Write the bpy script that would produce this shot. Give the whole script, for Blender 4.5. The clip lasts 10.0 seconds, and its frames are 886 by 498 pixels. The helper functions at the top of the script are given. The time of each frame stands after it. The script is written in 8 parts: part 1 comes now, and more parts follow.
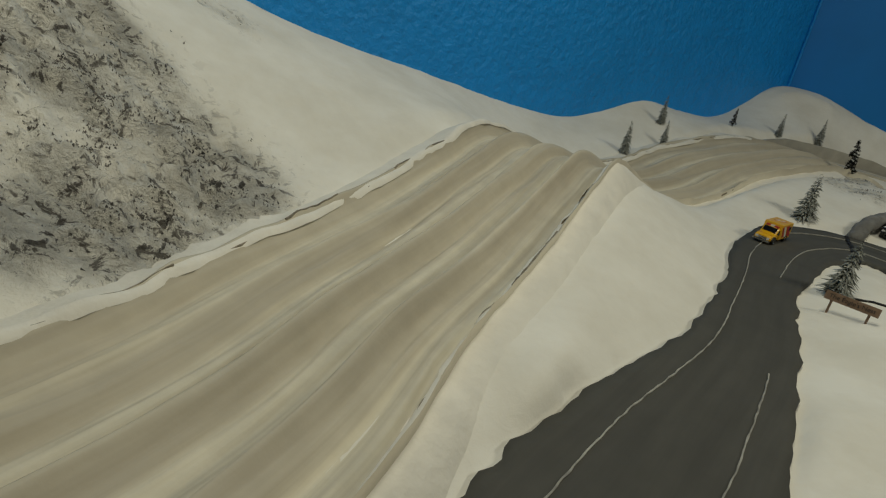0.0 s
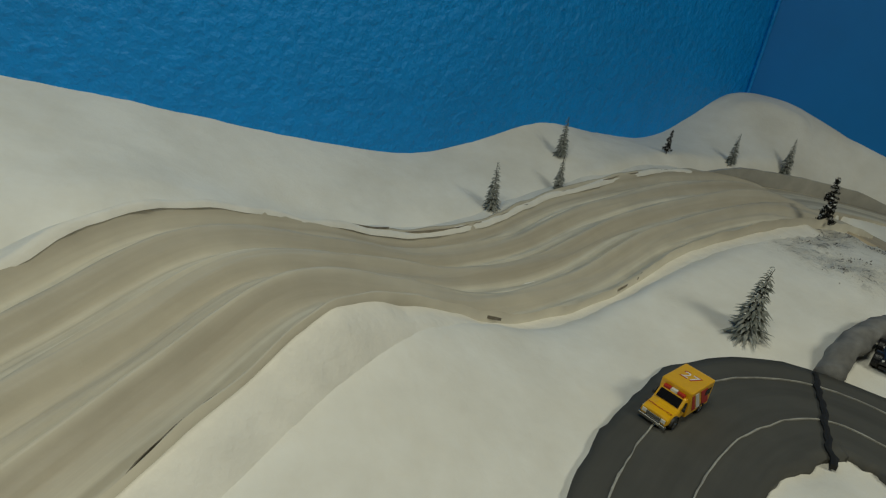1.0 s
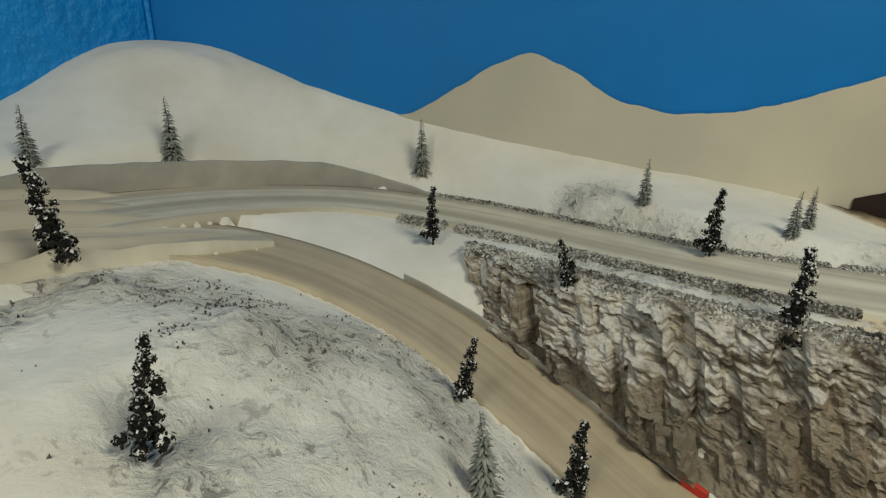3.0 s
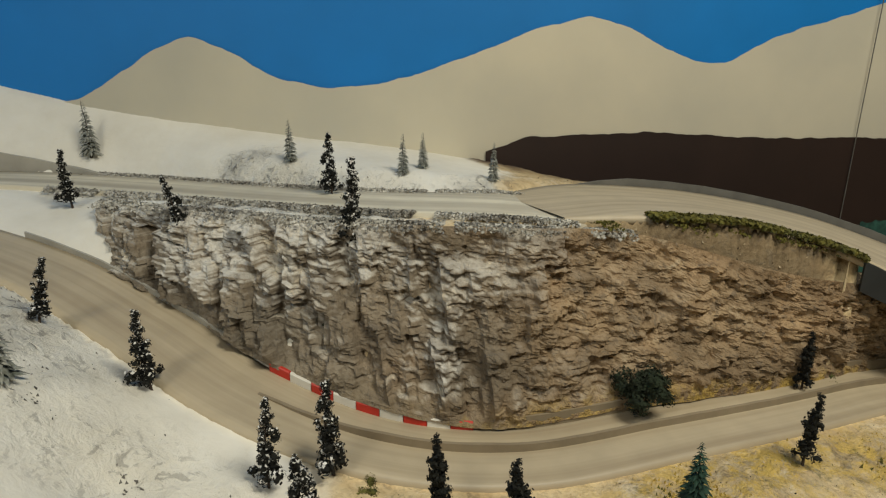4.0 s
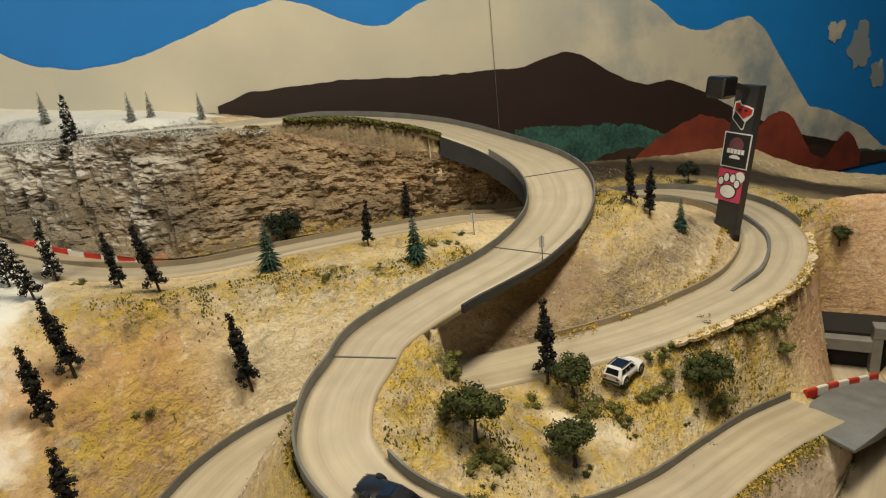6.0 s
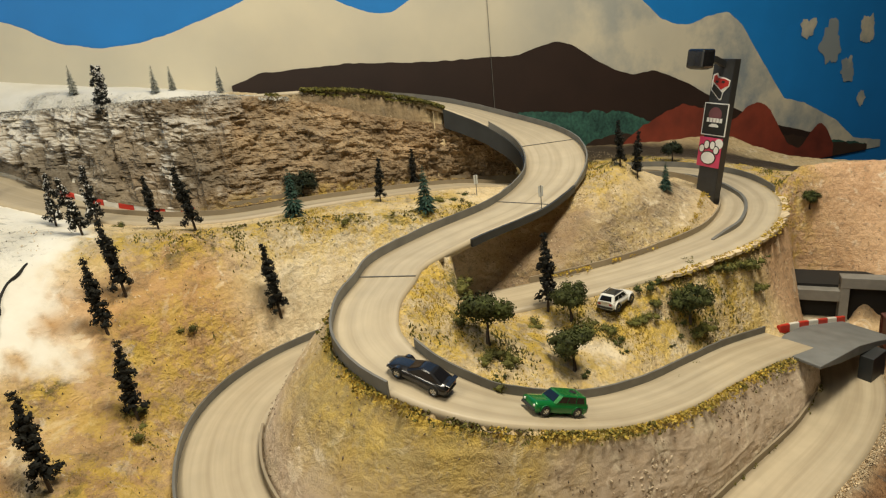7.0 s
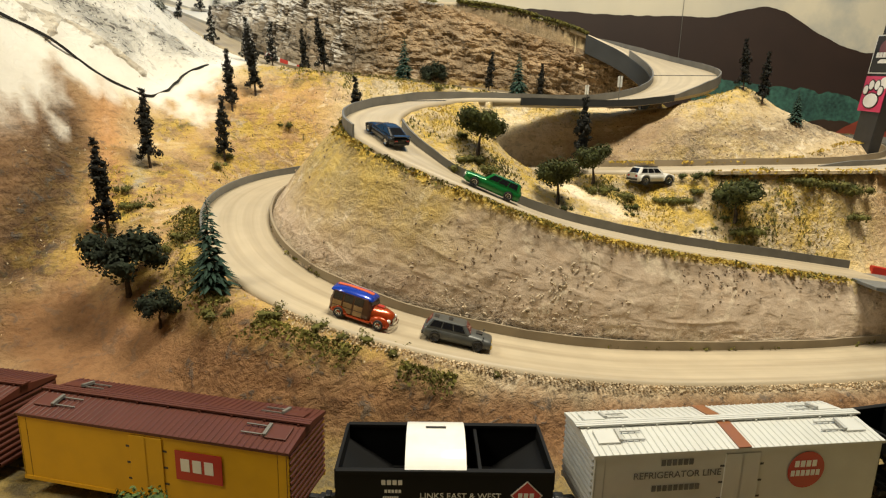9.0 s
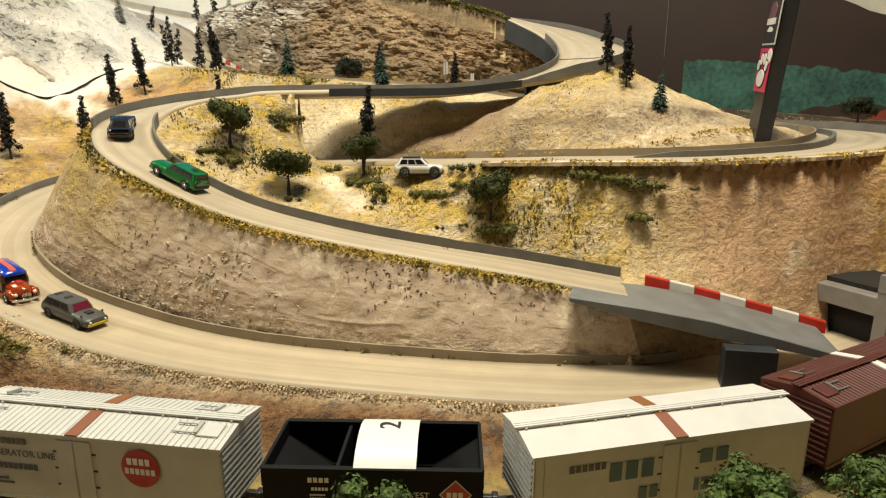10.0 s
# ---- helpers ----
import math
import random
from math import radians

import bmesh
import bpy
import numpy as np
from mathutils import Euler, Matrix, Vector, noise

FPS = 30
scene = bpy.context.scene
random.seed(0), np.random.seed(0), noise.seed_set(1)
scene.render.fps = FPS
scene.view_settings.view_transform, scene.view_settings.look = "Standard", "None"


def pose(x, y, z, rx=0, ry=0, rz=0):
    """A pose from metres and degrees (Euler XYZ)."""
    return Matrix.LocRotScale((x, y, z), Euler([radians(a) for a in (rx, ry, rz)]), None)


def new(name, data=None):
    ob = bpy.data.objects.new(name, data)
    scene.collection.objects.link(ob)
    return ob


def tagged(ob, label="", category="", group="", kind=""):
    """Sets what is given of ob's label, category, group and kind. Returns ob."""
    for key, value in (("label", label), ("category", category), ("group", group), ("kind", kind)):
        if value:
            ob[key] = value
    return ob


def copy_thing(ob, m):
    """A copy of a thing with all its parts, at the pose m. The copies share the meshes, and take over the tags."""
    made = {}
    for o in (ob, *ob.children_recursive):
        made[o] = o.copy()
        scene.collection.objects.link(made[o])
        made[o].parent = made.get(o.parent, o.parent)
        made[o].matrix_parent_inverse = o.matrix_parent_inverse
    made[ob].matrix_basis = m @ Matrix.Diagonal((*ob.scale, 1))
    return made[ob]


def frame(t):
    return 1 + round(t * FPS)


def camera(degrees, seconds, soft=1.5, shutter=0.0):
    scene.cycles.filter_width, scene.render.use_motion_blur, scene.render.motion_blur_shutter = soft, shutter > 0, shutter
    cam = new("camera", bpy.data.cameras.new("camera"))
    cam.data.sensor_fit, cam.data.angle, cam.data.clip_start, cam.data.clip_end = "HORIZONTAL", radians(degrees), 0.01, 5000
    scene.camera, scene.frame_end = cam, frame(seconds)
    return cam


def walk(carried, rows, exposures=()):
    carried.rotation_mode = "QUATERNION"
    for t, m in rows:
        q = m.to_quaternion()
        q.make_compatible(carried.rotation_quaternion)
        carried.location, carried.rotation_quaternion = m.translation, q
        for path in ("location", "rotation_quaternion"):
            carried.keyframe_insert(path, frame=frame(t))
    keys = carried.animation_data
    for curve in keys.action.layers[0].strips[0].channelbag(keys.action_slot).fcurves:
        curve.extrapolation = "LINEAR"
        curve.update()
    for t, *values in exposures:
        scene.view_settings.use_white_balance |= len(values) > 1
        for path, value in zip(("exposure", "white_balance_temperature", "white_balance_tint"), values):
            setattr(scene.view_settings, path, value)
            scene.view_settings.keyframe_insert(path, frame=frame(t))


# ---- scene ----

# ---------------------------------------------------------------- camera
cam = camera(75.1, 10.0, 1.2)
PATH = [
    (0.0, -0.0572, -0.0969, 1.0721, -5.46, -23.41, 9.80),
    (0.5, 0.1376, 0.1475, 1.1102, -5.99, -23.73, 9.48),
    (1.0, 0.3244, 0.4165, 1.1085, -6.35, -23.84, 8.62),
    (1.5, 0.5423, 0.6807, 1.0843, -9.42, -23.68, 6.83),
    (2.0, 0.7682, 0.8503, 1.0794, -14.29, -23.35, 4.71),
    (2.5, 1.0124, 0.8919, 1.0720, -19.98, -23.24, 2.34),
    (2.7, 1.1086, 0.8816, 1.0472, -22.90, -22.45, 1.73),
    (3.8, 1.3595, 0.6730, 0.9035, -43.18, -17.01, -0.36),
    (4.0, 1.3741, 0.5866, 0.9046, -44.36, -17.07, -0.44),
    (4.5, 1.4096, 0.3908, 0.8827, -45.24, -17.32, -2.43),
    (5.0, 1.4121, 0.2204, 0.8483, -48.66, -17.34, -4.34),
    (5.5, 1.3496, 0.0846, 0.8276, -52.82, -17.92, -6.07),
    (5.7, 1.3126, 0.0452, 0.8179, -53.86, -17.99, -6.27),
    (6.8, 1.1674, -0.0212, 0.7485, -55.84, -16.83, -6.19),
    (7.0, 1.1409, -0.0219, 0.7267, -56.12, -16.54, -6.01),
    (7.5, 1.0501, -0.0076, 0.6513, -55.15, -15.53, -4.52),
    (8.0, 0.9735, -0.0601, 0.5498, -49.08, -14.30, -1.46),
    (8.5, 1.0798, -0.2352, 0.4701, -39.62, -12.99, 0.01),
    (9.0, 1.2560, -0.3738, 0.4367, -30.98, -12.24, 1.36),
    (9.5, 1.4861, -0.4939, 0.4334, -22.73, -12.82, 1.66),
    (10.0, 1.8093, -0.5936, 0.4351, -14.76, -12.74, 0.26),
]


def view(x, y, z, yaw, pitch, roll):
    """Pose of an eye that looks along yaw and pitch, with the roll about its own axis."""
    return pose(x, y, z, 0, 0, yaw) @ pose(0, 0, 0, 90 + pitch) @ pose(0, 0, 0, 0, 0, roll)


EXPOSURES = [(0, -1.36, 6600, 4), (0.5, -1.36, 6500, 3), (1, -1.26, 6300, 2), (2, -1.0, 6240, 2), (2.6, -0.68, 6330, 3), (4, -0.36, 6580, 8), (5.5, -0.16, 6930, 10), (7, 0.15, 7060, 10), (8, 0.26, 7080, 10), (9, 0.52, 7080, 10), (10, 0.58, 7080, 10)]
walk(cam, [(t, view(*p)) for t, *p in PATH], EXPOSURES)

# ---------------------------------------------------------------- light
world = bpy.data.worlds.new("room_air")
scene.world = world
world.use_nodes = True
world.node_tree.nodes["Background"].inputs[0].default_value = (0.9, 0.95, 1.0, 1)
world.node_tree.nodes["Background"].inputs[1].default_value = 0.012


def ceiling_lamp(x, y, z, w, d, power, turn=0):
    lamp = bpy.data.lights.new("ceiling_light", "AREA")
    lamp.shape, lamp.size, lamp.size_y, lamp.energy, lamp.color = "RECTANGLE", w, d, power, (1.0, 0.95, 0.80)
    ob = new("ceiling_light", lamp)
    ob.matrix_world = pose(x, y, z, 0, 0, turn)
    return ob


ceiling_lamp(0.0, 0.40, 2.28, 0.9, 0.4, 25, 25)
ceiling_lamp(1.98, -0.10, 2.28, 0.9, 0.4, 43, -10)


# ---------------------------------------------------------------- helpers for building
def part(name, bm, material, parent=None, label="", smooth=False):
    me = bpy.data.meshes.new(name)
    if smooth:
        for f in bm.faces:
            f.smooth = True
    bm.to_mesh(me)
    bm.free()
    me.materials.append(material)
    ob = new(name, me)
    if parent:
        ob.parent = parent
    if label:
        ob["label"] = label
    return ob


def thing(name, label, category, group="", kind=""):
    return tagged(new(name), label, category, group, kind)


def box(bm, x0, y0, z0, x1, y1, z1, bevel=0.0, m=None):
    vs = bmesh.ops.create_cube(bm, size=1.0)["verts"]
    for v in vs:
        v.co = Vector(((x0 + x1) / 2 + v.co.x * (x1 - x0), (y0 + y1) / 2 + v.co.y * (y1 - y0), (z0 + z1) / 2 + v.co.z * (z1 - z0)))
    if bevel:
        es = list({e for v in vs for e in v.link_edges})
        vs = list({v for f in bmesh.ops.bevel(bm, geom=es, offset=bevel, segments=2, affect="EDGES", profile=0.5)["faces"] for v in f.verts} | {v for v in vs if v.is_valid})
    if m:
        bmesh.ops.transform(bm, matrix=m, verts=vs)
    return vs


def spline(points, step=0.012):
    """Catmull-Rom curve through points of any number of columns, sampled about every step metres."""
    p = np.array(points, float)
    p = np.vstack([2 * p[0] - p[1], p, 2 * p[-1] - p[-2]])
    out = []
    for i in range(1, len(p) - 2):
        n = max(2, int(np.linalg.norm(p[i + 1, :2] - p[i, :2]) / step))
        t = np.linspace(0, 1, n, endpoint=False)[:, None]
        a, b, c, d = p[i - 1], p[i], p[i + 1], p[i + 2]
        out.append(0.5 * (2 * b + (c - a) * t + (2 * a - 5 * b + 4 * c - d) * t**2 + (3 * b - a - 3 * c + d) * t**3))
    out.append(p[-2:-1])
    return np.vstack(out)


def sides(curve):
    """Unit vectors to the left of a curve in plan."""
    d = np.gradient(curve[:, :2], axis=0)
    d /= np.linalg.norm(d, axis=1)[:, None] + 1e-9
    return np.stack([-d[:, 1], d[:, 0]], 1)


def mesh_object(name, verts, faces, material, smooth=True):
    me = bpy.data.meshes.new(name)
    me.from_pydata([tuple(v) for v in verts], [], faces)
    me.validate()
    if smooth:
        me.polygons.foreach_set("use_smooth", [True] * len(me.polygons))
    me.materials.append(material)
    me.update()
    return new(name, me)


def grid_faces(n, m):
    return [(i * m + j, i * m + j + 1, (i + 1) * m + j + 1, (i + 1) * m + j) for i in range(n - 1) for j in range(m - 1)]


# ---------------------------------------------------------------- materials
def material(name, colour, rough=0.7, metal=0.0, vary=0.15, scale=60.0, bump=0.2, second=None, coat=0.0, bump_scale=None):
    m = bpy.data.materials.new(name)
    m.use_nodes = True
    nt = m.node_tree
    b = nt.nodes["Principled BSDF"]
    b.inputs["Roughness"].default_value, b.inputs["Metallic"].default_value = rough, metal
    b.inputs["Coat Weight"].default_value = coat
    co = nt.nodes.new("ShaderNodeTexCoord")
    n1, n2 = nt.nodes.new("ShaderNodeTexNoise"), nt.nodes.new("ShaderNodeTexNoise")
    n1.inputs["Scale"].default_value, n2.inputs["Scale"].default_value = scale, scale * 0.13
    n1.inputs["Detail"].default_value, n2.inputs["Detail"].default_value = 6, 3
    for n in (n1, n2):
        nt.links.new(co.outputs["Object"], n.inputs["Vector"])
    mul = nt.nodes.new("ShaderNodeMath")
    mul.operation = "ADD"
    nt.links.new(n1.outputs[0], mul.inputs[0])
    nt.links.new(n2.outputs[0], mul.inputs[1])
    ramp = nt.nodes.new("ShaderNodeMapRange")
    ramp.inputs[1].default_value, ramp.inputs[2].default_value = 0.7, 1.3
    nt.links.new(mul.outputs[0], ramp.inputs[0])
    mix = nt.nodes.new("ShaderNodeMix")
    mix.data_type = "RGBA"
    c = Vector(colour)
    s = Vector(second) if second else c * (1 - 2 * vary)
    mix.inputs[6].default_value = (*(c * (1 + vary)), 1)
    mix.inputs[7].default_value = (*s, 1)
    nt.links.new(ramp.outputs[0], mix.inputs[0])
    nt.links.new(mix.outputs[2], b.inputs["Base Color"])
    if bump:
        bp = nt.nodes.new("ShaderNodeBump")
        bp.inputs["Strength"].default_value, bp.inputs["Distance"].default_value = bump, 0.004
        src = n1
        if bump_scale:
            src = nt.nodes.new("ShaderNodeTexNoise")
            src.inputs["Scale"].default_value, src.inputs["Detail"].default_value = bump_scale, 4
            nt.links.new(co.outputs["Object"], src.inputs["Vector"])
        nt.links.new(src.outputs[0], bp.inputs["Height"])
        nt.links.new(bp.outputs[0], b.inputs["Normal"])
    return m


M_BLUE = material("blue_wall_paint", (0.006, 0.29, 0.80), 0.5, vary=0.06, scale=20, bump=1.0, bump_scale=55)
M_BLUE.node_tree.nodes["Bump"].inputs["Distance"].default_value = 0.008
M_BLUE_FLAT = material("blue_board_paint", (0.004, 0.20, 0.60), 0.5, vary=0.05, scale=8, bump=0.04)
def road_material(name, clean, dirty, amount, bump, rough=0.6, lanes=0.0, grime_shade=0.0):
    """Road paint with streaks that run along the way (UV: across in half widths, along in metres)."""
    m = material(name, clean, rough, vary=0.07, scale=30, bump=bump)
    nt = m.node_tree
    N, Lk = nt.nodes.new, nt.links.new
    b = nt.nodes["Principled BSDF"]
    base = b.inputs["Base Color"].links[0].from_socket
    uv = N("ShaderNodeUVMap")
    uv.uv_map = "way"
    mp = N("ShaderNodeMapping")
    mp.inputs["Scale"].default_value = (2.6, 0.9, 1) if not lanes else (lanes, 0.32, 1)
    Lk(uv.outputs[0], mp.inputs[0])
    n = N("ShaderNodeTexNoise")
    n.inputs["Scale"].default_value, n.inputs["Detail"].default_value, n.inputs["Roughness"].default_value = 1.0, 5, 0.55
    Lk(mp.outputs[0], n.inputs["Vector"])
    r = N("ShaderNodeMapRange")
    r.inputs[1].default_value, r.inputs[2].default_value, r.inputs[4].default_value = 0.42, 0.68, amount
    Lk(n.outputs[0], r.inputs[0])
    mix = N("ShaderNodeMix")
    mix.data_type = "RGBA"
    Lk(r.outputs[0], mix.inputs[0])
    Lk(base, mix.inputs[6])
    mix.inputs[7].default_value = (*dirty, 1)
    last = mix.outputs[2]
    # bands on the rut faces: road grime with their shade mixed into the colour
    if grime_shade:
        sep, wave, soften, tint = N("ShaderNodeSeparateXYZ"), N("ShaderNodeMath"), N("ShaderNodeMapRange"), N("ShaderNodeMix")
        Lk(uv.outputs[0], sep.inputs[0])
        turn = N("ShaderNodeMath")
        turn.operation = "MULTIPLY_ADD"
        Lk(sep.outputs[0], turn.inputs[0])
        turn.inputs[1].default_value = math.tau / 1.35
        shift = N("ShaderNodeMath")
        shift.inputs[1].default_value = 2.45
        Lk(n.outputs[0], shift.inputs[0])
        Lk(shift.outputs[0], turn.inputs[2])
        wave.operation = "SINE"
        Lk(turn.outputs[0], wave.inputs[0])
        soften.inputs[1].default_value, soften.inputs[2].default_value, soften.inputs[4].default_value = -0.1, 0.7, grime_shade
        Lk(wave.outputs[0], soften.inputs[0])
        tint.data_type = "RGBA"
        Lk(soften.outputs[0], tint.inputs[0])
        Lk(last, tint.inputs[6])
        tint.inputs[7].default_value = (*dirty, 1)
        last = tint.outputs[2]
    Lk(last, b.inputs["Base Color"])
    return m


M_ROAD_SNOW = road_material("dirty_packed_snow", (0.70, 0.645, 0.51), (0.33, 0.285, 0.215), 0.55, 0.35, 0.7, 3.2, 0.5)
M_ROAD = road_material("tan_road_paint", (0.50, 0.42, 0.295), (0.30, 0.235, 0.155), 0.7, 0.05, 0.5, 3.0)
M_ASPHALT = road_material("grey_asphalt_paint", (0.074, 0.071, 0.060), (0.050, 0.048, 0.041), 0.7, 0.3, 0.8)
M_GUARD = material("grey_guard_strip", (0.16, 0.155, 0.14), 0.5, vary=0.15, scale=40, bump=0.1)
M_GUARD_SNOW = material("snowy_guard_strip", (0.42, 0.40, 0.35), 0.6, vary=0.12, scale=30, bump=0.2)
M_GIRDER = material("dark_grey_girder", (0.028, 0.031, 0.033), 0.5, vary=0.15, scale=30, bump=0.05)
# dark tone for unseen room surfaces, set to keep bounced light low
M_PLAIN = material("unseen_room_paint", (0.12, 0.115, 0.105), 0.8, vary=0.05, scale=6, bump=0.05)

# ---------------------------------------------------------------- plan: roads as centre lines (x, y, z, half width)
SNOW_ROAD = spline([(-0.55, -0.35, 0.80, 0.14), (-0.33, -0.02, 0.80, 0.14), (-0.18, 0.22, 0.79, 0.14), (-0.10, 0.40, 0.79, 0.135), (0.0, 0.58, 0.80, 0.135),
                    (0.11, 0.78, 0.83, 0.135), (0.19, 0.91, 0.85, 0.135), (0.30, 1.03, 0.80, 0.13), (0.42, 1.12, 0.752, 0.13), (0.56, 1.20, 0.757, 0.13),
                    (0.72, 1.33, 0.785, 0.135), (0.93, 1.445, 0.81, 0.14), (1.10, 1.525, 0.803, 0.135), (1.22, 1.56, 0.787, 0.12), (1.32, 1.59, 0.765, 0.10)])
UPPER_LANE = spline([(1.08, 1.56, 0.800, 0.085), (1.18, 1.60, 0.796, 0.085), (1.33, 1.645, 0.782, 0.075), (1.50, 1.65, 0.76, 0.065), (1.65, 1.55, 0.742, 0.06), (1.76, 1.36, 0.738, 0.055),
                     (1.85, 1.20, 0.738, 0.06), (1.96, 1.07, 0.735, 0.075), (2.03, 1.02, 0.722, 0.08)])
DECK = spline([(1.99, 1.05, 0.732, 0.08), (2.13, 1.0, 0.726, 0.125), (2.285, 0.915, 0.702, 0.14), (2.40, 0.785, 0.662, 0.121), (2.452, 0.63, 0.60, 0.087), (2.41, 0.51, 0.555, 0.07),
               (2.28, 0.44, 0.515, 0.062), (2.10, 0.435, 0.487, 0.055), (1.90, 0.465, 0.482, 0.047), (1.77, 0.475, 0.478, 0.043), (1.71, 0.46, 0.470, 0.041), (1.65, 0.442, 0.460, 0.040), (1.60, 0.402, 0.443, 0.039),
               (1.582, 0.335, 0.420, 0.038), (1.605, 0.265, 0.391, 0.037), (1.66, 0.214, 0.359, 0.036), (1.745, 0.166, 0.323, 0.036), (1.85, 0.122, 0.297, 0.037), (1.965, 0.088, 0.275, 0.038),
               (2.08, 0.048, 0.257, 0.039), (2.19, -0.004, 0.240, 0.040)])
LOWER_ROAD = spline([(1.05, 1.44, 0.797, 0.055), (1.16, 1.48, 0.793, 0.06), (1.26, 1.50, 0.781, 0.062), (1.38, 1.455, 0.745, 0.055), (1.48, 1.36, 0.695, 0.05), (1.545, 1.24, 0.64, 0.048), (1.595, 1.11, 0.59, 0.048), (1.67, 0.99, 0.55, 0.048),
                     (1.785, 0.895, 0.525, 0.048), (1.95, 0.81, 0.518, 0.048), (2.12, 0.735, 0.505, 0.048), (2.28, 0.68, 0.485, 0.05), (2.45, 0.62, 0.452, 0.05), (2.66, 0.53, 0.43, 0.05),
                     (2.80, 0.37, 0.42, 0.055), (2.75, 0.20, 0.41, 0.06), (2.58, 0.10, 0.395, 0.06), (2.36, 0.10, 0.385, 0.055), (2.18, 0.175, 0.38, 0.05), (2.05, 0.27, 0.373, 0.048),
                     (1.95, 0.37, 0.367, 0.048), (1.82, 0.50, 0.36, 0.048), (1.67, 0.59, 0.353, 0.048), (1.54, 0.59, 0.342, 0.048), (1.447, 0.515, 0.322, 0.045), (1.408, 0.405, 0.293, 0.043),
                     (1.42, 0.285, 0.262, 0.044), (1.49, 0.175, 0.232, 0.046), (1.60, 0.095, 0.205, 0.047), (1.73, 0.035, 0.183, 0.046), (1.89, -0.02, 0.17, 0.046), (2.05, -0.075, 0.165, 0.046),
                     (2.20, -0.10, 0.16, 0.046), (2.35, -0.09, 0.16, 0.044), (2.50, -0.06, 0.16, 0.04), (2.62, -0.04, 0.16, 0.04)])
LOT = spline([(-0.20, -0.25, 0.765, 0.075), (0.03, 0.075, 0.765, 0.095), (0.195, 0.27, 0.76, 0.082), (0.355, 0.452, 0.76, 0.060), (0.49, 0.648, 0.76, 0.052), (0.60, 0.79, 0.76, 0.066), (0.70, 0.872, 0.76, 0.078), (0.80, 0.895, 0.759, 0.078), (0.87, 0.84, 0.757, 0.072), (0.875, 0.75, 0.755, 0.068), (0.82, 0.63, 0.752, 0.062), (0.74, 0.50, 0.748, 0.058)])

LOT[:, 3] += [0.011 * noise.noise((0.11 * i, 0.3, 0)) + 0.007 * noise.noise((0.45 * i, 5.3, 0)) for i in range(len(LOT))]

# ---------------------------------------------------------------- walls of the corner
CORNER = np.array([1.28, 2.02])
WALL_B = np.array([0.796, -0.605])
WALL_A = np.array([-0.865, -0.50])


def wall_between(name, a, b, z0, z1, mat, thick=0.1):
    a, b = Vector((*a, 0)), Vector((*b, 0))
    d = (b - a).normalized()
    n = Vector((-d.y, d.x, 0)) * thick
    bm = bmesh.new()
    vs = [bm.verts.new(p) for z in (z0, z1) for p in ((a.x, a.y, z), (b.x, b.y, z), (b.x + n.x, b.y + n.y, z), (a.x + n.x, a.y + n.y, z))]
    for f in ((0, 1, 5, 4), (1, 2, 6, 5), (2, 3, 7, 6), (3, 0, 4, 7), (4, 5, 6, 7), (3, 2, 1, 0)):
        bm.faces.new([vs[i] for i in f])
    bmesh.ops.recalc_face_normals(bm, faces=bm.faces)
    return tagged(part(name, bm, mat), kind="structure")


tagged(wall_between("wall_west", CORNER + 3.2 * WALL_A, CORNER, -0.9, 2.3, M_BLUE), "rough stucco wall painted bright blue")
tagged(wall_between("wall_north", CORNER, CORNER + 4.6 * WALL_B, -0.9, 2.3, M_BLUE_FLAT), "smooth blue wall behind the model landscape")
# remaining walls, ceiling and floor are unseen, added to close the room
far_a, far_b = CORNER + 3.2 * WALL_A, CORNER + 4.6 * WALL_B
wall_between("wall_south", far_b + (0, -2.6), far_a + (0, -2.6), -0.9, 2.3, M_PLAIN)
wall_between("wall_east", far_b, far_b + (0, -2.6), -0.9, 2.3, M_PLAIN)
wall_between("wall_end", far_a + (0, -2.6), far_a, -0.9, 2.3, M_PLAIN)
bm = bmesh.new()
box(bm, -2.2, -3.6, 2.3, 5.3, 2.4, 2.4)
tagged(part("ceiling", bm, M_PLAIN), kind="structure")
bm = bmesh.new()
box(bm, -2.2, -3.6, -1.0, 5.3, 2.4, -0.9)
tagged(part("floor", bm, M_PLAIN), kind="structure")

# ---------------------------------------------------------------- ground: a skin stretched over break lines
X0, X1, Y0, Y1, CELL = -1.3, 3.6, -1.1, 2.2, 0.0075
NX, NY = int((X1 - X0) / CELL) + 1, int((Y1 - Y0) / CELL) + 1
GX, GY = np.meshgrid(np.linspace(X0, X1, NX), np.linspace(Y0, Y1, NY), indexing="ij")
pin = np.full((NX, NY), np.nan)
dist_road = np.full((NX, NY), 9.0)


def cells(x, y):
    return np.clip(np.round((x - X0) / CELL).astype(int), 0, NX - 1), np.clip(np.round((y - Y0) / CELL).astype(int), 0, NY - 1)


def pin_road(curve, drop=0.006, grow=0.004, skip=None):
    side = sides(curve)
    for k in np.linspace(-1, 1, 41):
        q = curve[:, :2] + side * (k * (curve[:, 3] + grow))[:, None]
        z = curve[:, 2] - drop
        keep = np.ones(len(q), bool) if skip is None else ~skip(curve)
        i, j = cells(q[keep, 0], q[keep, 1])
        pin[i, j] = z[keep]
        dist_road[i, j] = 0


def pin_line(points):
    c = spline(points, 0.006)
    i, j = cells(c[:, 0], c[:, 1])
    ok = np.isnan(pin[i, j])
    pin[i[ok], j[ok]] = c[ok, 2]


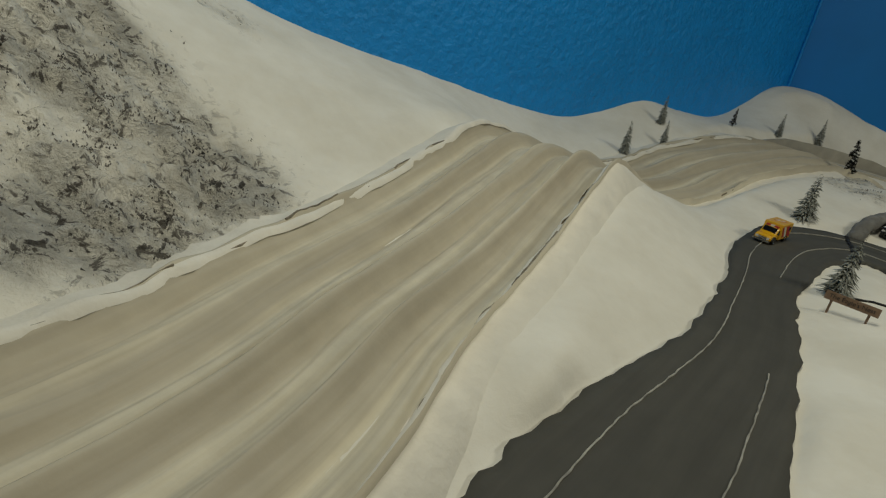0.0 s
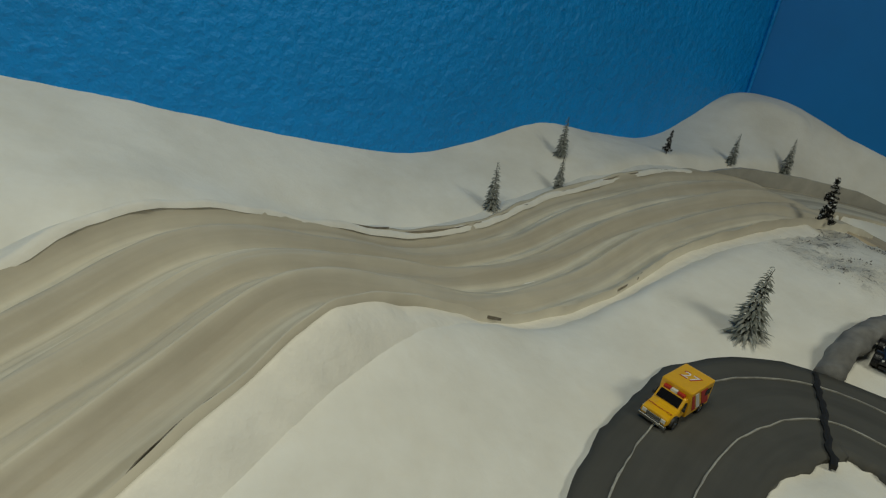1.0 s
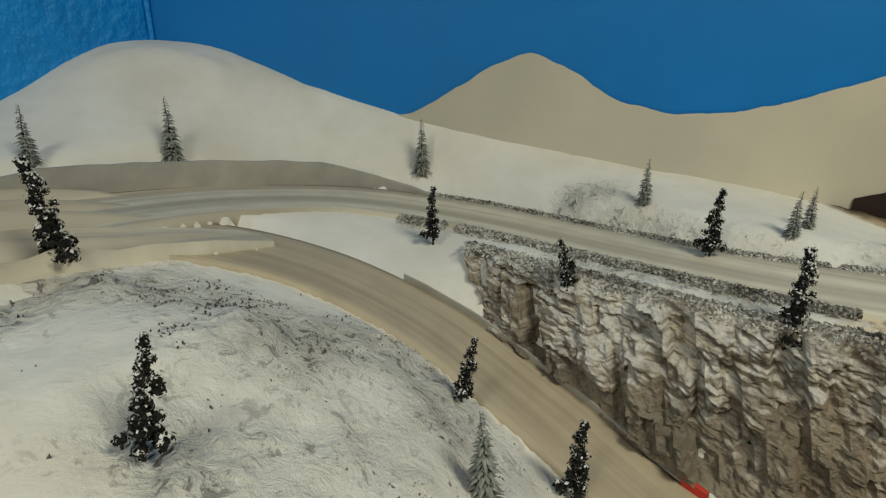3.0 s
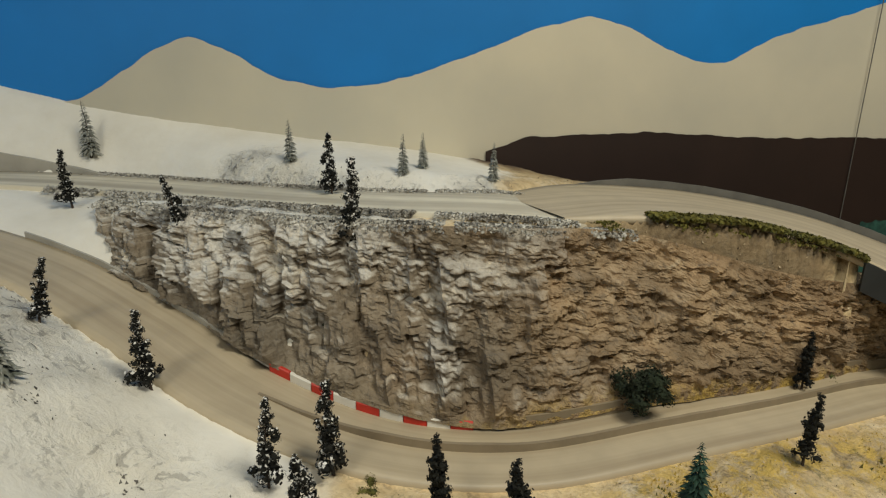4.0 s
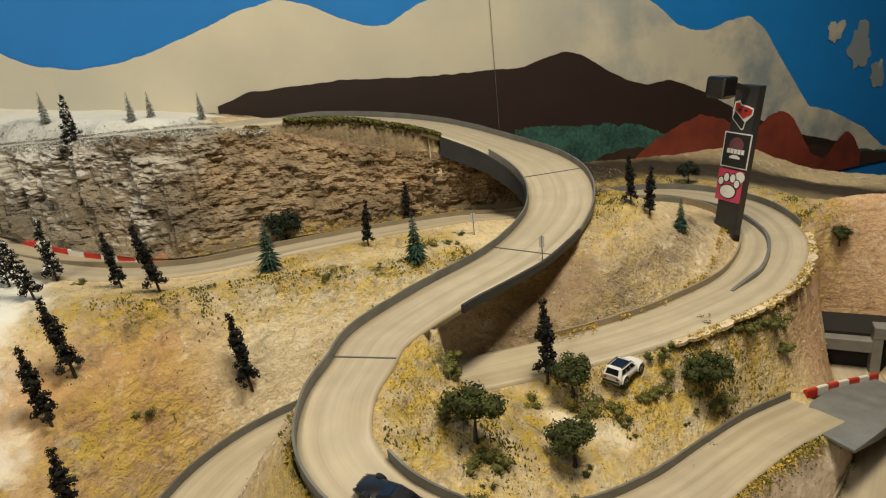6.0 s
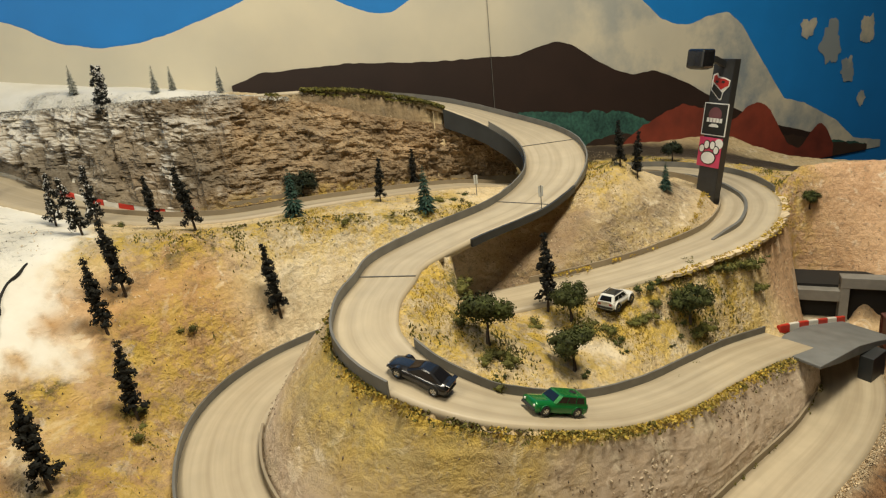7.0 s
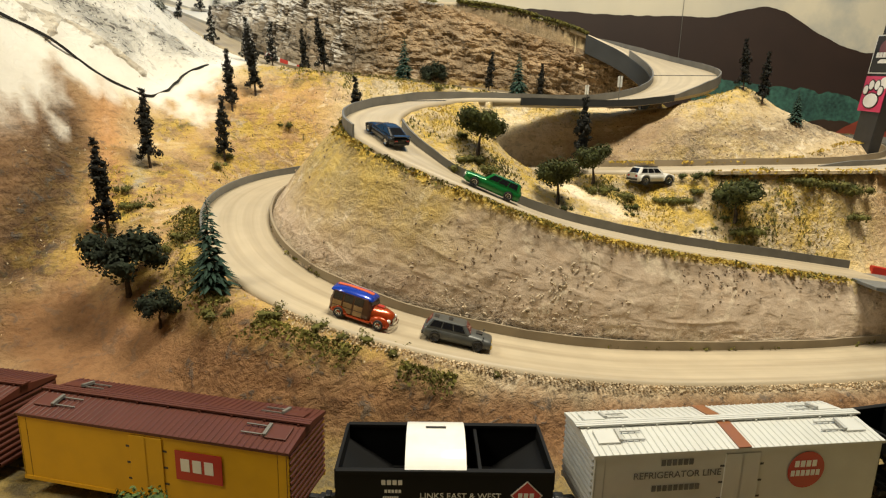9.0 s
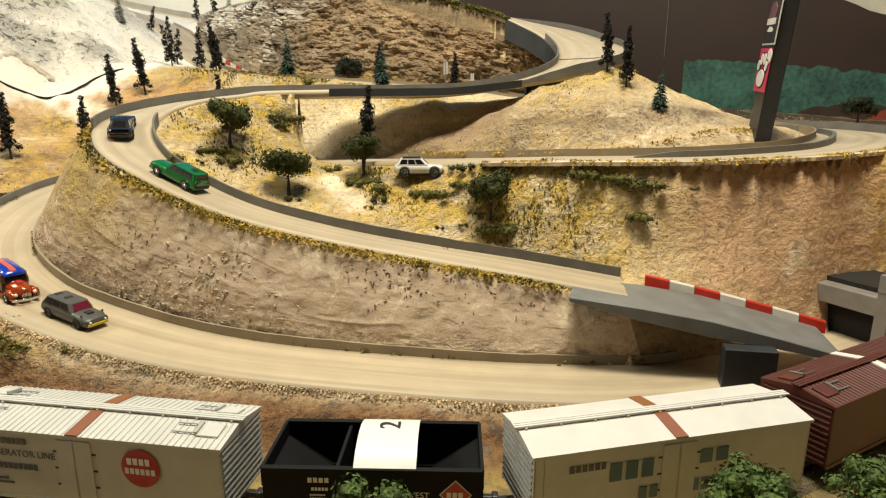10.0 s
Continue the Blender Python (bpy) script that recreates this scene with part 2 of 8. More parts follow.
pin_road(SNOW_ROAD)
pin_road(UPPER_LANE)
pin_road(LOT)
pin_road(DECK, skip=lambda c: ((c[:, 0] > 1.83) & (c[:, 1] < 0.78) & (c[:, 2] > 0.45)))
pin_road(LOWER_ROAD)
BREAKS = {
    "cliff crest": [(1.58, 1.44, 0.742), (1.66, 1.29, 0.742), (1.75, 1.15, 0.738), (1.87, 1.01, 0.735), (2.02, 0.92, 0.715), (2.20, 0.80, 0.655), (2.29, 0.735, 0.61)],
    "cliff foot": [(1.56, 1.37, 0.68), (1.61, 1.25, 0.635), (1.655, 1.13, 0.60), (1.725, 1.02, 0.56), (1.81, 0.945, 0.535), (1.96, 0.865, 0.53), (2.13, 0.79, 0.515), (2.28, 0.735, 0.50)],
    "terrace crest": [(1.44, 1.05, 0.58), (1.52, 0.92, 0.555), (1.62, 0.80, 0.535), (1.78, 0.71, 0.525), (1.95, 0.60, 0.50), (2.08, 0.52, 0.485)],
    "slope middle": [(1.50, 0.74, 0.46), (1.64, 0.69, 0.45), (1.80, 0.62, 0.44), (1.92, 0.53, 0.43)],
    "plateau crest": [(1.40, 1.30, 0.72), (1.36, 1.12, 0.71), (1.24, 0.96, 0.725), (1.10, 0.87, 0.745), (0.98, 0.71, 0.75), (0.86, 0.46, 0.752), (0.60, 0.14, 0.76), (0.32, -0.22, 0.76), (0.05, -0.62, 0.76)],
    "groove": [(1.52, 0.92, 0.555), (1.47, 0.88, 0.54), (1.36, 0.82, 0.495), (1.27, 0.81, 0.575), (1.18, 0.77, 0.61), (1.07, 0.67, 0.63), (0.95, 0.5, 0.64), (0.75, 0.15, 0.65), (0.5, -0.3, 0.65)],
    "cliff bottom west": [(1.36, 0.70, 0.40), (1.24, 0.66, 0.40), (1.18, 0.52, 0.28), (1.10, 0.44, 0.22), (1.0, 0.28, 0.19), (0.85, 0.0, 0.17), (0.70, -0.5, 0.16)],
    "bank outer": [(1.362, 0.48, 0.312), (1.35, 0.37, 0.277), (1.352, 0.25, 0.25), (1.44, 0.13, 0.225), (1.53, 0.055, 0.20)],
    "bank foot": [(1.20, 0.40, 0.18), (1.30, 0.21, 0.155), (1.42, 0.07, 0.145), (1.60, -0.025, 0.14), (1.78, -0.10, 0.138), (2.0, -0.165, 0.138), (2.2, -0.165, 0.138), (2.4, -0.13, 0.138)],
    "trackside": [(0.9, 0.52, 0.15), (1.17, 0.23, 0.137), (1.34, 0.07, 0.132), (1.577, -0.07, 0.132), (1.70, -0.13, 0.132), (1.88, -0.20, 0.132), (2.05, -0.235, 0.132), (2.2, -0.225, 0.132), (2.35, -0.19, 0.132), (2.55, -0.15, 0.132)],
    "trackside front": [(1.26, -0.02, 0.132), (1.51, -0.165, 0.132), (1.65, -0.225, 0.132), (1.85, -0.29, 0.132), (2.05, -0.31, 0.132), (2.3, -0.29, 0.132)],
    "front floor": [(0.7, -0.6, 0.14), (1.2, -0.25, 0.14), (1.7, -0.4, 0.14), (2.2, -0.5, 0.14), (3.0, -0.6, 0.14)],
    "front edge": [(0.4, -1.09, 0.13), (2.0, -1.09, 0.13), (3.6, -1.09, 0.13)],
    "cone foot": [(1.455, 0.40, 0.295), (1.466, 0.29, 0.265), (1.54, 0.21, 0.235), (1.64, 0.145, 0.21), (1.75, 0.088, 0.188), (1.90, 0.035, 0.175), (2.08, -0.03, 0.168)],
    "sign hill": [(2.16, 0.33, 0.455), (2.26, 0.33, 0.50), (2.36, 0.33, 0.525), (2.46, 0.36, 0.50), (2.54, 0.44, 0.50)],
    "sign hill foot": [(2.02, 0.345, 0.38), (2.16, 0.25, 0.385), (2.30, 0.185, 0.395), (2.44, 0.18, 0.42), (2.56, 0.19, 0.42), (2.66, 0.28, 0.425), (2.66, 0.42, 0.435)],
    "tunnel hill": [(2.585, 0.01, 0.375), (2.625, 0.012, 0.43), (2.655, 0.010, 0.470), (2.70, -0.07, 0.458), (2.76, -0.2, 0.45), (2.80, -0.4, 0.42), (2.80, -0.8, 0.38)],
    "tunnel hill foot": [(2.26, 0.035, 0.26), (2.38, 0.03, 0.30), (2.47, 0.0, 0.31)],
    "portal top": [(2.525, 0.03, 0.245), (2.53, -0.05, 0.238), (2.535, -0.13, 0.255), (2.54, -0.22, 0.26)],
    "back verge": [(2.92, 0.42, 0.43), (2.88, 0.15, 0.42), (2.76, 0.06, 0.405), (2.64, 0.045, 0.395)],
    "east floor": [(3.45, 0.1, 0.30), (3.45, -0.5, 0.30), (3.45, -1.0, 0.30)], "east dip": [(3.0, 0.1, 0.36), (3.0, -0.4, 0.34), (3.0, -1.0, 0.33)],
    "snow bank": [(0.44, 1.30, 0.765), (0.62, 1.42, 0.80), (0.80, 1.56, 0.835), (0.93, 1.66, 0.85), (1.11, 1.70, 0.84), (1.27, 1.74, 0.84), (1.44, 1.76, 0.80), (1.64, 1.68, 0.78)],
    "snow against wall": [(-0.62, 0.94, 1.12), (-0.32, 1.11, 0.985), (-0.02, 1.28, 0.905), (0.18, 1.40, 0.855), (0.35, 1.50, 0.825), (0.48, 1.575, 0.85), (0.62, 1.655, 0.89), (0.78, 1.745, 0.86), (0.95, 1.84, 0.845), (1.08, 1.91, 0.90), (1.20, 1.96, 0.965), (1.28, 2.0, 0.975)],
    "snow against board": [(1.29, 2.0, 0.975), (1.37, 1.945, 0.965), (1.45, 1.885, 0.93), (1.52, 1.83, 0.90), (1.63, 1.75, 0.865), (1.75, 1.66, 0.835), (1.9, 1.545, 0.80), (2.1, 1.39, 0.765), (2.3, 1.24, 0.71), (2.5, 1.09, 0.62), (2.75, 0.90, 0.50), (3.0, 0.71, 0.46), (3.3, 0.48, 0.43), (3.55, 0.29, 0.42)],
    "mound crest": [(1.20, 1.90, 0.955), (1.28, 1.90, 0.965), (1.36, 1.86, 0.945)],
    "upper verge": [(1.72, 1.62, 0.775), (1.84, 1.40, 0.775), (1.95, 1.24, 0.76), (2.06, 1.15, 0.742), (2.36, 1.07, 0.705), (2.52, 0.90, 0.65)],
    "rock mountain": [(-0.30, 0.60, 0.84), (-0.42, 0.66, 0.93), (-0.60, 0.72, 1.12), (-0.85, 0.60, 1.28)],
    "mountain west": [(-1.2, 0.3, 1.3), (-1.0, -0.2, 1.15), (-0.9, -0.7, 1.0)],
    "road bank west": [(-0.52, 0.10, 0.86), (-0.40, 0.32, 0.83), (-0.32, 0.50, 0.83), (-0.20, 0.70, 0.83), (-0.08, 0.90, 0.87), (0.04, 1.06, 0.87), (0.18, 1.19, 0.80), (0.33, 1.24, 0.768)],
    "verge east": [(0.06, 0.24, 0.785), (0.17, 0.48, 0.795), (0.28, 0.72, 0.825), (0.35, 0.85, 0.832), (0.43, 0.94, 0.80), (0.55, 1.0, 0.765), (0.72, 1.12, 0.79), (0.88, 1.22, 0.805), (1.05, 1.33, 0.805)],
    "snow dome": [(0.95, 1.12, 0.79), (1.08, 1.18, 0.80), (1.19, 1.22, 0.80), (1.30, 1.30, 0.78)],
    "lot wedge": [(0.52, 0.44, 0.768), (0.62, 0.56, 0.768), (0.70, 0.68, 0.766), (0.755, 0.77, 0.762)],
    "lot verge": [(0.16, 0.10, 0.765), (0.34, 0.30, 0.767), (0.45, 0.36, 0.768)],
}
for line in BREAKS.values():
    pin_line(line)


def stretch(pin):
    """Membrane over the pinned cells, from coarse to fine."""
    z = None
    for step in (16, 8, 4, 2, 1):
        n, m = -(-NX // step), -(-NY // step)
        p = np.full((n * step, m * step), np.nan)
        p[:NX, :NY] = pin
        p = p.reshape(n, step, m, step)
        cnt = (~np.isnan(p)).sum((1, 3))
        val = np.where(cnt > 0, np.nansum(p, axis=(1, 3)) / np.maximum(cnt, 1), 0)
        fixed = cnt > 0
        z = np.full((n, m), 0.5) if z is None else np.repeat(np.repeat(z, 2, 0), 2, 1)[:n, :m]
        for _ in range({16: 300, 8: 120, 4: 100, 2: 90, 1: 80}[step]):
            z = np.where(fixed, val, z)
            q = np.pad(z, 1, mode="edge")
            z = 0.25 * (q[:-2, 1:-1] + q[2:, 1:-1] + q[1:-1, :-2] + q[1:-1, 2:])
        z = np.where(fixed, val, z)
    return z


HEIGHT = stretch(pin)
for _ in range(7):
    q = np.pad(HEIGHT, 1, mode="edge")
    soft = (q[:-2, 1:-1] + q[2:, 1:-1] + q[1:-1, :-2] + q[1:-1, 2:] + 2 * HEIGHT) / 6
    HEIGHT = np.where(dist_road == 0, HEIGHT, soft)


def ground_z(x, y):
    u, v = (x - X0) / CELL, (y - Y0) / CELL
    i, j = int(min(max(u, 0), NX - 2)), int(min(max(v, 0), NY - 2))
    a, b = u - i, v - j
    return float(HEIGHT[i, j] * (1 - a) * (1 - b) + HEIGHT[i + 1, j] * a * (1 - b) + HEIGHT[i, j + 1] * (1 - a) * b + HEIGHT[i + 1, j + 1] * a * b)


def gmat():
    """Painted plaster: the paint of each zone, with grit, stains and flock."""
    m = bpy.data.materials.new("painted_plaster")
    m.use_nodes = True
    nt = m.node_tree
    N, Lk = nt.nodes.new, nt.links.new
    b = nt.nodes["Principled BSDF"]
    b.inputs["Roughness"].default_value = 0.85
    co = N("ShaderNodeTexCoord")
    paint, spk, flk = N("ShaderNodeAttribute"), N("ShaderNodeAttribute"), N("ShaderNodeAttribute")
    paint.attribute_name, spk.attribute_name, flk.attribute_name = "paint", "speck", "flock"

    def tex(scale, detail=5, rough=0.6, dist=0.0):
        n = N("ShaderNodeTexNoise")
        n.inputs["Scale"].default_value, n.inputs["Detail"].default_value, n.inputs["Roughness"].default_value, n.inputs["Distortion"].default_value = scale, detail, rough, dist
        Lk(co.outputs["Object"], n.inputs["Vector"])
        return n.outputs[0]

    def rng(src, a, b2, c=0.0, d=1.0):
        n = N("ShaderNodeMapRange")
        n.inputs[1].default_value, n.inputs[2].default_value, n.inputs[3].default_value, n.inputs[4].default_value = a, b2, c, d
        Lk(src, n.inputs[0])
        return n.outputs[0]

    def mul(a, c):
        n = N("ShaderNodeMath")
        n.operation = "MULTIPLY"
        Lk(a, n.inputs[0])
        if isinstance(c, float):
            n.inputs[1].default_value = c
        else:
            Lk(c, n.inputs[1])
        return n.outputs[0]

    def blend(fac, a, c, kind="MIX"):
        n = N("ShaderNodeMix")
        n.data_type, n.blend_type = "RGBA", kind
        Lk(fac, n.inputs[0])
        for sock, v in ((6, a), (7, c)):
            if isinstance(v, tuple):
                n.inputs[sock].default_value = (*v, 1)
            else:
                Lk(v, n.inputs[sock])
        return n.outputs[2]

    hue = N("ShaderNodeSeparateColor")
    Lk(paint.outputs[0], hue.inputs[0])
    bare = rng(hue.outputs[1], 0.70, 0.78, 1.0, 0.12)
    soft, grit = tex(9, 4), tex(55, 6, 0.7, 0.6)
    c = blend(rng(soft, 0.35, 0.7, 0.0, 0.35), paint.outputs[0], (0.62, 0.58, 0.5), "MULTIPLY")
    c = blend(mul(rng(tex(150, 4, 0.65), 0.50, 0.60), mul(spk.outputs[2], bare)), c, (0.52, 0.475, 0.42), "MULTIPLY")
    c = blend(mul(rng(grit, 0.555, 0.605), mul(spk.outputs[2], 1.0)), c, (0.10, 0.088, 0.075), "MIX")
    white = rng(hue.outputs[1], 0.72, 0.80)
    c = blend(mul(rng(tex(30, 6, 0.7, 0.8), 0.47, 0.60), mul(bare, 0.34)), c, (0.70, 0.58, 0.44), "MULTIPLY")
    c = blend(mul(rng(tex(21, 7, 0.72, 1.0), 0.56, 0.63), mul(mul(bare, rng(hue.outputs[1], 0.28, 0.42)), 0.55)), c, (0.84, 0.73, 0.55))
    bite = rng(spk.outputs[2], 0.25, 0.95, 0.0, 1.0)
    crumble = tex(46, 6, 0.66, 1.3)
    show = N("ShaderNodeMath")
    show.operation = "MULTIPLY_ADD"
    Lk(bite, show.inputs[0])
    show.inputs[1].default_value = 0.15
    Lk(crumble, show.inputs[2])
    c = blend(mul(rng(show.outputs[0], 0.71, 0.765), mul(white, rng(spk.outputs[2], 0.2, 0.5))), c, (0.17, 0.155, 0.13))
    lay = N("ShaderNodeMapping")
    lay.inputs["Scale"].default_value = (0.22, 0.22, 1.5)
    Lk(co.outputs["Object"], lay.inputs[0])
    beds = N("ShaderNodeTexNoise")
    beds.inputs["Scale"].default_value, beds.inputs["Detail"].default_value, beds.inputs["Distortion"].default_value = 42, 5, 0.8
    Lk(lay.outputs[0], beds.inputs["Vector"])
    c = blend(mul(rng(beds.outputs[0], 0.52, 0.64), mul(spk.outputs[2], bare)), c, (0.56, 0.51, 0.455), "MULTIPLY")
    c = blend(mul(rng(tex(34, 6, 0.78), 0.45, 0.56), flk.outputs[2]), c, (0.72, 0.49, 0.085))
    c = blend(mul(rng(tex(20, 6, 0.78, 0.5), 0.575, 0.645), mul(flk.outputs[2], 0.9)), c, (0.105, 0.098, 0.018))
    Lk(c, b.inputs["Base Color"])
    bp = N("ShaderNodeBump")
    bp.inputs["Distance"].default_value = 0.0075
    add = N("ShaderNodeMath")
    add.operation = "ADD"
    Lk(tex(130, 4), add.inputs[0])
    both = N("ShaderNodeMath")
    both.operation = "MULTIPLY_ADD"
    Lk(beds.outputs[0], both.inputs[0])
    both.inputs[1].default_value = 0.8
    lumps = N("ShaderNodeMath")
    lumps.operation = "MULTIPLY_ADD"
    Lk(mul(crumble, white), lumps.inputs[0])
    lumps.inputs[1].default_value = -2.4
    Lk(mul(grit, 2.0), lumps.inputs[2])
    Lk(lumps.outputs[0], both.inputs[2])
    Lk(both.outputs[0], add.inputs[1])
    Lk(add.outputs[0], bp.inputs["Height"])
    st = N("ShaderNodeMath")
    st.operation = "MULTIPLY_ADD"
    Lk(spk.outputs[2], st.inputs[0])
    st.inputs[1].default_value, st.inputs[2].default_value = 1.0, 0.09
    coarse = N("ShaderNodeMath")
    Lk(mul(bare, 0.05), coarse.inputs[0])
    Lk(st.outputs[0], coarse.inputs[1])
    fl = N("ShaderNodeMath")
    fl.operation = "MULTIPLY_ADD"
    Lk(flk.outputs[2], fl.inputs[0])
    fl.inputs[1].default_value = 0.7
    Lk(coarse.outputs[0], fl.inputs[2])
    Lk(fl.outputs[0], bp.inputs["Strength"])
    Lk(bp.outputs[0], b.inputs["Normal"])
    return m


M_GROUND = gmat()


def near(points, radius, gx, gy):
    """Weight that falls off with the distance from a line in plan."""
    c = spline([p[:2] for p in points], radius * 0.4)
    d = np.full(gx.shape, 1e9)
    for x, y in c:
        d = np.minimum(d, (gx - x) ** 2 + (gy - y) ** 2)
    return np.exp(-d / radius**2)


def zones(gx, gy, gz, wob):
    """Paint, grit and flock of the ground at points in plan."""
    bound = np.interp(gx, [-1.3, 0.3, 0.9, 1.15, 1.3, 1.42, 1.52, 1.62, 1.72, 1.95, 2.05, 2.15, 2.3], [-1.2, -0.6, 0.48, 0.63, 0.69, 0.75, 0.86, 1.04, 1.10, 1.08, 1.14, 1.24, 1.7])
    snow = 1 / (1 + np.exp(-(gy - bound + 0.04 * wob) / 0.014))
    snow *= 1 / (1 + np.exp(-(gz - 0.44 + 0.05 * wob) / 0.008))
    out = np.zeros((*gx.shape, 3))
    out[:] = (0.76, 0.60, 0.355)

    def lay(w, colour):
        w = np.clip(w, 0, 1)[..., None]
        out[:] = out * (1 - w) + np.array(colour) * w

    lay(near(BREAKS["slope middle"], 0.10, gx, gy), (0.82, 0.70, 0.49))
    lay(0.9 * near([(1.40, 0.66), (1.33, 0.50), (1.27, 0.36), (1.33, 0.22), (1.44, 0.10)], 0.11, gx, gy) * (0.85 + 0.25 * wob), (0.54, 0.305, 0.125))
    lay((0.8 + 0.3 * wob) * near([(1.38, 0.62), (1.48, 0.68), (1.58, 0.70)], 0.06, gx, gy), (0.58, 0.38, 0.19))
    lay(1.1 * near([(1.44, 0.78), (1.52, 0.75), (1.60, 0.74)], 0.075, gx, gy), (0.60, 0.36, 0.16))
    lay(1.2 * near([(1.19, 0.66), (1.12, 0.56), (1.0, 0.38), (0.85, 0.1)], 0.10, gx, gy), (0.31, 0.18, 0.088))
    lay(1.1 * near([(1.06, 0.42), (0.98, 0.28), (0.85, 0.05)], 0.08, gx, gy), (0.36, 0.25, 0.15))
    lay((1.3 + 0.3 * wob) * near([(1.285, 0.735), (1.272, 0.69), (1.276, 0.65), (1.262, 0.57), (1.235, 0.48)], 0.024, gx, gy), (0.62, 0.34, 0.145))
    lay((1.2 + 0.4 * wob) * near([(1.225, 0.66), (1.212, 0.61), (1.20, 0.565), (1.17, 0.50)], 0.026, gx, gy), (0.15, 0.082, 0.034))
    lay((1.0 + 0.3 * wob) * near([(1.322, 0.655), (1.312, 0.62), (1.305, 0.58)], 0.012, gx, gy), (0.52, 0.46, 0.36))
    lay((1.2 + 0.3 * wob) * near([(1.865, 0.275), (1.875, 0.24), (1.895, 0.212)], 0.020, gx, gy), (0.83, 0.72, 0.54))
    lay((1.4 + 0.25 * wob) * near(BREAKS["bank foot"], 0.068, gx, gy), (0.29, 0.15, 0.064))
    lay((0.8 + 0.5 * wob) * near([(1.50, 0.098), (1.565, 0.052), (1.70, -0.006), (1.87, -0.063), (2.03, -0.118), (2.2, -0.145), (2.35, -0.135)], 0.014, gx, gy), (0.56, 0.45, 0.30))
    lay(1.3 * near(BREAKS["tunnel hill"], 0.13, gx, gy), (0.68, 0.43, 0.26))
    lay(1.3 * near([(2.36, 0.04), (2.52, 0.0), (2.62, -0.02), (2.6, -0.2)], 0.07, gx, gy), (0.68, 0.45, 0.27))
    front = 1 / (1 + np.exp((gy - np.interp(gx, [0.7, 1.17, 1.34, 1.6, 1.88, 2.1, 2.6], [0.5, 0.31, 0.135, -0.045, -0.15, -0.20, -0.22])) / 0.008))
    lay(front * (gz < 0.2), (0.20, 0.155, 0.075))
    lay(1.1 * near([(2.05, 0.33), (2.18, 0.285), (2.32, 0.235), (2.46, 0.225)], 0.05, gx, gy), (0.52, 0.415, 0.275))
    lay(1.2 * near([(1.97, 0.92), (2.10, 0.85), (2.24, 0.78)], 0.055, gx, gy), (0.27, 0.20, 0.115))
    # brown rock under the bridge, painted darker to carry the bridge's shade
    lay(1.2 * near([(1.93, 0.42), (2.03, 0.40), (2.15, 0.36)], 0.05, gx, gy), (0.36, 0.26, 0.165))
    lay(1.1 * near([(2.54, 0.72), (2.55, 0.56), (2.48, 0.43)], 0.065, gx, gy), (0.36, 0.27, 0.10))
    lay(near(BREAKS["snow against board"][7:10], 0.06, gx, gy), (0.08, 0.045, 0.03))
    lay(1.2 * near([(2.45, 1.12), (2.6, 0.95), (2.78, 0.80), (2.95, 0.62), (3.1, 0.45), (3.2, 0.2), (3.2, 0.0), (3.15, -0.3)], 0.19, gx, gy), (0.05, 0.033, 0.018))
    lay(snow, (0.835, 0.81, 0.735))
    rocky = np.zeros(gx.shape)
    for line, r, k in (([(-0.95, 0.66), (-0.62, 0.68), (-0.46, 0.66), (-0.36, 0.61), (-0.27, 0.58)], 0.075, 1.9), ([(-0.9, 0.45), (-0.52, 0.50), (-0.36, 0.50), (-0.33, 0.44)], 0.09, 1.9), ([(-0.46, 0.35), (-0.38, 0.36)], 0.06, 1.3), ([(-0.42, 0.93), (-0.36, 0.94)], 0.03, 0.9),
                       ([(1.05, 1.31), (1.15, 1.37), (1.24, 1.355), (1.28, 1.27), (1.42, 1.285), (1.42, 1.18)], 0.065, 0.9), ([(1.0, 1.26), (1.07, 1.19)], 0.045, 0.7), ([(1.22, 1.15), (1.32, 1.14)], 0.06, 0.8), ([(1.42, 1.10), (1.50, 0.99), (1.46, 0.93)], 0.05, 0.6), ([(1.40, 0.935), (1.35, 0.89), (1.28, 0.85), (1.22, 0.84)], 0.045, 1.4),
                       ([(1.30, 1.0), (1.20, 0.86), (1.05, 0.74)], 0.07, 0.85), ([(1.66, 1.36), (1.78, 1.2), (1.9, 1.08)], 0.06, 0.7), ([(1.78, 1.49), (1.82, 1.47)], 0.03, 0.8), ([(2.0, 1.16), (2.12, 1.12)], 0.05, 0.8), ([(1.92, 1.22), (1.8, 1.42)], 0.03, 0.6)):
        rocky = np.maximum(rocky, np.clip(k * near(line, r, gx, gy), 0, 1))
    rocky *= np.clip(0.85 + 0.35 * wob, 0.35, 1)
    speck = snow * rocky + (1 - snow) * 0.32
    speck *= 1 - 0.6 * front * (gz < 0.2)
    bank = near([(1.33, 0.22), (1.44, 0.09), (1.60, 0.0), (1.80, -0.075), (2.0, -0.135), (2.2, -0.15)], 0.05, gx, gy) * (gz > 0.135)
    speck = np.maximum(speck, 0.75 * bank)
    speck = np.maximum(speck, (1 - snow) * 0.8 * near([(1.23, 0.62), (1.16, 0.50), (1.06, 0.36), (0.95, 0.2)], 0.075, gx, gy))
    speck = np.maximum(speck, 0.7 * near([(1.93, 0.42), (2.03, 0.39), (2.05, 0.33), (2.18, 0.285), (2.32, 0.235), (2.46, 0.225)], 0.045, gx, gy))
    flock = np.zeros(gx.shape)
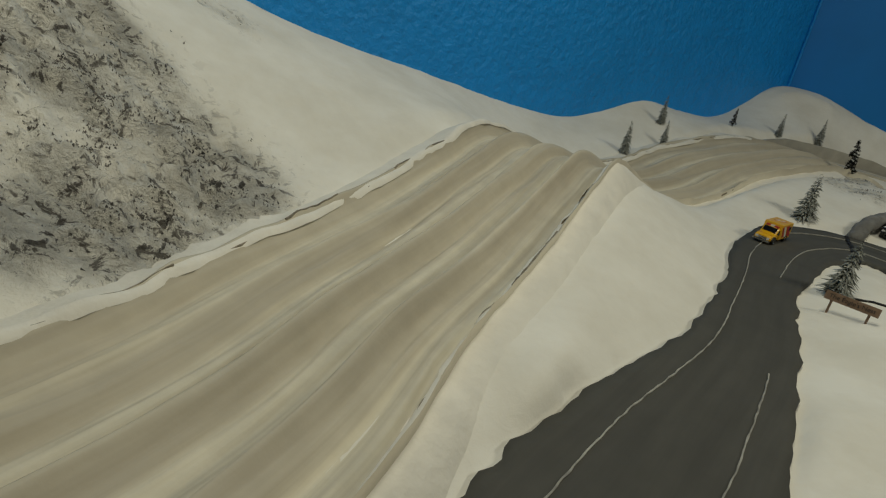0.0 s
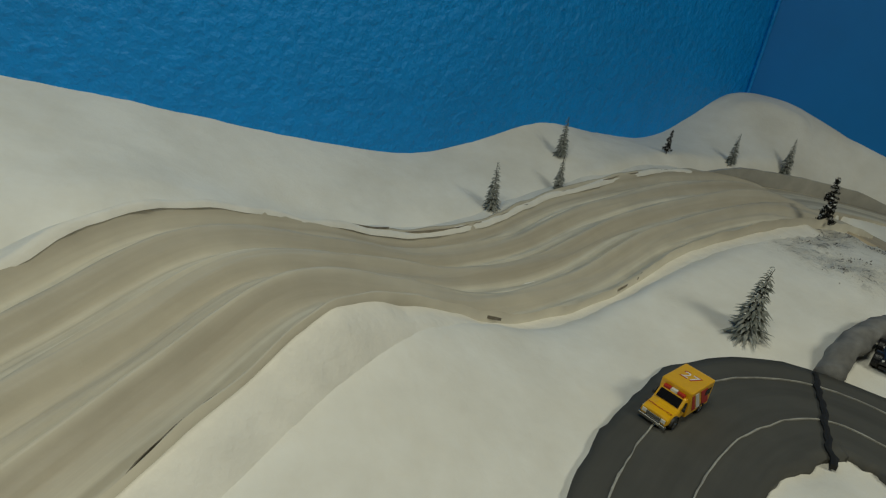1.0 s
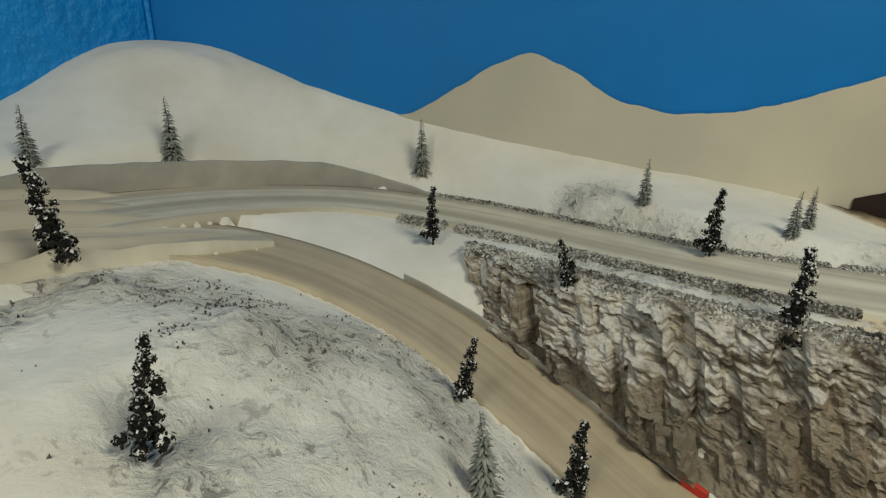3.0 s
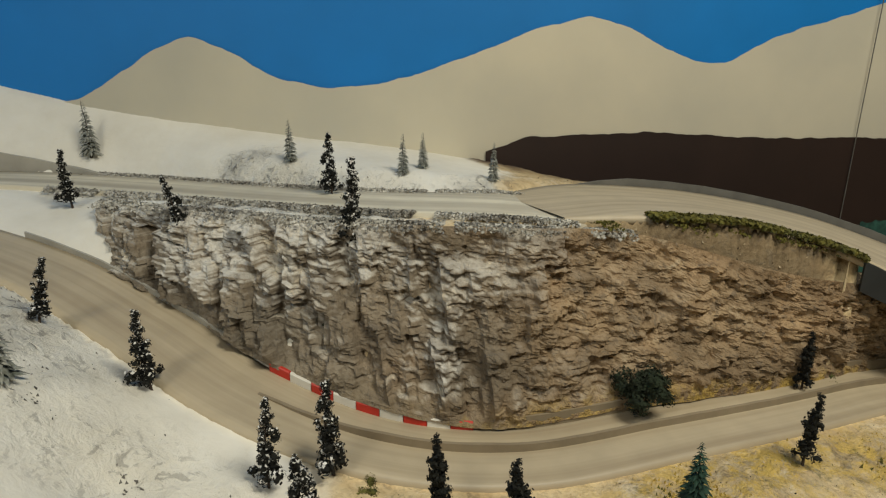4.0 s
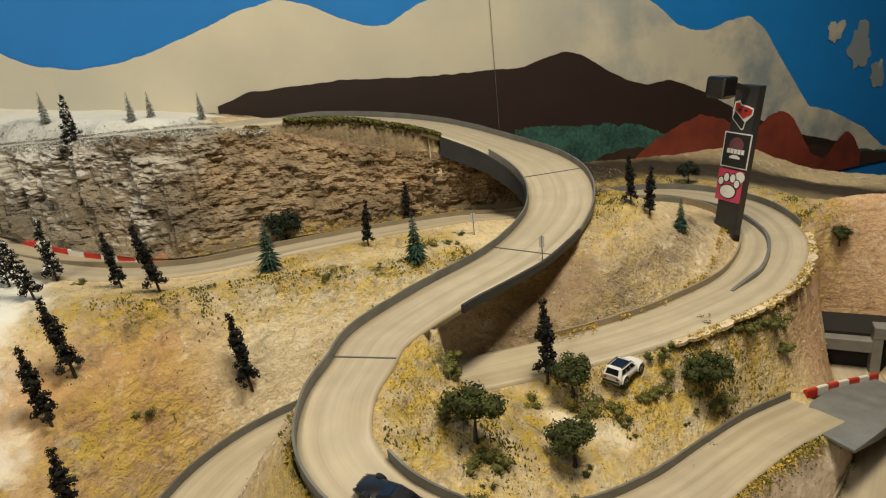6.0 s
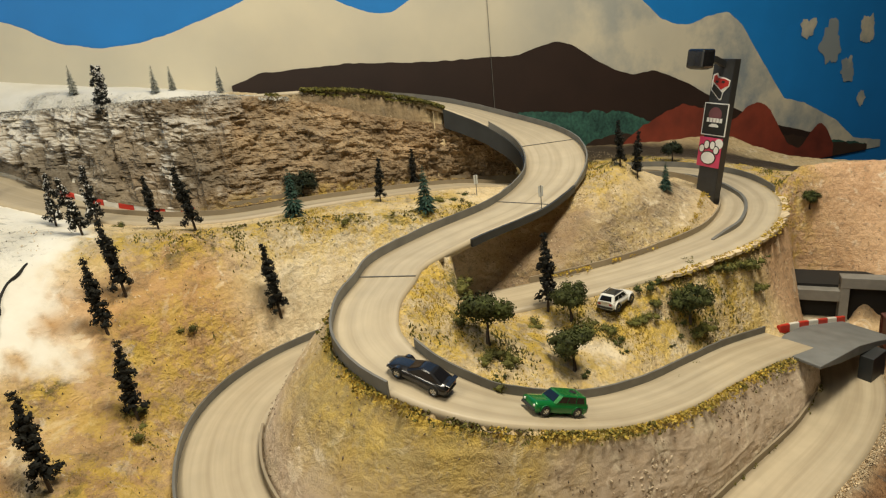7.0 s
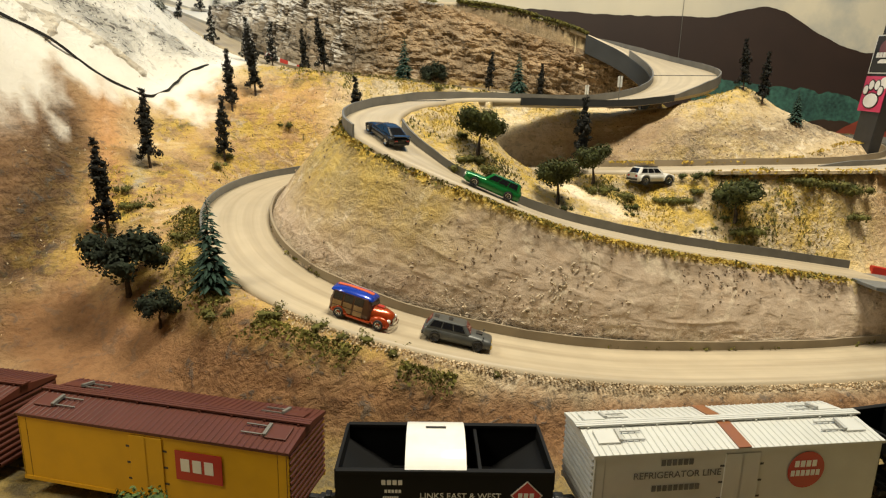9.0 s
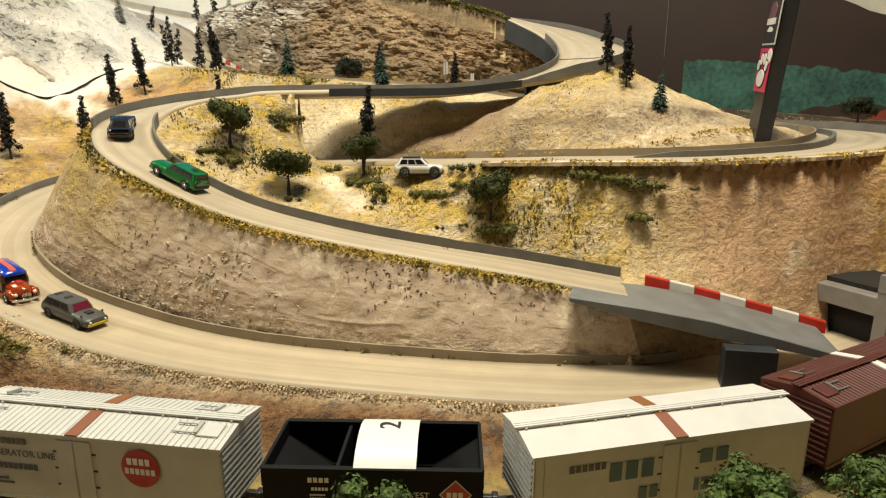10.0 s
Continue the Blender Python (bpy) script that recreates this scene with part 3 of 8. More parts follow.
    for line, r, k in (([(1.74, 0.33), (1.9, 0.27), (2.05, 0.19), (2.17, 0.13)], 0.11, 1.0), (BREAKS["terrace crest"][1:], 0.05, 0.9), (BREAKS["bank outer"], 0.036, 1.0),
                       ([(1.30, 0.55), (1.40, 0.62), (1.56, 0.68)], 0.07, 0.7), ([(1.84, 0.76), (2.0, 0.70), (2.1, 0.62)], 0.06, 0.8), (BREAKS["back verge"], 0.06, 0.9), ([(2.26, 0.35), (2.36, 0.36), (2.46, 0.40), (2.54, 0.46)], 0.06, 0.9), ([(1.67, 0.35), (1.74, 0.41), (1.82, 0.38)], 0.06, 1.0), ([(1.22, 0.46), (1.25, 0.42), (1.34, 0.3)], 0.06, 0.9), ([(1.285, 0.60), (1.28, 0.52)], 0.025, 1.0), ([(1.47, 0.705), (1.51, 0.715)], 0.03, 0.9), ([(1.36, 0.705), (1.39, 0.715)], 0.022, 0.9), ([(2.5, 0.95), (2.60, 0.78), (2.76, 0.60), (2.9, 0.45)], 0.05, 0.9)):
        flock = np.maximum(flock, k * near(line, r, gx, gy))
    flock *= np.clip(1 - 1.3 * near(BREAKS["bank foot"], 0.075, gx, gy), 0, 1)
    flock *= 1 - 0.9 * np.clip(1.2 * near([(1.865, 0.275), (1.875, 0.24), (1.895, 0.212)], 0.020, gx, gy), 0, 1)
    flock = np.maximum(flock * (1 - snow), 0.25 * front * (gz < 0.2))
    return out, speck, flock


def coat(ob, gx, gy, gz, wob):
    c, sp, fl = zones(gx, gy, gz, wob)
    me = ob.data
    me.attributes.new("paint", "FLOAT_COLOR", "POINT").data.foreach_set("color", np.c_[c, np.ones(len(c))].astype(np.float32).ravel())
    me.attributes.new("speck", "FLOAT", "POINT").data.foreach_set("value", sp.astype(np.float32))
    me.attributes.new("flock", "FLOAT", "POINT").data.foreach_set("value", fl.astype(np.float32))


def value_noise(gx, gy, scale, seed):
    """Smooth noise in -1..1 on arrays in plan."""
    r = np.random.RandomState(seed)
    tab = r.rand(128, 128) * 2 - 1
    u, v = gx * scale + 40, gy * scale + 40
    i, j = np.floor(u).astype(int), np.floor(v).astype(int)
    a, b = u - i, v - j
    a, b = a * a * (3 - 2 * a), b * b * (3 - 2 * b)
    t = lambda p, q: tab[p % 128, q % 128]
    return (t(i, j) * (1 - a) + t(i + 1, j) * a) * (1 - b) + (t(i, j + 1) * (1 - a) + t(i + 1, j + 1) * a) * b


WOB = value_noise(GX, GY, 14, 1) + 0.6 * value_noise(GX, GY, 37, 2) + 0.5 * value_noise(GX, GY, 95, 8)
_, SPECK, FLOCK = zones(GX.ravel(), GY.ravel(), HEIGHT.ravel(), WOB.ravel())
relief = 0.6 * value_noise(GX, GY, 22, 3) + 0.5 * value_noise(GX, GY, 48, 4) + 0.5 * np.abs(value_noise(GX, GY, 90, 5))
away = np.ones((NX, NY))
for _ in range(3):
    q = np.pad((dist_road != 0) * away, 1, mode="edge")
    away = np.minimum.reduce([away, (q[:-2, 1:-1] + q[2:, 1:-1] + q[1:-1, :-2] + q[1:-1, 2:] + q[1:-1, 1:-1]) / 5])
HEIGHT = HEIGHT + away * (dist_road != 0) * relief * (0.0012 + 0.0095 * SPECK.reshape(NX, NY) + 0.002 * FLOCK.reshape(NX, NY))
MOUNT = np.clip(1.4 * near([(-1.0, 0.6), (-0.6, 0.60), (-0.42, 0.56), (-0.34, 0.53)], 0.11, GX, GY), 0, 1)
HEIGHT = HEIGHT + MOUNT * (0.022 * np.abs(value_noise(GX, GY, 30, 91)) + 0.018 * np.abs(value_noise(GX, GY, 56, 92)) + 0.007 * value_noise(GX, GY, 90, 93) - 0.015) * (dist_road != 0)
inside = ((GX - CORNER[0]) * -0.605 + (GY - CORNER[1]) * -0.796 > -0.02) & ((GX - CORNER[0]) * 0.5 + (GY - CORNER[1]) * -0.865 > -0.02)
idx = np.arange(NX * NY).reshape(NX, NY)
keep = inside[:-1, :-1] & inside[1:, 1:] & inside[1:, :-1] & inside[:-1, 1:]
quads = np.stack([idx[:-1, :-1][keep], idx[1:, :-1][keep], idx[1:, 1:][keep], idx[:-1, 1:][keep]], 1)
used = np.unique(quads)
remap = np.zeros(NX * NY, int)
remap[used] = np.arange(len(used))
ground = mesh_object("ground", np.stack([GX.ravel(), GY.ravel(), HEIGHT.ravel()], 1)[used], remap[quads].tolist(), M_GROUND)
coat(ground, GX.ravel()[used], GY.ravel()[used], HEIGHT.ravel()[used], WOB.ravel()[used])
tagged(ground, "sculpted plaster model landscape with snow, rock and dry grass", "landscape", kind="structure")


def ribbon(name, curve, mat, label, across=13, lift=None, crown=0.0, thick=0.0):
    side = sides(curve)
    k = np.linspace(-1, 1, across)
    pts = []
    for a in range(len(curve)):
        for b in k:
            w = b * curve[a, 3]
            pts.append((curve[a, 0] + side[a, 0] * w, curve[a, 1] + side[a, 1] * w, curve[a, 2] + crown * (1 - b * b) + (lift(a, b) if lift else 0)))
    faces = grid_faces(len(curve), across)
    if thick:
        n = len(pts)
        pts += [(x, y, z - thick) for x, y, z in pts]
        faces += [tuple(n + i for i in reversed(f)) for f in faces]
        for a in range(len(curve) - 1):
            faces += [(a * across, (a + 1) * across, n + (a + 1) * across, n + a * across), (n + a * across + across - 1, n + (a + 1) * across + across - 1, (a + 1) * across + across - 1, a * across + across - 1)]
    ob = mesh_object(name, pts, faces, mat)
    s = np.r_[0, np.cumsum(np.linalg.norm(np.diff(curve[:, :3], axis=0), axis=1))]
    uv = np.array([(b * curve[a, 3] / 0.05, s[a] * 4) for a in range(len(curve)) for b in k])
    uv = np.vstack([uv, uv]) if thick else uv
    layer = ob.data.uv_layers.new(name="way")
    loops = np.empty(len(ob.data.loops), int)
    ob.data.loops.foreach_get("vertex_index", loops)
    layer.data.foreach_set("uv", uv[loops].astype(np.float32).ravel())
    return tagged(ob, label, "road", kind="structure")


def ruts(a, b):
    """Four worn ruts with ragged ridges between them, fading out at the bend."""
    x, y = SNOW_ROAD[a, 0], SNOW_ROAD[a, 1]
    fade = min(1.0, (len(SNOW_ROAD) - 1 - a) / 18)
    wander = 0.13 * noise.noise((a * 0.03, b * 1.5, 3))
    lane = ((1 - b) * 2 + 0.8 * wander) % 1.0
    ease = lambda q: q * q * (3 - 2 * q)
    fall = 1 - ease(lane / 0.44) if lane < 0.44 else (ease((lane - 0.86) / 0.14) if lane > 0.86 else 0.0)
    depth = 0.0195 + 0.006 * noise.noise((a * 0.05, math.floor((1 - b) * 2) * 3.7, 8))
    z = depth * fall - 0.008 + 0.0022 * math.cos((b + 1.6 * wander) * math.pi * 9 + 1)
    z += 0.0030 * noise.noise((b * 9, a * 0.06, 1)) + 0.0018 * noise.noise((b * 26, a * 0.14, 2)) + 0.0009 * noise.noise((b * 60, a * 0.3, 6))
    lip = 0.007 * max(0.0, abs(b) - 0.90) * 10 * (0.6 + noise.noise((a * 0.25, b, 5)))
    return (z + lip) * fade + 0.006 * fade


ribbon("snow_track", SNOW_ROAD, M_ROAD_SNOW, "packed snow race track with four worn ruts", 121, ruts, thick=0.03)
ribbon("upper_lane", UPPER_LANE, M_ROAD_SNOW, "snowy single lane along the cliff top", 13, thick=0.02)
ribbon("bridge_road", DECK, M_ROAD, "tan road deck curving down in a hairpin", 13, thick=0.012)
ribbon("lower_road", LOWER_ROAD, M_ROAD, "tan road below the rock cliff", 13, thick=0.015)
ribbon("asphalt_road", LOT, M_ASPHALT, "dark grey painted asphalt road", 13, thick=0.012)

# ---------------------------------------------------------------- rock faces, lofted between a crest and a foot line
def masonry(u, h, wide, high, seed):
    """Stepped offsets of rough, staggered blocks of rock."""
    r = np.random.RandomState(seed)
    tab, slide = r.rand(97, 89) * 2 - 1, r.rand(97)
    row = np.floor((h + 0.25 * high * value_noise(u, h, 0.7 / high, seed + 1)) / high).astype(int) % 97
    col = np.floor((u + 0.3 * wide * value_noise(u, h, 0.8 / wide, seed + 2)) / wide + slide[row] * 5).astype(int) % 89
    return tab[row, col]


def rock_face(name, top, bottom, label, push, blocks, rows=70, along=0.006, bulge=0.0, ledges=0.0, strokes=0.0):
    a, b = spline(top, along), spline(bottom, along)
    n = max(len(a), len(b))
    rs = lambda c: np.stack([np.interp(np.linspace(0, 1, n), np.linspace(0, 1, len(c)), c[:, k]) for k in range(3)], 1)
    a, b = rs(a), rs(b)
    side = sides(a)
    u = np.repeat(np.arange(n) * along, rows).reshape(n, rows)
    v = np.tile(np.linspace(0, 1, rows), (n, 1))
    h = (a[:, 2] - b[:, 2])[:, None] * (1 - v)
    p = a[:, None, :] * (1 - v[..., None]) + b[:, None, :] * v[..., None]
    wx, wz = value_noise(u, h, 30, 31) * 0.008, value_noise(u, h, 30, 32) * 0.006
    big = value_noise(u, h, 14, 11)
    strata = np.abs(value_noise(u * 0.35 + wx, h + wz, 75, 12))
    small = value_noise(u, h, 75, 13) + 0.6 * value_noise(u, h, 160, 14)
    cell = np.round((value_noise(u + wx, h * 0.8 + wz, 30, 15) + 0.4 * value_noise(u + wx, h * 1.4, 62, 16)) * 2.5) / 2.5
    d = blocks * (0.7 * big + 1.0 * cell + 0.55 * strata) + 0.46 * blocks * small
    if ledges:
        left = np.clip(1 - (u - 0.25) / 0.5, 0.25, 1)
        d = (0.62 - 0.42 * left) * d + ledges * left * (1.25 * masonry(u, h, 0.030, 0.080, 71) + 0.9 * masonry(u, h, 0.017, 0.040, 74) + 0.4 * masonry(u, h, 0.011, 0.015, 75)) + ledges * (1.15 - left) * (0.32 * masonry(u, h, 0.05, 0.016, 77) + 0.22 * masonry(u, h, 0.026, 0.008, 79)) + 0.2 * ledges * masonry(u, h, 0.012, 0.006, 81)
    if strokes:
        sweep = lambda sc, sd: (1 - np.abs(value_noise(u * 0.13 + 0.15 * h + wx, h + 0.03 * np.sin(u * 9), sc, sd))) ** 7
        dab = np.clip(value_noise(u, h * 0.55, 60, 87) - 0.35, 0, 1) * np.clip(value_noise(u, h, 11, 88) * 1.8, 0, 1)
        d = d + strokes * (sweep(42, 83) * np.clip(0.4 + value_noise(u, h, 9, 84), 0, 1) + 0.6 * sweep(85, 85) * np.clip(0.2 + value_noise(u, h, 13, 86), 0, 1) - 2.2 * dab)
    d *= np.clip(np.minimum(v, 1 - v) * 8, 0.12, 1)
    d += bulge * np.sin(np.pi * v)
    p[..., :2] += (side * -1)[:, None, :] * (d + push)[..., None]
    ob = mesh_object(name, p.reshape(-1, 3), grid_faces(n, rows), M_GROUND, smooth=True)
    tagged(ob, label, "rock face", kind="structure")
    ledge = np.gradient(d, axis=1) * rows / np.maximum(h[:, :1], 0.05)
    return ob, p.reshape(-1, 3), u.ravel(), v.ravel(), ledge.ravel()


def face_paint(ob, colour, speck, flock):
    me = ob.data
    me.attributes.new("paint", "FLOAT_COLOR", "POINT").data.foreach_set("color", np.c_[colour, np.ones(len(colour))].astype(np.float32).ravel())
    me.attributes.new("speck", "FLOAT", "POINT").data.foreach_set("value", speck.astype(np.float32))
    me.attributes.new("flock", "FLOAT", "POINT").data.foreach_set("value", flock.astype(np.float32))


def mixed(a, b, w):
    w = np.clip(w, 0, 1)[:, None]
    return np.array(a) * (1 - w) + np.array(b) * w


CLIFF_TOP = [(1.575, 1.44, 0.744), (1.65, 1.29, 0.744), (1.735, 1.15, 0.74), (1.855, 1.005, 0.737), (2.01, 0.91, 0.717), (2.18, 0.79, 0.655), (2.29, 0.735, 0.625), (2.40, 0.70, 0.60), (2.52, 0.66, 0.58)]
CLIFF_FOOT = [(1.555, 1.375, 0.678), (1.60, 1.25, 0.632), (1.645, 1.13, 0.595), (1.715, 1.02, 0.558), (1.80, 0.945, 0.53), (1.95, 0.865, 0.523), (2.11, 0.788, 0.508), (2.25, 0.735, 0.488), (2.38, 0.70, 0.465), (2.52, 0.655, 0.445)]
cliff, cp, cu, cv, cd = rock_face("rock_cliff", CLIFF_TOP, CLIFF_FOOT, "layered grey and tan rock cliff dusted with snow", 0.008, 0.012, rows=120, along=0.0035, ledges=0.011)
w = 1 / (1 + np.exp((cp[:, 0] - 1.83 + 0.05 * value_noise(cu, cp[:, 2], 20, 21)) / 0.05))
snowy = w * np.clip((0.60 - 0.95 * cv + 0.50 * value_noise(cu, cp[:, 2], 22, 22) + 0.22 * value_noise(cu, cp[:, 2], 110, 39) + 0.5 * np.clip(cd, -0.5, 0.8) - 0.30) * 2.4, 0, 1)
col = mixed((0.35, 0.255, 0.155), (0.275, 0.235, 0.18), w)
col = col * (1 + 0.35 * value_noise(cu, cp[:, 2], 24, 28) + 0.15 * value_noise(cu * 0.3, cp[:, 2], 60, 29))[:, None]
col = col * (1 - np.clip(0.5 * value_noise(cu, cp[:, 2], 10, 23), 0, 0.4)[:, None] * np.array([0.2, 0.35, 0.5]))
col = col * (1 - snowy[:, None]) + np.array([0.76, 0.74, 0.69]) * snowy[:, None]
face_paint(cliff, col, np.full(len(cp), 0.42), np.clip(0.8 * (cv - 0.85) * 6, 0, 0.8) * (1 - w))

cliff.data.polygons.foreach_set("use_smooth", [False] * len(cliff.data.polygons))

CONE_TOP = [(1.76, 0.520, 0.474), (1.70, 0.503, 0.467), (1.635, 0.482, 0.457), (1.568, 0.430, 0.441), (1.541, 0.340, 0.417), (1.566, 0.244, 0.387), (1.635, 0.184, 0.355), (1.727, 0.134, 0.319), (1.836, 0.088, 0.293), (1.951, 0.053, 0.271), (2.063, 0.014, 0.253), (2.17, -0.036, 0.236)]
CONE_FOOT = [(1.70, 0.535, 0.362), (1.62, 0.541, 0.352), (1.55, 0.536, 0.345), (1.487, 0.487, 0.32), (1.453, 0.40, 0.292), (1.465, 0.297, 0.262), (1.535, 0.21, 0.232), (1.64, 0.138, 0.205), (1.76, 0.081, 0.184), (1.91, 0.026, 0.17), (2.07, -0.028, 0.164), (2.19, -0.052, 0.163)]
cone, cp, cu, cv, cd = rock_face("plaster_slope", CONE_TOP, CONE_FOOT, "steep trowelled plaster slope below the hairpin road", 0.003, 0.0013, rows=110, along=0.004, bulge=0.006, strokes=0.0014)
w = 1 / (1 + np.exp((cp[:, 0] - 1.585 + 0.06 * (cv - 0.35) + 0.03 * value_noise(cu, cp[:, 2], 25, 24)) / 0.025))
col = mixed((0.62, 0.49, 0.365), (0.42, 0.315, 0.085), np.maximum(0.85 * w * np.clip(1.5 - 1.9 * cv, 0, 1), np.clip(1 - cv * 12, 0, 1)))
col = col * (1 + 0.10 * value_noise(cu, cp[:, 2], 7, 25))[:, None]
pale = np.clip((cv - 0.80) * 5 + 0.5 * value_noise(cu, cp[:, 2], 40, 26), 0, 1)
col = col * (1 - 0.6 * pale[:, None]) + 0.6 * np.array([0.62, 0.52, 0.37]) * pale[:, None]
face_paint(cone, col, 0.06 + 0.30 * np.clip(value_noise(cu, cp[:, 2], 11, 36), 0, 1) + 0.55 * np.clip((cv - 0.7) * 3, 0, 1), 0.38 * w * np.clip(1.6 - 2 * cv, 0, 1) + 0.9 * np.clip(1 - cv * 10, 0, 1) + 0.5 * np.clip((cv - 0.95) * 20, 0, 1) * (value_noise(cu, cp[:, 2], 18, 27) > 0.2))

WEST_TOP = [(1.35, 0.80, 0.515), (1.27, 0.785, 0.575), (1.18, 0.745, 0.605), (1.07, 0.65, 0.625), (0.95, 0.48, 0.635), (0.75, 0.13, 0.645), (0.52, -0.3, 0.645)]
WEST_FOOT = [(1.335, 0.715, 0.42), (1.26, 0.67, 0.395), (1.19, 0.55, 0.30), (1.11, 0.44, 0.215), (1.0, 0.27, 0.185), (0.85, -0.02, 0.165), (0.68, -0.5, 0.155)]
west, cp, cu, cv, cd = rock_face("west_slope", WEST_TOP, WEST_FOOT, "rough brown plaster slope below the snow", 0.013, 0.010, rows=90, along=0.006)
streak = value_noise(cu, cp[:, 2] * 0.2, 30, 33)
w = np.clip(1.3 - 2.2 * cv + 0.5 * value_noise(cu, cp[:, 2], 26, 34) + 0.3 * streak, 0, 1)
col = mixed((0.42, 0.30, 0.18), (0.30, 0.20, 0.11), np.clip(0.5 + 0.9 * streak, 0, 1))
col = mixed(col, (0.54, 0.26, 0.085), np.exp(-(((cu - 0.24) / 0.05) ** 2)) * (1 + 0.4 * streak))
col = mixed(col, (0.105, 0.062, 0.020), np.exp(-(((cu - 0.33) / 0.035) ** 2)) * np.clip(cv * 2 - 0.3, 0, 1) * (1 + 0.5 * streak))
col = col * (1 - w[:, None]) + np.array([0.74, 0.70, 0.61]) * w[:, None]
face_paint(west, col, np.full(len(cp), 0.8) * (1 - 0.5 * w), np.clip(0.8 * value_noise(cu, cp[:, 2], 9, 35), 0, 0.6) * (cv > 0.5))


# ---------------------------------------------------------------- guard strips and kerbs
def strip(name, curve, offset, height, mat, label, lo=0.0, hi=1.0, thick=0.003, sink=0.006, taper=0.0, at=1.0):
    n = len(curve)
    i0, i1 = int(lo * (n - 1)), int(hi * (n - 1)) + 1
    side = sides(curve)[i0:i1]
    c = curve[i0:i1]
    q = c[:, :2] + side * (np.sign(offset) * at * c[:, 3])[:, None]
    verts, faces = [], []
    for a in range(len(c)):
        f = min(1, min(a, len(c) - 1 - a) / max(1, taper * len(c))) if taper else 1
        wob = 0.0012 * noise.noise((q[a, 0] * 30, q[a, 1] * 30, 0))
        for k, z in ((0, -sink), (0, height * f + wob), (1, height * f + wob), (1, -sink)):
            o = np.sign(offset) * thick * k
            verts.append((q[a, 0] + side[a, 0] * o, q[a, 1] + side[a, 1] * o, c[a, 2] + z))
    for a in range(len(c) - 1):
        for k in range(4):
            faces.append((a * 4 + k, a * 4 + (k + 1) % 4, a * 4 + 4 + (k + 1) % 4, a * 4 + 4 + k))
    m = len(c) * 4
    faces += [(0, 1, 2, 3), (m - 1, m - 2, m - 3, m - 4)]
    return tagged(mesh_object(name, verts, faces, mat, smooth=False), label, "guard rail", kind="structure")


def span(curve, a, b):
    """Shares of a curve's length nearest to two places in plan."""
    f = lambda p: float(np.argmin((curve[:, 0] - p[0]) ** 2 + (curve[:, 1] - p[1]) ** 2)) / (len(curve) - 1)
    return f(a), f(b)


M_GUARD_TAN = material("tan_guard_strip", (0.29, 0.235, 0.16), 0.55, vary=0.12, scale=30, bump=0.1)
strip("deck_guard", DECK, 1, 0.013, M_GUARD, "grey card guard along the deck", *span(DECK, (2.14, 0.975), (2.20, 0.43)), taper=0.12)
strip("hairpin_guard", DECK, 1, 0.012, M_GUARD, "grey card guard inside the hairpin", *span(DECK, (1.59, 0.36), (2.19, -0.004)))
strip("deck_guard", DECK, -1, 0.013, M_GUARD, "grey card guard along the deck", *span(DECK, (2.44, 0.64), (1.565, 0.34)))
strip("deck_girder", DECK, -1, -0.002, M_GIRDER, "dark grey girder under the bridge edge", *span(DECK, (2.39, 0.76), (2.28, 0.44)), thick=0.006, sink=0.045)
strip("deck_girder", DECK, 1, 0.001, M_GIRDER, "dark grey bridge girder with rail", *span(DECK, (2.20, 0.43), (1.88, 0.46)), thick=0.005, sink=0.011)
strip("cliff_guard", LOWER_ROAD, 1, 0.016, M_GUARD_TAN, "tan card guard wall at the cliff foot", *span(LOWER_ROAD, (1.795, 0.89), (2.50, 0.60)), at=0.92)
strip("lane_divider", LOWER_ROAD, 1, 0.009, M_GUARD_TAN, "tan strip that divides the two lanes below the cliff", *span(LOWER_ROAD, (1.60, 1.10), (2.50, 0.60)), thick=0.004, taper=0.12, at=0.10)
strip("cliff_guard", LOWER_ROAD, 1, 0.007, M_GUARD_SNOW, "pale guard strip at the cliff foot", *span(LOWER_ROAD, (1.44, 1.40), (1.57, 1.17)))
strip("loop_guard", LOWER_ROAD, 1, 0.014, M_GUARD, "grey guard round the outer loop", *span(LOWER_ROAD, (2.5, 0.6), (2.62, 0.11)))
strip("loop_guard", LOWER_ROAD, -1, 0.011, M_GUARD_TAN, "tan guard below the sign hill", *span(LOWER_ROAD, (2.72, 0.47), (1.97, 0.35)))
strip("bend_guard", LOWER_ROAD, -1, 0.011, M_GUARD, "grey guard outside the lower bend", *span(LOWER_ROAD, (1.75, 0.55), (1.435, 0.36)))
strip("bend_guard", LOWER_ROAD, 1, 0.011, M_GUARD_TAN, "tan guard at the foot of the plaster slope", *span(LOWER_ROAD, (1.50, 0.56), (2.24, -0.10)))
BEND = spline([(0.95, 1.605, 0.812, 0), (1.10, 1.66, 0.806, 0), (1.28, 1.705, 0.792, 0), (1.45, 1.728, 0.772, 0), (1.57, 1.695, 0.757, 0), (1.635, 1.635, 0.748, 0)])
strip("snow_guard", BEND, 1, 0.03, M_GUARD_SNOW, "grey plaster guard wall behind the snowy bend", taper=0.25, thick=0.008)
DIVIDER = spline([(2.70, 0.42, 0.425, 0.0), (2.74, 0.32, 0.418, 0.0), (2.70, 0.205, 0.41, 0.0), (2.57, 0.115, 0.397, 0.0), (2.40, 0.10, 0.388, 0.0), (2.28, 0.135, 0.384, 0.0)])
strip("lane_divider", DIVIDER, 1, 0.007, M_GUARD, "dark strip that divides two lanes", taper=0.1, thick=0.006)

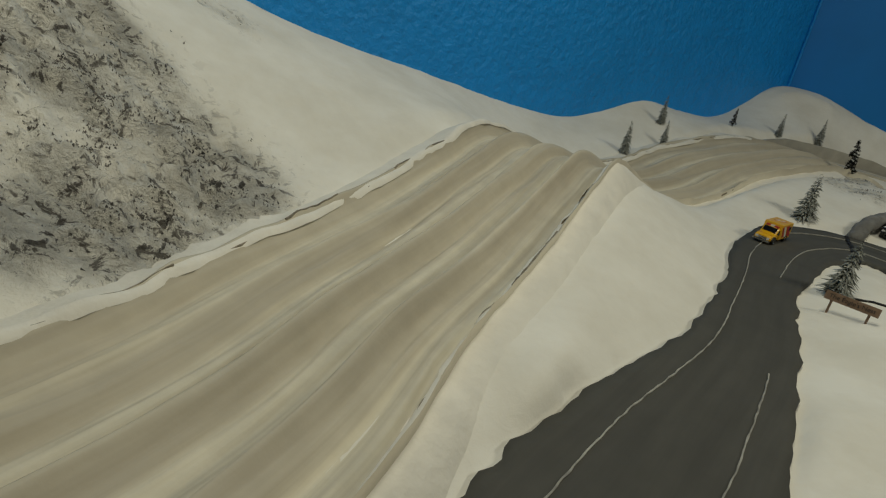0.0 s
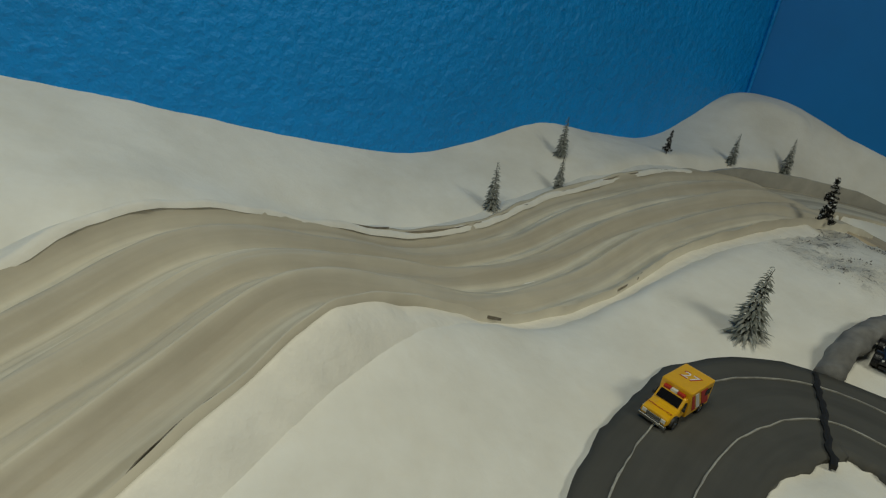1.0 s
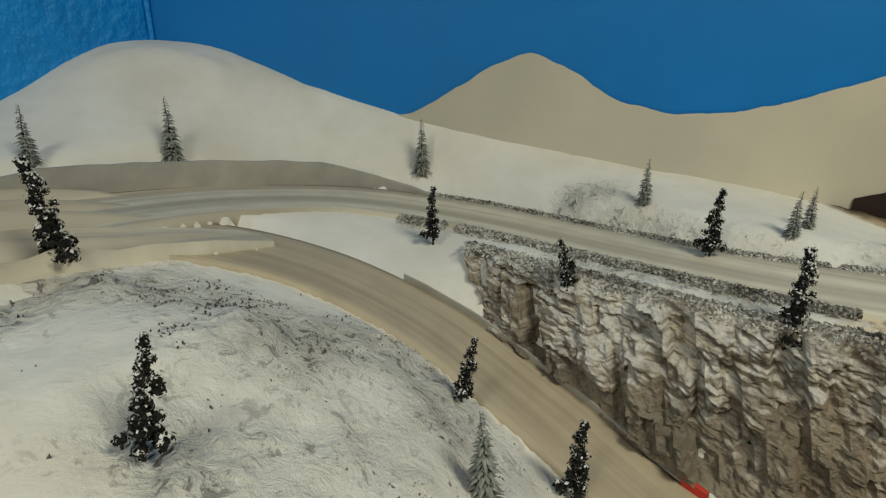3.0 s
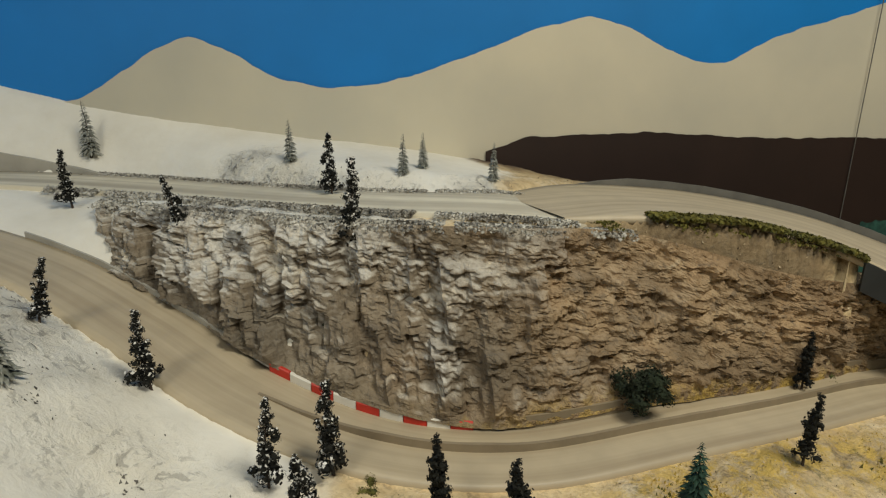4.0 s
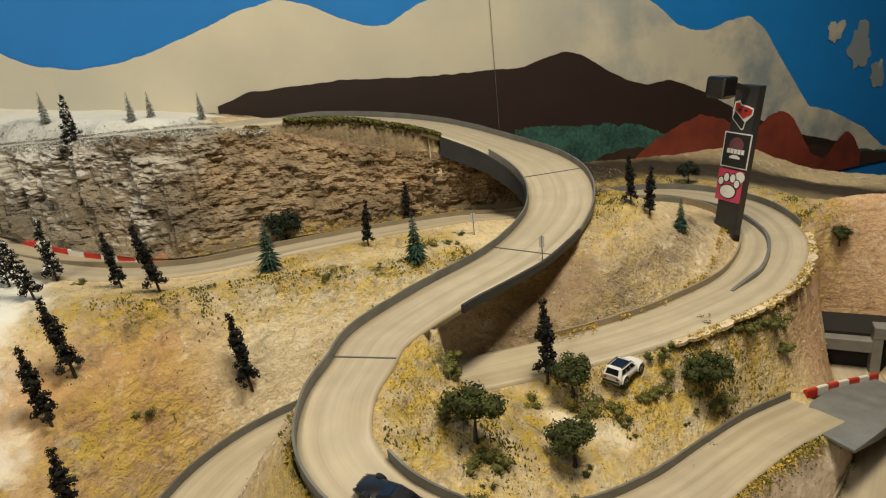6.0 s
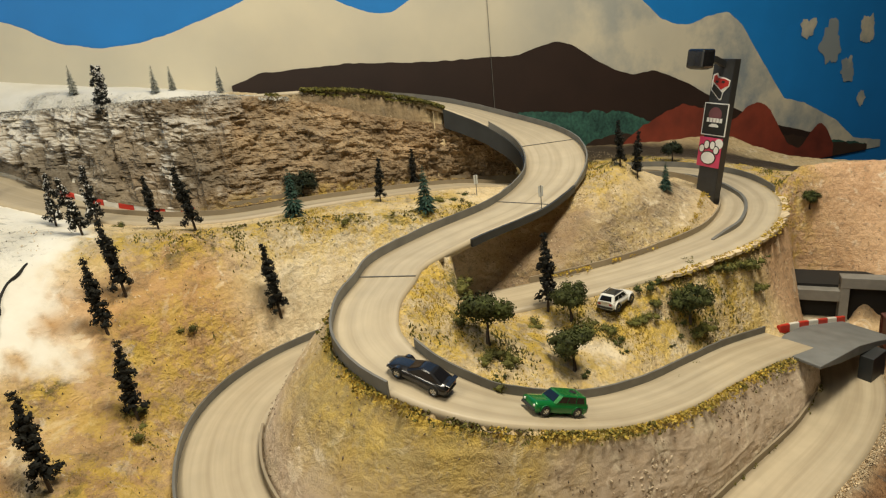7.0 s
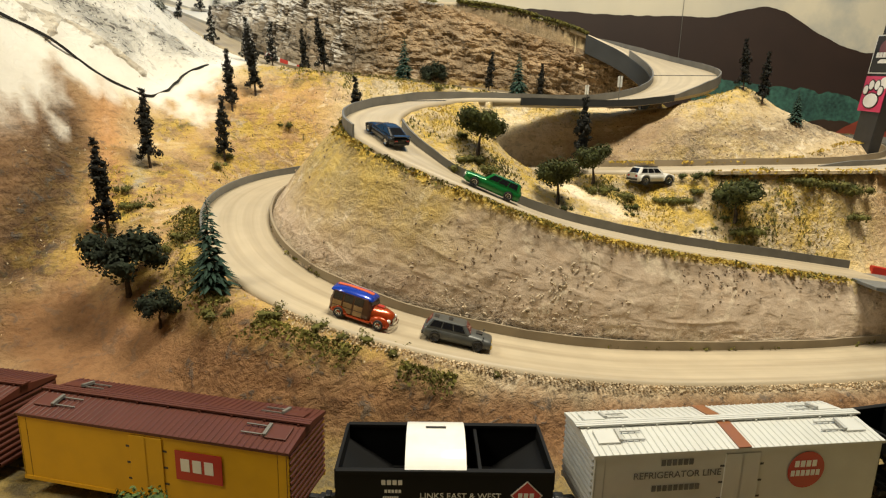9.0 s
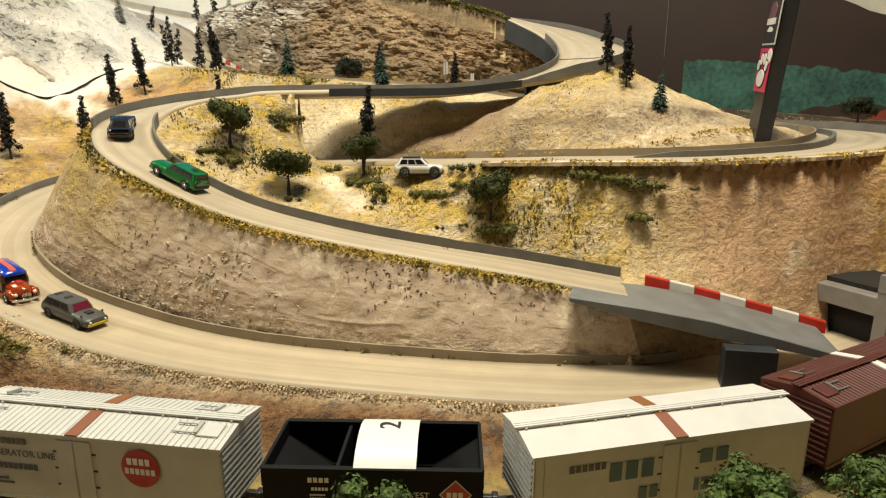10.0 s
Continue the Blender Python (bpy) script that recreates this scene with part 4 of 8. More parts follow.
M_RED = material("red_kerb_paint", (0.55, 0.035, 0.02), 0.45, vary=0.1, scale=60, bump=0.05)
M_WHITE = material("white_kerb_paint", (0.74, 0.71, 0.64), 0.45, vary=0.06, scale=60, bump=0.05)


def kerb(name, points, pieces, label, height=0.012, width=0.007):
    root = thing(name, label, "kerb")
    c = spline([(*p, 0) for p in points], 0.002)
    s = np.r_[0, np.cumsum(np.linalg.norm(np.diff(c[:, :2], axis=0), axis=1))]
    side = sides(c)
    for k in range(pieces):
        t = np.linspace(s[-1] * k / pieces + 0.0004, s[-1] * (k + 1) / pieces - 0.0004, 5)
        bm = bmesh.new()
        rings = []
        for q in t:
            p = [np.interp(q, s, c[:, j]) for j in range(3)]
            n = [np.interp(q, s, side[:, j]) for j in range(2)]
            rings.append([bm.verts.new((p[0] + n[0] * o, p[1] + n[1] * o, p[2] + z)) for o, z in ((0, -0.004), (0.0008, height * 0.85), (0.002, height), (width - 0.002, height), (width, height * 0.8), (width, -0.004))])
        for a, b in zip(rings, rings[1:]):
            for i in range(6):
                bm.faces.new((a[i], a[(i + 1) % 6], b[(i + 1) % 6], b[i]))
        bm.faces.new(rings[0])
        bm.faces.new(rings[-1][::-1])
        bmesh.ops.recalc_face_normals(bm, faces=bm.faces)
        part("kerb_block", bm, M_RED if k % 2 == 0 else M_WHITE, root)
    return root


i0, i1 = (int(v * (len(LOWER_ROAD) - 1)) for v in span(LOWER_ROAD, (1.593, 1.115), (1.755, 0.915)))
edge = LOWER_ROAD[:, :2] + sides(LOWER_ROAD) * (LOWER_ROAD[:, 3] - 0.004)[:, None]
kerb("striped_kerb", [(edge[i, 0], edge[i, 1], LOWER_ROAD[i, 2]) for i in np.linspace(i0, i1, 6).astype(int)], 9, "red and white striped kerb at the cliff foot", 0.010)

# jump ramp over the lower road
M_RAMP = material("grey_ramp_paint", (0.17, 0.175, 0.17), 0.5, vary=0.15, scale=35, bump=0.1)
ramp = thing("jump_ramp", "grey jump ramp on a dark pillar with striped kerb", "ramp")
bm = bmesh.new()
rows_r = []
for x, y, z, wl, wr, th in ((2.12, -0.008, 0.2470, 0.028, 0.050, 0.005), (2.19, -0.035, 0.238, 0.046, 0.052, 0.014), (2.26, -0.063, 0.226, 0.050, 0.050, 0.018), (2.32, -0.094, 0.212, 0.048, 0.048, 0.012), (2.372, -0.126, 0.199, 0.046, 0.046, 0.007)):
    d = Vector((0.52, 0.85, 0))
    rows_r.append([bm.verts.new((x + d.x * wl, y + d.y * wl, z)), bm.verts.new((x - d.x * wr, y - d.y * wr, z)), bm.verts.new((x - d.x * wr, y - d.y * wr, z - th)), bm.verts.new((x + d.x * wl, y + d.y * wl, z - th))])
for a, b in zip(rows_r, rows_r[1:]):
    for i in range(4):
        bm.faces.new((a[i], a[(i + 1) % 4], b[(i + 1) % 4], b[i]))
bm.faces.new(rows_r[0])
bm.faces.new(rows_r[-1][::-1])
bmesh.ops.recalc_face_normals(bm, faces=bm.faces)
bmesh.ops.bevel(bm, geom=bm.edges[:], offset=0.0008, segments=1, affect="EDGES")
part("ramp_deck", bm, M_RAMP, ramp)
bm = bmesh.new()
box(bm, -0.026, -0.011, 0.135, 0.026, 0.011, 0.203, 0.001, pose(2.265, -0.128, 0, 0, 0, -24) @ Matrix.Shear("XZ", 4, (0.12, 0)))
part("pillar", bm, M_GIRDER, ramp)
kerb("striped_kerb", [(2.228, 0.010, 0.236), (2.268, -0.012, 0.228), (2.32, -0.042, 0.216), (2.365, -0.069, 0.205), (2.405, -0.092, 0.195)], 7, "red and white striped kerb on the jump ramp", 0.011)

# tunnel portal
M_CONCRETE = material("grey_portal_paint", (0.20, 0.19, 0.17), 0.6, vary=0.15, scale=40, bump=0.1)
M_DARK = material("tunnel_shade_black", (0.012, 0.011, 0.01), 0.9, vary=0.1, scale=20, bump=0.0)
portal = thing("tunnel_portal", "grey double tunnel portal in a brown hillside", "tunnel portal")
face = pose(2.50, -0.085, 0.15, 0, 0, 8)
for q in ((-0.012, 0.078, 0, 0.012, 0.092, 0.07), (-0.014, -0.012, 0, 0.014, 0.004, 0.098), (-0.014, -0.10, 0, 0.014, -0.086, 0.098)):
    bm = bmesh.new()
    box(bm, *q, 0.0012, face)
    part("portal_post", bm, M_CONCRETE, portal)
bm = bmesh.new()
box(bm, -0.012, -0.012, 0.052, 0.012, 0.092, 0.076, 0.0012, face)
part("lintel", bm, M_CONCRETE, portal)
bm = bmesh.new()
box(bm, -0.015, -0.10, 0.083, 0.015, 0.004, 0.106, 0.0012, face)
part("lintel", bm, M_CONCRETE, portal)
# solid black block stands in for the unlit inside of the tunnel
bm = bmesh.new()
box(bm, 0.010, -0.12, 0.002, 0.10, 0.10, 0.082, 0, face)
part("tunnel_shade_block", bm, M_DARK, portal)

# ---------------------------------------------------------------- painted mural on the board
M_MUR_SNOW = material("mural_snow_paint", (0.66, 0.60, 0.46), 0.6, vary=0.05, scale=5, bump=0.03, second=(0.53, 0.50, 0.41))
nt = M_MUR_SNOW.node_tree
sep, wide, dab, dab_r, joinf, mixg = (nt.nodes.new(k) for k in ("ShaderNodeSeparateXYZ", "ShaderNodeMapRange", "ShaderNodeTexNoise", "ShaderNodeMapRange", "ShaderNodeMath", "ShaderNodeMix"))
coord = [n for n in nt.nodes if n.bl_idname == "ShaderNodeTexCoord"][0]
base_out = nt.nodes["Principled BSDF"].inputs["Base Color"].links[0].from_socket
nt.links.new(coord.outputs["Object"], sep.inputs[0])
nt.links.new(sep.outputs[0], wide.inputs[0])
wide.inputs[1].default_value, wide.inputs[2].default_value, wide.inputs[3].default_value, wide.inputs[4].default_value = 2.85, 3.35, 0.04, 1.0
dab.inputs["Scale"].default_value, dab.inputs["Detail"].default_value, dab.inputs["Roughness"].default_value = 3.6, 6, 0.6
nt.links.new(coord.outputs["Object"], dab.inputs["Vector"])
nt.links.new(dab.outputs[0], dab_r.inputs[0])
dab_r.inputs[1].default_value, dab_r.inputs[2].default_value, dab_r.inputs[4].default_value = 0.40, 0.56, 0.9
joinf.operation = "MULTIPLY"
nt.links.new(wide.outputs[0], joinf.inputs[0])
nt.links.new(dab_r.outputs[0], joinf.inputs[1])
mixg.data_type = "RGBA"
nt.links.new(joinf.outputs[0], mixg.inputs[0])
nt.links.new(base_out, mixg.inputs[6])
mixg.inputs[7].default_value = (0.21, 0.26, 0.30, 1)
nt.links.new(mixg.outputs[2], nt.nodes["Principled BSDF"].inputs["Base Color"])
M_MUR_BROWN = material("mural_brown_paint", (0.024, 0.0115, 0.0085), 0.6, vary=0.15, scale=10, bump=0.03)
M_MUR_GREEN = material("mural_forest_paint", (0.030, 0.105, 0.080), 0.7, vary=0.4, scale=95, bump=0.1, second=(0.006, 0.026, 0.026))
M_MUR_RED = material("mural_red_paint", (0.22, 0.040, 0.022), 0.6, vary=0.2, scale=16, bump=0.04, second=(0.12, 0.024, 0.016))
M_MUR_PLAIN = material("mural_plain_paint", (0.042, 0.023, 0.015), 0.6, vary=0.2, scale=14, bump=0.03)
mural = thing("landscape_mural", "hand-painted mural of snowy mountains and red mesas", "mural")


def painted(name, outline, mat, proud, wiggle=0.004, low=0.25, label=""):
    pts = np.array(outline)
    s = np.arange(pts[0, 0], pts[-1, 0], 0.006)
    z = np.interp(s, pts[:, 0], pts[:, 1])
    for _ in range(4):
        z[1:-1] = (z[:-2] + 2 * z[1:-1] + z[2:]) / 4
    z = z + wiggle * value_noise(s, s * 0, 40, int(proud * 1e4)) + 0.4 * wiggle * value_noise(s, s * 0, 130, 7)
    z = np.maximum(z, low + 0.002)
    verts = []
    for a, b in zip(s, z):
        q = CORNER + WALL_B * a + np.array([-0.605, -0.796]) * proud
        verts += [(*q, b), (*q, low)]
    return verts, [(2 * i, 2 * i + 1, 2 * i + 3, 2 * i + 2) for i in range(len(s) - 1)], mat, name, label


def add_painted(*args, **kw):
    verts, faces, mat, name, label = painted(*args, **kw)
    ob = mesh_object(name, verts, faces, mat, smooth=False)
    ob.parent = mural
    if label:
        ob["label"] = label
    return ob


add_painted("snow_mountain", [(0.40, 0.86), (0.46, 0.865), (0.58, 0.94), (0.65, 0.968), (0.72, 0.935), (0.79, 0.895), (0.87, 0.878), (0.95, 0.882), (1.05, 0.905), (1.15, 0.94), (1.26, 0.98), (1.35, 1.0), (1.43, 0.98), (1.50, 0.945), (1.57, 0.918),
            (1.63, 0.918), (1.72, 0.965), (1.85, 1.0), (1.95, 1.03), (2.10, 1.05), (2.25, 1.02), (2.41, 0.955), (2.50, 0.905), (2.58, 0.84), (2.64, 0.822), (2.70, 0.815), (2.78, 0.838), (2.87, 0.848), (2.94, 0.80), (3.01, 0.71), (3.10, 0.60),
            (3.17, 0.515), (3.28, 0.485), (3.46, 0.40), (3.58, 0.31), (3.75, 0.28)], M_MUR_SNOW, 0.003, 0.0018, label="cream white painted mountains")
add_painted("brown_ridge", [(1.16, 0.76), (1.24, 0.785), (1.36, 0.788), (1.50, 0.79), (1.65, 0.778), (1.78, 0.772), (1.90, 0.77), (2.02, 0.768), (2.10, 0.787), (2.17, 0.80), (2.22, 0.785), (2.30, 0.735), (2.40, 0.685), (2.46, 0.668), (2.54, 0.676), (2.62, 0.65), (2.72, 0.605),
            (2.82, 0.55), (2.95, 0.49), (3.12, 0.42), (3.28, 0.38), (3.42, 0.33), (3.55, 0.28)], M_MUR_BROWN, 0.006, 0.0018, label="dark brown painted ridge")
add_painted("forest_band", [(1.98, 0.59), (2.10, 0.588), (2.25, 0.57), (2.40, 0.55), (2.60, 0.48), (2.80, 0.43), (3.10, 0.36), (3.40, 0.33), (3.65, 0.28)], M_MUR_GREEN, 0.0075, 0.006, label="dark green painted forest")
add_painted("brown_plain", [(2.20, 0.44), (2.32, 0.47), (2.40, 0.475), (2.55, 0.45), (2.80, 0.42), (3.0, 0.40), (3.2, 0.37), (3.5, 0.30), (3.66, 0.27)], M_MUR_PLAIN, 0.0082, 0.005, label="dark brown painted plain")
add_painted("red_hill", [(2.38, 0.42), (2.45, 0.465), (2.52, 0.50), (2.60, 0.532), (2.68, 0.546), (2.76, 0.525), (2.84, 0.49), (2.90, 0.46), (2.95, 0.485), (2.99, 0.51), (3.04, 0.515), (3.08, 0.495), (3.13, 0.43), (3.20, 0.33), (3.27, 0.31), (3.33, 0.375), (3.37, 0.40), (3.41, 0.37), (3.46, 0.29)], M_MUR_RED, 0.009, 0.004, label="red painted mesa hills")
for sc, zc, r in ((3.27, 0.76, 0.05), (3.40, 0.69, 0.085), (3.50, 0.60, 0.06), (3.60, 0.74, 0.07), (3.60, 0.47, 0.04)):
    bm = bmesh.new()
    ring = []
    for k in range(48):
        a = k / 48 * math.tau
        rr = r * (0.8 + 0.55 * noise.noise((sc * 9 + 1.3 * math.cos(a), zc * 9 + 1.3 * math.sin(a), 0)) + 0.22 * noise.noise((sc * 9 + 5 * math.cos(a), zc * 9 + 5 * math.sin(a), 4)))
        q = CORNER + WALL_B * (sc + 0.8 * rr * math.cos(a)) + np.array([-0.605, -0.796]) * 0.003
        ring.append(bm.verts.new((*q, zc + rr * math.sin(a))))
    bm.faces.new(ring)
    part("cloud", bm, M_MUR_SNOW, mural)
bm = bmesh.new()
q0 = CORNER + WALL_B * 1.928 + np.array([-0.605, -0.796]) * 0.0095
box(bm, -0.0006, -0.0008, 0.60, 0.0006, 0.0008, 1.25, 0, pose(q0[0], q0[1], 0, 0, 0, -37))
part("panel_seam", bm, M_GUARD, mural)
# rounded trim in the room corner
bm = bmesh.new()
box(bm, -0.004, -0.004, 0.9, 0.004, 0.004, 2.3, 0.0015, pose(CORNER[0], CORNER[1] - 0.006, 0, 0, 0, 10))
tagged(part("trim", bm, M_BLUE), kind="structure")

# ---------------------------------------------------------------- trees and bushes
M_PINE = material("dark_pine_foam", (0.0085, 0.009, 0.006), 0.9, vary=0.35, scale=160, bump=0.6)
M_FIR = material("green_fir_foam", (0.018, 0.055, 0.036), 0.85, vary=0.3, scale=160, bump=0.6)
M_FROST = material("frosted_fir_foam", (0.075, 0.085, 0.07), 0.9, vary=0.3, scale=120, bump=0.6, second=(0.42, 0.42, 0.38))
M_BARK = material("brown_bark", (0.055, 0.038, 0.026), 0.9, vary=0.25, scale=200, bump=0.5)
M_LEAF = material("olive_foam_leaves", (0.055, 0.066, 0.012), 0.9, vary=0.35, scale=140, bump=0.7)
M_LEAF_DARK = material("dark_green_foam_leaves", (0.014, 0.023, 0.009), 0.9, vary=0.35, scale=140, bump=0.7)
M_TUFT = material("olive_grass_tuft", (0.13, 0.125, 0.028), 0.9, vary=0.35, scale=140, bump=0.5)
M_SNOWCLUMP = material("snow_clump", (0.74, 0.73, 0.70), 0.9, vary=0.06, scale=100, bump=0.4)


def trunk_mesh(bm, h, r, bend=0.0, rnd=None):
    n = 7
    rings = []
    for k in range(n):
        t = k / (n - 1)
        x = bend * t * t * h + 0.003 * noise.noise((t * 5, bend * 10, h))
        rings.append([bm.verts.new((x + r * (1 - 0.85 * t) * math.cos(a), r * (1 - 0.85 * t) * math.sin(a), t * h)) for a in (0, 1.26, 2.51, 3.77, 5.03)])
    for a, b in zip(rings, rings[1:]):
        for i in range(5):
            bm.faces.new((a[i], a[(i + 1) % 5], b[(i + 1) % 5], b[i]))
    bm.faces.new(rings[-1])


def sprig(bm, at, way, length, width, droop):
    """One drooping, tapered needle branch."""
    way = Vector(way).normalized()
    side = way.cross(Vector((0, 0, 1))).normalized() * width
    up = Vector((0, 0, width * 0.7))
    mid = Vector(at) + way * length * 0.55 + Vector((0, 0, -droop * 0.3))
    tip = Vector(at) + way * length + Vector((0, 0, -droop))
    a = bm.verts.new(Vector(at))
    l, r, t, u = bm.verts.new(mid - side), bm.verts.new(mid + side), bm.verts.new(mid + up), bm.verts.new(tip)
    d = bm.verts.new(mid - up * 0.5)
    for f in ((a, l, t), (a, t, r), (u, t, l), (u, r, t), (a, d, l), (a, r, d), (u, l, d), (u, d, r)):
        bm.faces.new(f)


def clump(bm, at, r, rnd, squash=0.8, sub=1):
    """A ragged foam lump."""
    vs = bmesh.ops.create_icosphere(bm, subdivisions=sub, radius=r)["verts"]
    o = rnd.random() * 50
    for v in vs:
        k = 1 + 0.55 * noise.noise(v.co / r * 1.7 + Vector((o, o, o))) + rnd.uniform(-0.16, 0.16)
        v.co = Vector((v.co.x * k, v.co.y * k, v.co.z * k * squash)) + Vector(at)


def leaves(bm, at, r, n, size, rnd):
    """Many small leaf flakes about a lump."""
    for _ in range(n):
        d = Vector((rnd.gauss(0, 1), rnd.gauss(0, 1), rnd.gauss(0, 0.8))).normalized()
        p = Vector(at) + d * r * rnd.uniform(0.75, 1.18)
        a = d.orthogonal().normalized()
        b = d.cross(a)
        t = rnd.uniform(0, math.tau)
        e, f = a * math.cos(t) + b * math.sin(t), b * math.cos(t) - a * math.sin(t)
        e, f = (e + d * rnd.uniform(-0.6, 0.6)) * size, f * size * 0.7
        bm.faces.new([bm.verts.new(p - e), bm.verts.new(p + f), bm.verts.new(p + e), bm.verts.new(p - f)])


def make_fir(name, label, mat, seed, h, r, group, whorls=13, per=9):
    rnd = random.Random(seed)
    root = thing(name, label, "tree", group)
    bm = bmesh.new()
    trunk_mesh(bm, h * 0.97, h * 0.022, rnd.uniform(-0.04, 0.04))
    part("trunk", bm, M_BARK, root)
    bm = bmesh.new()
    for k in range(whorls):
        t = 0.10 + 0.88 * k / (whorls - 1)
        rad = r * (1 - t) ** 0.85 * rnd.uniform(0.78, 1.12) + r * 0.07
        m = max(4, int(per * (1.1 - 0.6 * t)))
        for j in range(m):
            a = math.tau * (j + rnd.random() * 0.7) / m + k
            q = rad * rnd.uniform(0.65, 1.12)
            sprig(bm, (0, 0, t * h + rnd.uniform(-0.02, 0.02) * h), (math.cos(a), math.sin(a), 0.15), q, min(q * 0.17, 0.0026), q * rnd.uniform(0.2, 0.65))
    part("crown", bm, mat, root)
    return root


def make_pine(name, label, seed, h, r, group, frost=False):
    rnd = random.Random(seed)
    root = thing(name, label, "tree", group)
    bend = rnd.uniform(-0.12, 0.12)
    bm = bmesh.new()
    trunk_mesh(bm, h * 0.96, h * 0.02, bend)
    part("trunk", bm, M_BARK, root)
    bm, sn = bmesh.new(), bmesh.new()
    n = 40
    for k in range(n):
        t = 0.17 + 0.83 * k / (n - 1)
        wide = (1.05 - 0.85 * t) * (0.72 + 0.45 * math.sin(t * 23 + seed) * math.sin(t * 9))
        a = k * 2.4 + rnd.uniform(-0.6, 0.6)
        q = r * wide * rnd.uniform(0.15, 1.0)
        at = (bend * t * t * h + q * math.cos(a), q * math.sin(a), t * h + rnd.uniform(-0.01, 0.01) * h)
        s = r * rnd.uniform(0.24, 0.44) * (1.1 - 0.55 * t)
        clump(bm, at, s * 0.7, rnd, 0.7)
        leaves(bm, at, s * 0.95, 30, s * 0.34, rnd)
        if frost and rnd.random() < 0.5 + 0.5 * t:
            leaves(sn, (at[0], at[1], at[2] + s * 0.4), s * 0.85, 12, s * 0.30, rnd)
    part("crown", bm, M_PINE, root)
    if frost:
        part("snow", sn, M_SNOWCLUMP, root, "snow lying on the branches")
    else:
        sn.free()
    return root


def make_round(name, label, seed, h, r, mat, group):
    rnd = random.Random(seed)
    root = thing(name, label, "tree", group)
    bm = bmesh.new()
    trunk_mesh(bm, h * 0.62, h * 0.05, rnd.uniform(-0.25, 0.25))
    part("trunk", bm, M_BARK, root)
    bm = bmesh.new()
    for k in range(20):
        a = rnd.uniform(0, math.tau)
        q = r * math.sqrt(rnd.random()) * 0.78
        at = (q * math.cos(a), q * math.sin(a), h * rnd.uniform(0.52, 0.88))
        s = r * rnd.uniform(0.22, 0.40)
        clump(bm, at, s * 0.72, rnd, 0.8)
        leaves(bm, at, s, 150, s * 0.17, rnd)
    part("crown", bm, mat, root)
    return root


def make_bush(name, label, seed, r, mat, group, count=7, low=1.0):
    rnd = random.Random(seed)
    bm = bmesh.new()
    for k in range(count):
        a = rnd.uniform(0, math.tau)
        q = r * math.sqrt(rnd.random()) * 0.85
        s = r * rnd.uniform(0.28, 0.48) * (0.5 + 0.5 * low)
        at = (q * math.cos(a), q * math.sin(a), s * rnd.uniform(0.25, 0.75) * low)
        clump(bm, at, s * 0.75, rnd, 0.75)
        leaves(bm, at, s, 60, s * 0.19, rnd)
    return tagged(part(name, bm, mat), label, "bush", group)


def stand(make, spots):
    """Place a thing at the first spot and copies at the rest: x, y, turn, scale, lean."""
    for k, (x, y, turn, scale, lean) in enumerate(spots):
        m = pose(x, y, ground_z(x, y) - 0.002, lean * math.sin(turn), lean * math.cos(turn), turn * 57)
        ob = make if k == 0 else copy_thing(make, m)
        ob.matrix_basis = m @ Matrix.Scale(scale, 4)


stand(make_fir("snowy_fir", "slim model fir with frosted branches in the snow", M_FROST, 1, 0.09, 0.0195, "snowy firs", 20, 16),
      [(0.50, 1.35, 0.3, 1.0, 0), (0.64, 1.455, 1.2, 0.9, 0), (0.66, 1.555, 2.0, 0.95, 0), (1.63, 1.68, 0.5, 1.05, 0), (1.84, 1.405, 1.5, 0.75, 0), (1.11, 1.70, 2.6, 0.86, 0), (1.27, 1.73, 0.9, 1.05, 0), (1.94, 1.25, 2.2, 0.70, 0), (1.99, 1.26, 3.0, 0.66, 0), (2.045, 1.16, 4.0, 0.68, 0), (1.41, 1.13, 5.0, 0.95, -4)])
stand(make_fir("spruce", "bushy frosted model spruce beside the asphalt", M_FROST, 2, 0.10, 0.031, "frosted spruces", 17, 20),
      [(0.79, 1.02, 0.0, 1.0, 0), (0.604, 0.645, 1.0, 0.95, 3)])
stand(make_pine("frosted_pine", "dark model pine with snow on its branches", 3, 0.094, 0.0185, "frosted pines", True),
      [(1.155, 1.405, 0.0, 1.1, -3), (0.93, 1.66, 1.0, 0.6, 0), (1.55, 1.485, 2.0, 0.85, -4), (1.455, 1.245, 3.0, 0.72, 8), (1.63, 1.30, 4.0, 0.88, -16), (1.745, 1.125, 5.0, 1.15, 10), (1.832, 1.283, 0.7, 1.0, 0), (1.52, 1.15, 1.7, 0.95, -4), (1.613, 0.978, 2.7, 1.05, -5), (1.556, 0.991, 3.7, 0.9, 2), (1.558, 0.915, 0.4, 1.0, -7), (1.20, 1.152, 4.4, 0.80, 8)])
stand(make_pine("dark_pine", "tall narrow dark model pine on the dry slope", 4, 0.112, 0.0215, "dark pines"),
      [(1.672, 0.801, 0.0, 0.95, -6), (1.657, 0.88, 1.0, 0.82, -4), (2.0, 0.69, 2.0, 0.76, 2), (2.185, 0.738, 3.0, 0.80, -2), (1.685, 0.655, 4.0, 1.08, -5), (1.92, 0.315, 5.0, 1.12, 6), (1.525, 0.77, 0.6, 1.0, -4), (1.475, 0.74, 1.6, 0.95, -4), (1.44, 0.648, 2.6, 0.95, -3), (1.325, 0.615, 3.6, 1.05, -4), (1.262, 0.488, 4.6, 1.14, -4), (2.335, 0.318, 5.6, 0.85, 0), (2.355, 0.29, 0.9, 0.85, 0)])
